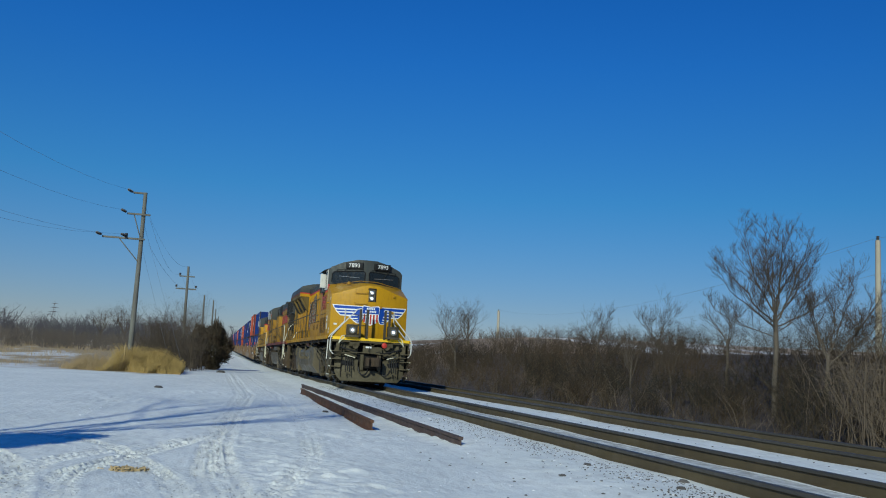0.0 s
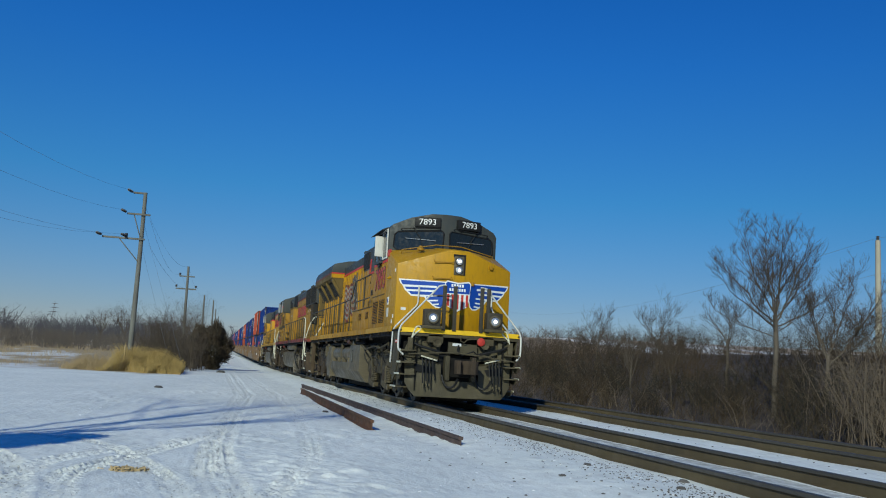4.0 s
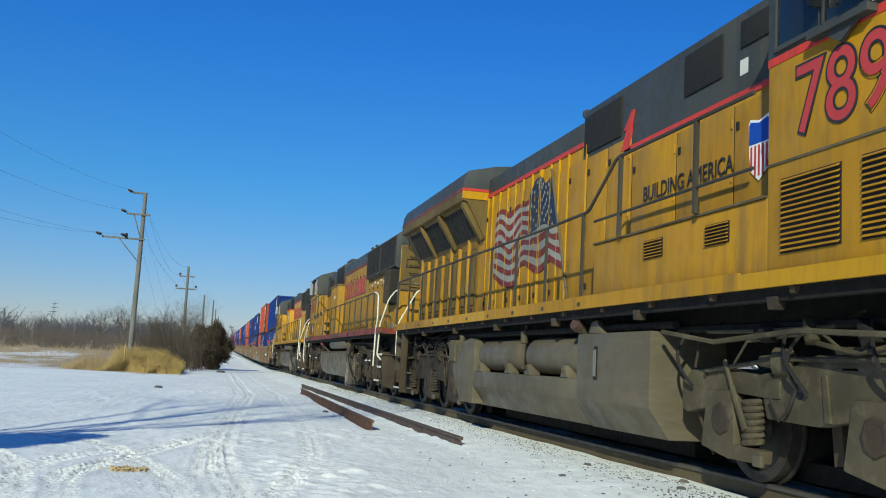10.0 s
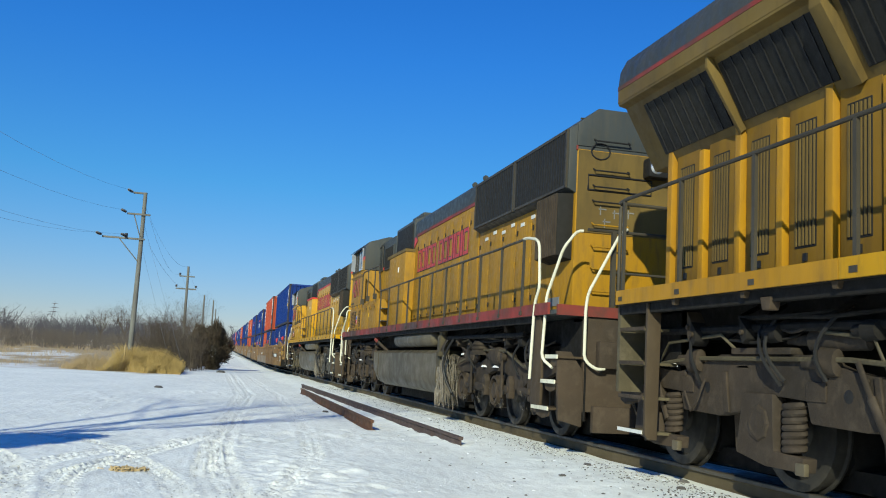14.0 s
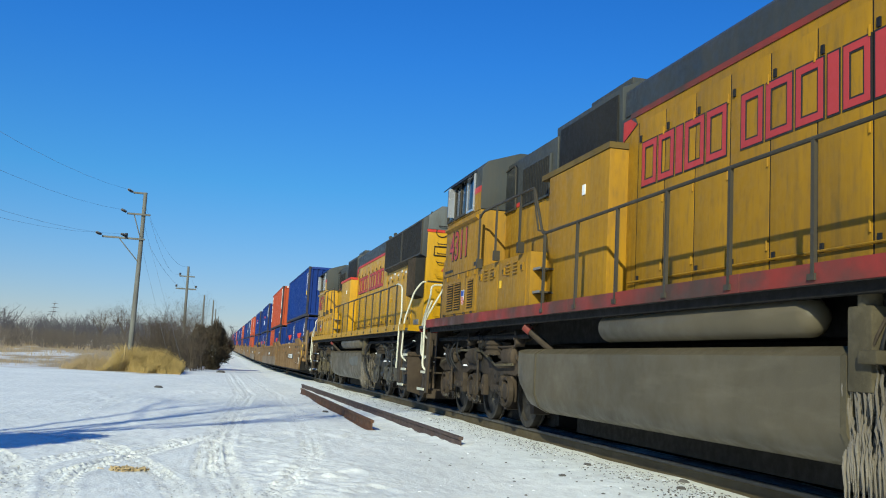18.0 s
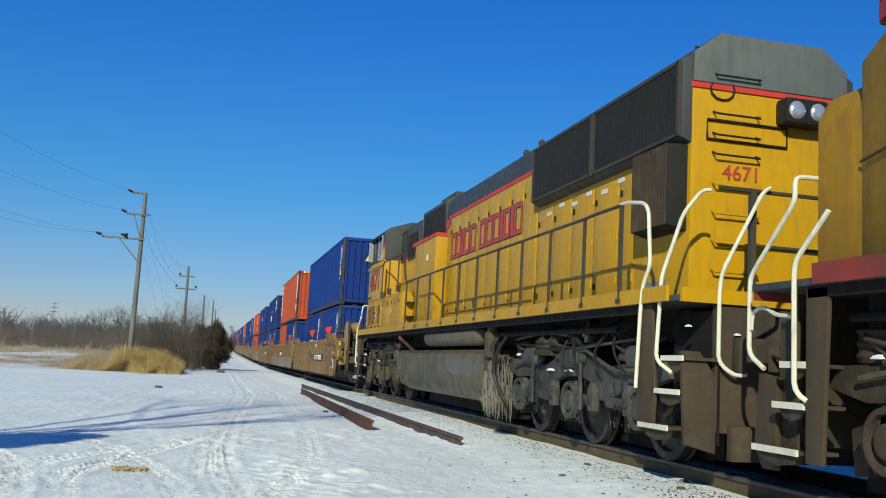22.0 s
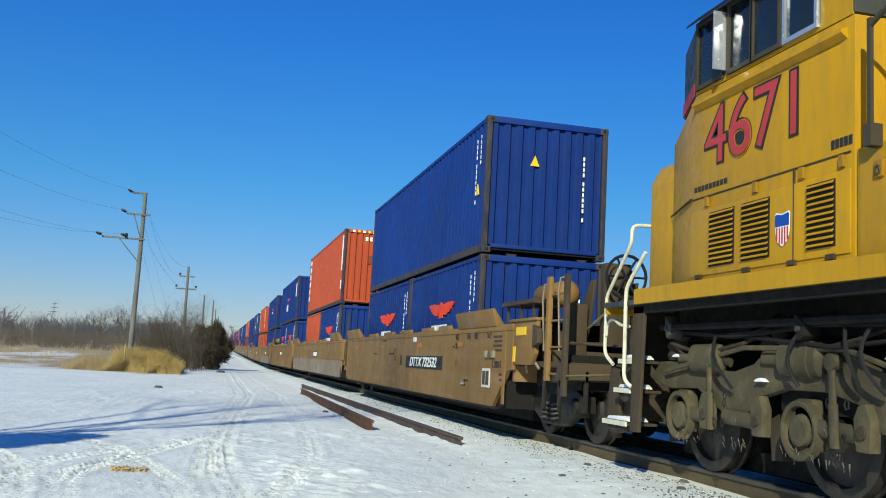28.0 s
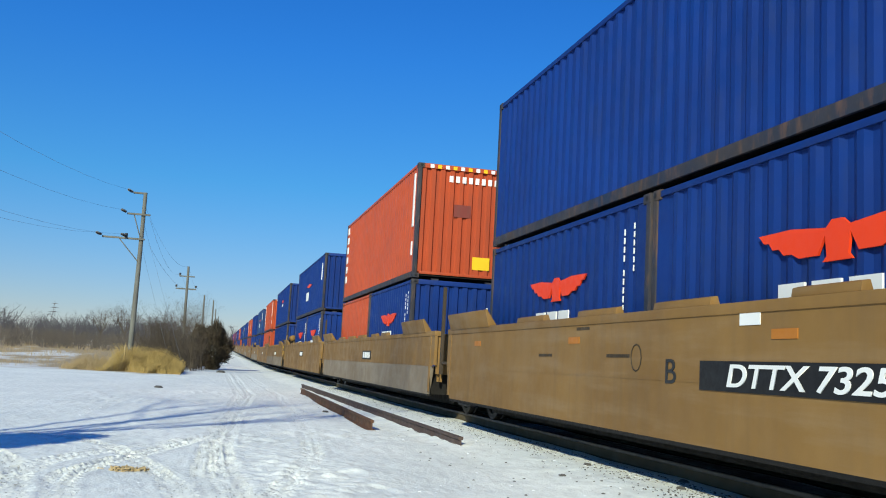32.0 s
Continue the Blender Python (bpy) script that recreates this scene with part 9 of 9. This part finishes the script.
    spreading_tree(12, place(17.5, 23.6), 1.5, 0.07, ((1.3, 2.6, 0.8, 3.9, 0.028), (1.4, 0.2, 1.2, 4.1, 0.03), (1.2, -0.3, 2.1, 3.2, 0.03), (1.0, 0.3, 2.0, 2.4, 0.022), (1.45, 4.6, 0.8, 3.6, 0.025), (1.3, 1.6, 0.9, 3.8, 0.025), (1.1, 5.6, 1.5, 3.4, 0.04)),
                   "smaller leafless tree leaning away from the taller one")
    spreading_tree(19, place(15.4, 29.0), 1.3, 0.02, ((1.0, 2.2, 0.4, 2.7, 0.014), (1.2, 0.4, 0.35, 2.8, 0.014), (1.25, 4.0, 0.3, 2.5, 0.012), (0.8, 3.2, 0.5, 2.2, 0.012)), "slender leafless sapling beside the bank")
    bare_tree(13, place(17.8, 29.5), 3.1, 0.6, 1.8, 0.06, "leafless tree standing above the thicket", depth=4, stems=4)
    bare_tree(14, place(17.6, 66.0), 4.6, 0.6, 1.8, 0.08, "leafless tree far along the bank", depth=4)
    bare_tree(15, place(23.0, 82.0), 4.6, 0.7, 1.8, 0.08, "leafless tree far along the bank", depth=4)
    bare_tree(16, place(20.5, 47.0), 3.3, 0.7, 1.4, 0.05, "slender leafless tree in the thicket", depth=4, stems=4)
    bare_tree(17, place(20.0, 39.0), 3.4, 0.6, 1.4, 0.05, "slender leafless tree in the thicket", depth=4, stems=4)
    bare_tree(18, (14.6, 30.5, ground_height(14.6, 30.5)), 2.7, 0.35, 1.6, 0.035, "pale young birch in front of the thicket", depth=3)
    for k, (x, y, h) in enumerate(((-19.0, 178, 6.5), (-14.0, 168, 7.0), (-2.3, 98, 6.0), (-1.4, 84, 4.5), (-3.2, 72, 3.6))):
        bare_tree(30 + k, place(x, y), h, 0.85, h * 0.28, 0.16 if h > 6 else 0.07, "leafless tree behind the field" if x < -10 else "bare young tree among the scrub", depth=4)
    D = thing("evergreen_tree", "dark evergreen at the far end of the lane", "tree")
    D.location = place(4.9, 400)
    part("trunk", Geo().cyl((0, 0, 0), (0, 0, 6), 0.25, 6, 0.1), BARK, D)
    n = 2500
    f = rng.random(n)
    az = rng.uniform(0, 2 * np.pi, n)
    rr = rng.random(n) ** 0.5 * 1.7 * np.sqrt(np.clip(1 - (f * 2 - 0.9) ** 2 * 0.8, 0.05, 1))
    p = np.stack([rr * np.cos(az), rr * np.sin(az), 0.6 + 8.2 * f], -1)
    d = np.stack([np.cos(az), np.sin(az), rng.uniform(0.1, 0.8, n)], -1)
    ln = p[:, None, :] + d[:, None, :] * 0.7 * t[None, :, None]
    part("foliage", sticks("foliage", BRAMBLE, ln, np.full((n, 1), 0.12) * (1 - 0.8 * t)), BRAMBLE, D)
    Y = thing("lattice_pylon", "grey steel lattice pylon beyond the woods", "pylon")
    Y.location = place(-88.0, 575)
    legs = Geo()
    for sx in (-1, 1):
        for sy in (-1, 1):
            legs.tube([(sx * 2.2, sy * 2.2, 0), (sx * 0.5, sy * 0.5, 15), (0, 0, 21)], [0.09, 0.07, 0.05], 4)
    for k in range(6):
        z, w = 2.5 * k, 2.2 - 0.28 * k
        legs.tube([(-w, -w, z), (w - 0.28, -w, z + 2.5)], 0.04, 4).tube([(w, -w, z), (-w + 0.28, -w, z + 2.5)], 0.04, 4)
    # the pylon shares the woods' haze-tinted colour
    part("tower", legs, WOODS, Y)
    for z, w in ((14.5, 3.6), (17.0, 2.8), (19.3, 2.0)):
        part("crossarm", Geo().prism([(-w, z), (0, z + 0.35), (w, z), (0, z - 0.1)], -0.2, 0.2), WOODS, Y)
    # trees behind and beside the camera, known by the shadows they throw
    C = thing("cedar_tree", "dense dark evergreen beside the lot, known by its shadow", "tree")
    C.location = place(-6.0, 5.6)
    part("trunk", Geo().tube([(0, 0, -0.2), (0, 0, 2.0), (0.05, 0, 4.2)], [0.14, 0.11, 0.03], 8), BARK, C)
    n = 9000
    f = rng.random(n) ** 0.8
    az = rng.uniform(0, 2 * np.pi, n)
    rr = rng.random(n) ** 0.5 * (0.95 * (1 - f) ** 0.7 + 0.05) * (1 + 0.25 * np.sin(az * 3 + f * 9))
    p = np.stack([rr * np.cos(az), rr * np.sin(az), 0.3 + 4.0 * f], -1)
    d = np.stack([np.cos(az) * 0.7, np.sin(az) * 0.7, rng.uniform(0.1, 0.8, n)], -1)
    ln = p[:, None, :] + d[:, None, :] * rng.uniform(0.15, 0.35, n)[:, None, None] * t[None, :, None]
    part("foliage", sticks("foliage", CEDAR, ln, rng.uniform(0.02, 0.05, n)[:, None] * (1 - 0.8 * t)), CEDAR, C)
    bare_tree(41, place(-7.6, 4.0), 13.0, 0.34, 4.8, 0.11, "tall slender leafless tree beside the lot, throwing a branching shadow", depth=4, kids=4, stems=9, rake=(1.2, 1.5))


plant_all()


# ---- poles and wires ----
def wire(parent, a, b, sag, r=0.009, n=14):
    a, b = Vector(a), Vector(b)
    pts = []
    for i in range(n + 1):
        f = i / n
        p = a.lerp(b, f)
        p.z -= sag * 4 * f * (1 - f)
        pts.append(tuple(p))
    return part("wire", Geo().tube(pts, r, 4), WIRE, parent)


def insulator(parent, x, y, z, along):
    g = Geo()
    d = Vector(along).normalized()
    p = Vector((x, y, z))
    for k in range(4):
        q = p + d * (0.12 + 0.16 * k)
        g.cyl(q, q + d * 0.05, 0.075, 10)
    g.cyl(p, p + d * 0.8, 0.03, 6)
    return part("insulator", g, CERAMIC, parent, "dark strain insulator")


def utility_poles():
    tops = []
    P = thing("utility_pole", "weathered corner utility pole with two offset crossarms and wires", "utility pole", "poles along the track")
    P.location = (-4.0, 52.0, GROUND_Z)
    Hz = 9.58
    part("mast", Geo().tube([(0, 0, -0.2), (0.02, 0, 3), (0.03, 0, 6), (0.03, 0, Hz)], [0.145, 0.135, 0.12, 0.10], 12), POLE, P)
    part("top_bracket", Geo().box(-0.60, 0.12, -0.06, 0.06, Hz - 0.10, Hz), POLE, P, bevel=0.02)
    for z, x0, x1 in ((8.30, -0.80, 0.40), (6.96, -1.95, 0.22)):
        part("crossarm", Geo().box(x0, x1, -0.20, -0.10, z, z + 0.10), POLE, P, "offset timber crossarm", bevel=0.015)
        part("brace", Geo().tube([(x0 * 0.55, -0.10, z), (-0.05, -0.10, z - 1.15)], 0.03, 5), POLE, P)
    far = Vector((-7.2, -62, 0))
    for (x, z) in ((-0.62, Hz - 0.04), (-0.86, 8.44), (-2.0, 7.12), (-0.75, 7.14)):
        insulator(P, x, -0.1, z, (-0.25, -1.0, 0))
        wire(P, (x - 0.15, -0.8, z), Vector((x, -0.8, z)) + far, 2.0, 0.005)
    part("cap", Geo().cyl((-0.75, -0.1, 6.98), (-0.75, -0.1, 7.28), 0.09, 10), CERAMIC, P)
    part("guy_wire", Geo().tube([(0.1, 0, 6.6), (1.9, 6.0, 0.3)], 0.006, 4).tube([(0.05, 0, 8.0), (2.6, 6.5, 0.3)], 0.006, 4), WIRE, P)
    prev = [Vector((-4.1, 52, GROUND_Z + 9.2)), Vector((-3.6, 52, GROUND_Z + 8.1)), Vector((-3.55, 52, GROUND_Z + 6.75))]
    for k, (x, y, h) in enumerate(((-2.55, 100, 9.9), (-1.1, 150, 9.6), (0.38, 168, 9.7), (1.15, 222, 10.2), (2.3, 270, 10.0))):
        z = ground_height(x, y)
        Q = thing("utility_pole", "distant timber utility pole with two crossarms", "utility pole", "poles along the track")
        Q.location = (x, y, z)
        lean = -0.012 * h
        part("mast", Geo().tube([(0, 0, -0.2), (lean, 0, h)], [0.17, 0.12], 10), POLE, Q)
        if k in (0, 4):
            part("crossarm", Geo().box(lean - 0.85, lean + 0.72, -0.08, 0.04, h - 1.10, h - 0.98), POLE, Q)
            part("crossarm", Geo().box(lean - 1.1, lean + 0.95, -0.08, 0.04, h - 2.42, h - 2.28), POLE, Q)
            for xx, zz in ((-0.78, h - 0.95), (-1.05, h - 2.2), (0.9, h - 2.2)):
                part("pin_insulator", Geo().cyl((lean + xx, 0, zz), (lean + xx, 0, zz + 0.24), 0.10, 8), CERAMIC, Q)
        now = [Vector((x + lean, y, z + h)), Vector((x - 0.78, y, z + h - 0.75)), Vector((x + 0.9, y, z + h - 2.0))]
        for a, b in zip(prev, now):
            wire(Q, a - Q.location, b - Q.location, 1.1, 0.006)
        prev = now
    # poles and wires on the other side of the railway
    prev = None
    for x, y, h in ((36.3, 44.5, 9.0), (47.2, 150, 8.2)):
        z = ground_height(x, y)
        Q = thing("utility_pole", "pale utility pole rising behind the thicket", "utility pole", "poles beyond the bank")
        Q.location = (x, y, z)
        h = 9.3 - z if y < 100 else 10.6 - z
        part("mast", Geo().tube([(0, 0, -0.2), (-0.05, 0, h)], [0.20 if y < 100 else 0.26, 0.14 if y < 100 else 0.2], 10), POLE_PALE, Q)
        part("pin_insulator", Geo().cyl((-0.05, 0, h), (-0.05, 0, h + 0.25), 0.08, 8), CERAMIC, Q)
        now = [Vector((x - 0.05, y, z + h + 0.15)), Vector((x, y, z + h - 1.9))]
        if prev:
            for a, b in zip(prev, now):
                wire(Q, a - Q.location, b - Q.location, 2.2, 0.008)
        else:
            for a in now:
                wire(Q, a - Q.location, a + Vector((-9, -95, 1.0)) - Q.location, 2.0, 0.008)
        prev = now


utility_poles()


# ---- things on the snow ----
def spare_rail(a, b, mat, label):
    d = Vector((b[0] - a[0], b[1] - a[1], 0))
    R = tagged(new("spare_rail", Geo().prism(rail_outline(1.0), 0, d.length).mesh("spare_rail", mat, 0.0, 30)), label, "steel rail", "loose rails on the snow")
    R.matrix_basis = Matrix.Translation((a[0], a[1], GROUND_Z - 0.01)) @ Matrix.Rotation(-math.atan2(d.x, d.y), 4, "Z")


spare_rail((3.70, 13.31), (3.66, 36.6), RUST_DARK, "long weathered steel rail lying loose on the snow")
spare_rail((2.90, 16.3), (3.14, 31.5), RUST, "shorter rusty orange steel rail lying on the snow")


def rubble(rng, g, x, y, s, flat=0.6):
    z = ground_height(x, y)
    pts = []
    n = 6
    for lev, rr in ((-0.3, 0.8), (0.25, 1.0), (0.8, 0.5)):
        for k in range(n):
            a = 2 * math.pi * k / n + rng.uniform(-0.3, 0.3)
            q = rr * s * rng.uniform(0.7, 1.15)
            pts.append((x + math.cos(a) * q, y + math.sin(a) * q * 1.2, z + lev * s * flat))
    g.add(pts, [tuple(range(n - 1, -1, -1)), tuple(range(2 * n, 3 * n))] + [(i * n + k, i * n + (k + 1) % n, (i + 1) * n + (k + 1) % n, (i + 1) * n + k) for i in range(2) for k in range(n)])


def litter():
    rnd = random.Random(9)
    g = Geo()
    for i in range(2400):
        y = 7.5 + 30 * rnd.random() ** 1.5
        x = 5.02 - abs(rnd.gauss(0, 0.42))
        rubble(rnd, g, x, y, rnd.uniform(0.004, 0.014), 0.8)
    for i in range(260):
        y = 7.5 + 24 * rnd.random() ** 1.3
        rubble(rnd, g, rnd.choice((rnd.uniform(7.0, 9.0), rnd.uniform(2.6, 4.6))), y, rnd.uniform(0.008, 0.022))
    me = g.mesh("ballast_grit", STONE, 0, 0)
    tagged(new("ballast_grit", me), "dark ballast stones scattered on the snow by the rail", "stones", kind="stuff")
    g = Geo()
    for i in range(650):
        y = 7.6 + 20 * rnd.random() ** 1.5
        x = rnd.choice((4.9 - abs(rnd.gauss(0, 0.5)), rnd.uniform(-2.5, 4.8), 8.0 + rnd.gauss(0, 0.5)))
        rubble(rnd, g, x, y, rnd.uniform(0.006, 0.020) * (1 if rnd.random() < 0.93 else 1.7), 0.4)
    tagged(new("snow_clods", g.mesh("snow_clods", SNOW_LUMP, 0, 0)), "small broken clods of crusted snow on the lot", "snow", kind="stuff")
    g = Geo()
    for line, w, deep in RUTS:
        for (xa, ya), (xb, yb) in zip(line, line[1:]):
            for k in range(int(60 * deep * (min(yb, 22) - ya))):
                f = rnd.random()
                rubble(rnd, g, xa + (xb - xa) * f + rnd.choice((-1, -0.4, 0.4, 1)) * w + rnd.gauss(0, 0.03), ya + (min(yb, 22) - ya) * f, rnd.uniform(0.003, 0.010), 0.3)
    tagged(new("rut_grit", g.mesh("rut_grit", GRIT, 0, 0)), "grey grit and slush pressed into the tyre tracks", "grit", kind="stuff")
    for x, y, s in ((2.68, 21.2, 0.09), (-1.43, 31.1, 0.16), (2.95, 19.0, 0.05), (5.0, 9.1, 0.07), (4.55, 10.6, 0.06), (3.95, 9.9, 0.05), (4.7, 8.6, 0.06), (0.9, 60.0, 0.3)):
        q = Geo()
        rubble(rnd, q, x, y, s, 0.5)
        tagged(new("stone", q.mesh("stone", STONE, 0, 0)), "dark stone lying on packed snow", "stone", "stones on the lot")
    g = Geo()
    for i in range(70):
        x, y, a, l = -0.69 + rnd.gauss(0, 0.075), 9.8 + rnd.gauss(0, 0.05), rnd.uniform(0, 3.14), rnd.uniform(0.03, 0.10)
        z = ground_height(x, y) + rnd.uniform(0.0, 0.03)
        g.tube([(x, y, z), (x + l * math.cos(a), y + l * math.sin(a) * 0.6, z + rnd.uniform(-0.005, 0.015))], rnd.uniform(0.006, 0.014), 4)
    tagged(new("bark_scraps", g.mesh("bark_scraps", GRASS_DULL, 0, 0)), "small heap of brown bark scraps on snow", "debris", kind="stuff")
    M = thing("marker_post", "thin orange-white marker post in the dry grass", "post")
    M.location = (-4.1, 50.2, GROUND_Z)
    part("shaft", Geo().cyl((0, 0, 0), (0, 0, 1.35), 0.045, 8), GRASS_DULL, M)


litter()


# ---- motion ----
def motions():
    for ob, start, up in RIDES:
        rows = []
        for t, s in RUN:
            rows.append((t, on_track(start - s) @ Matrix.Translation((0, 0, up))))
        walk(ob, rows)
    for ob, place in WHEELS:
        walk(ob, [(t, Matrix.Translation(place) @ Matrix.Rotation(run_at(t) / 0.53, 4, "X")) for t in TICKS])


TICKS = [0.2 * i for i in range(161)]


def run_at(t):
    for (ta, sa), (tb, sb) in zip(RUN, RUN[1:]):
        if t <= tb:
            break
    return sa + (sb - sa) * (t - ta) / (tb - ta)


motions()
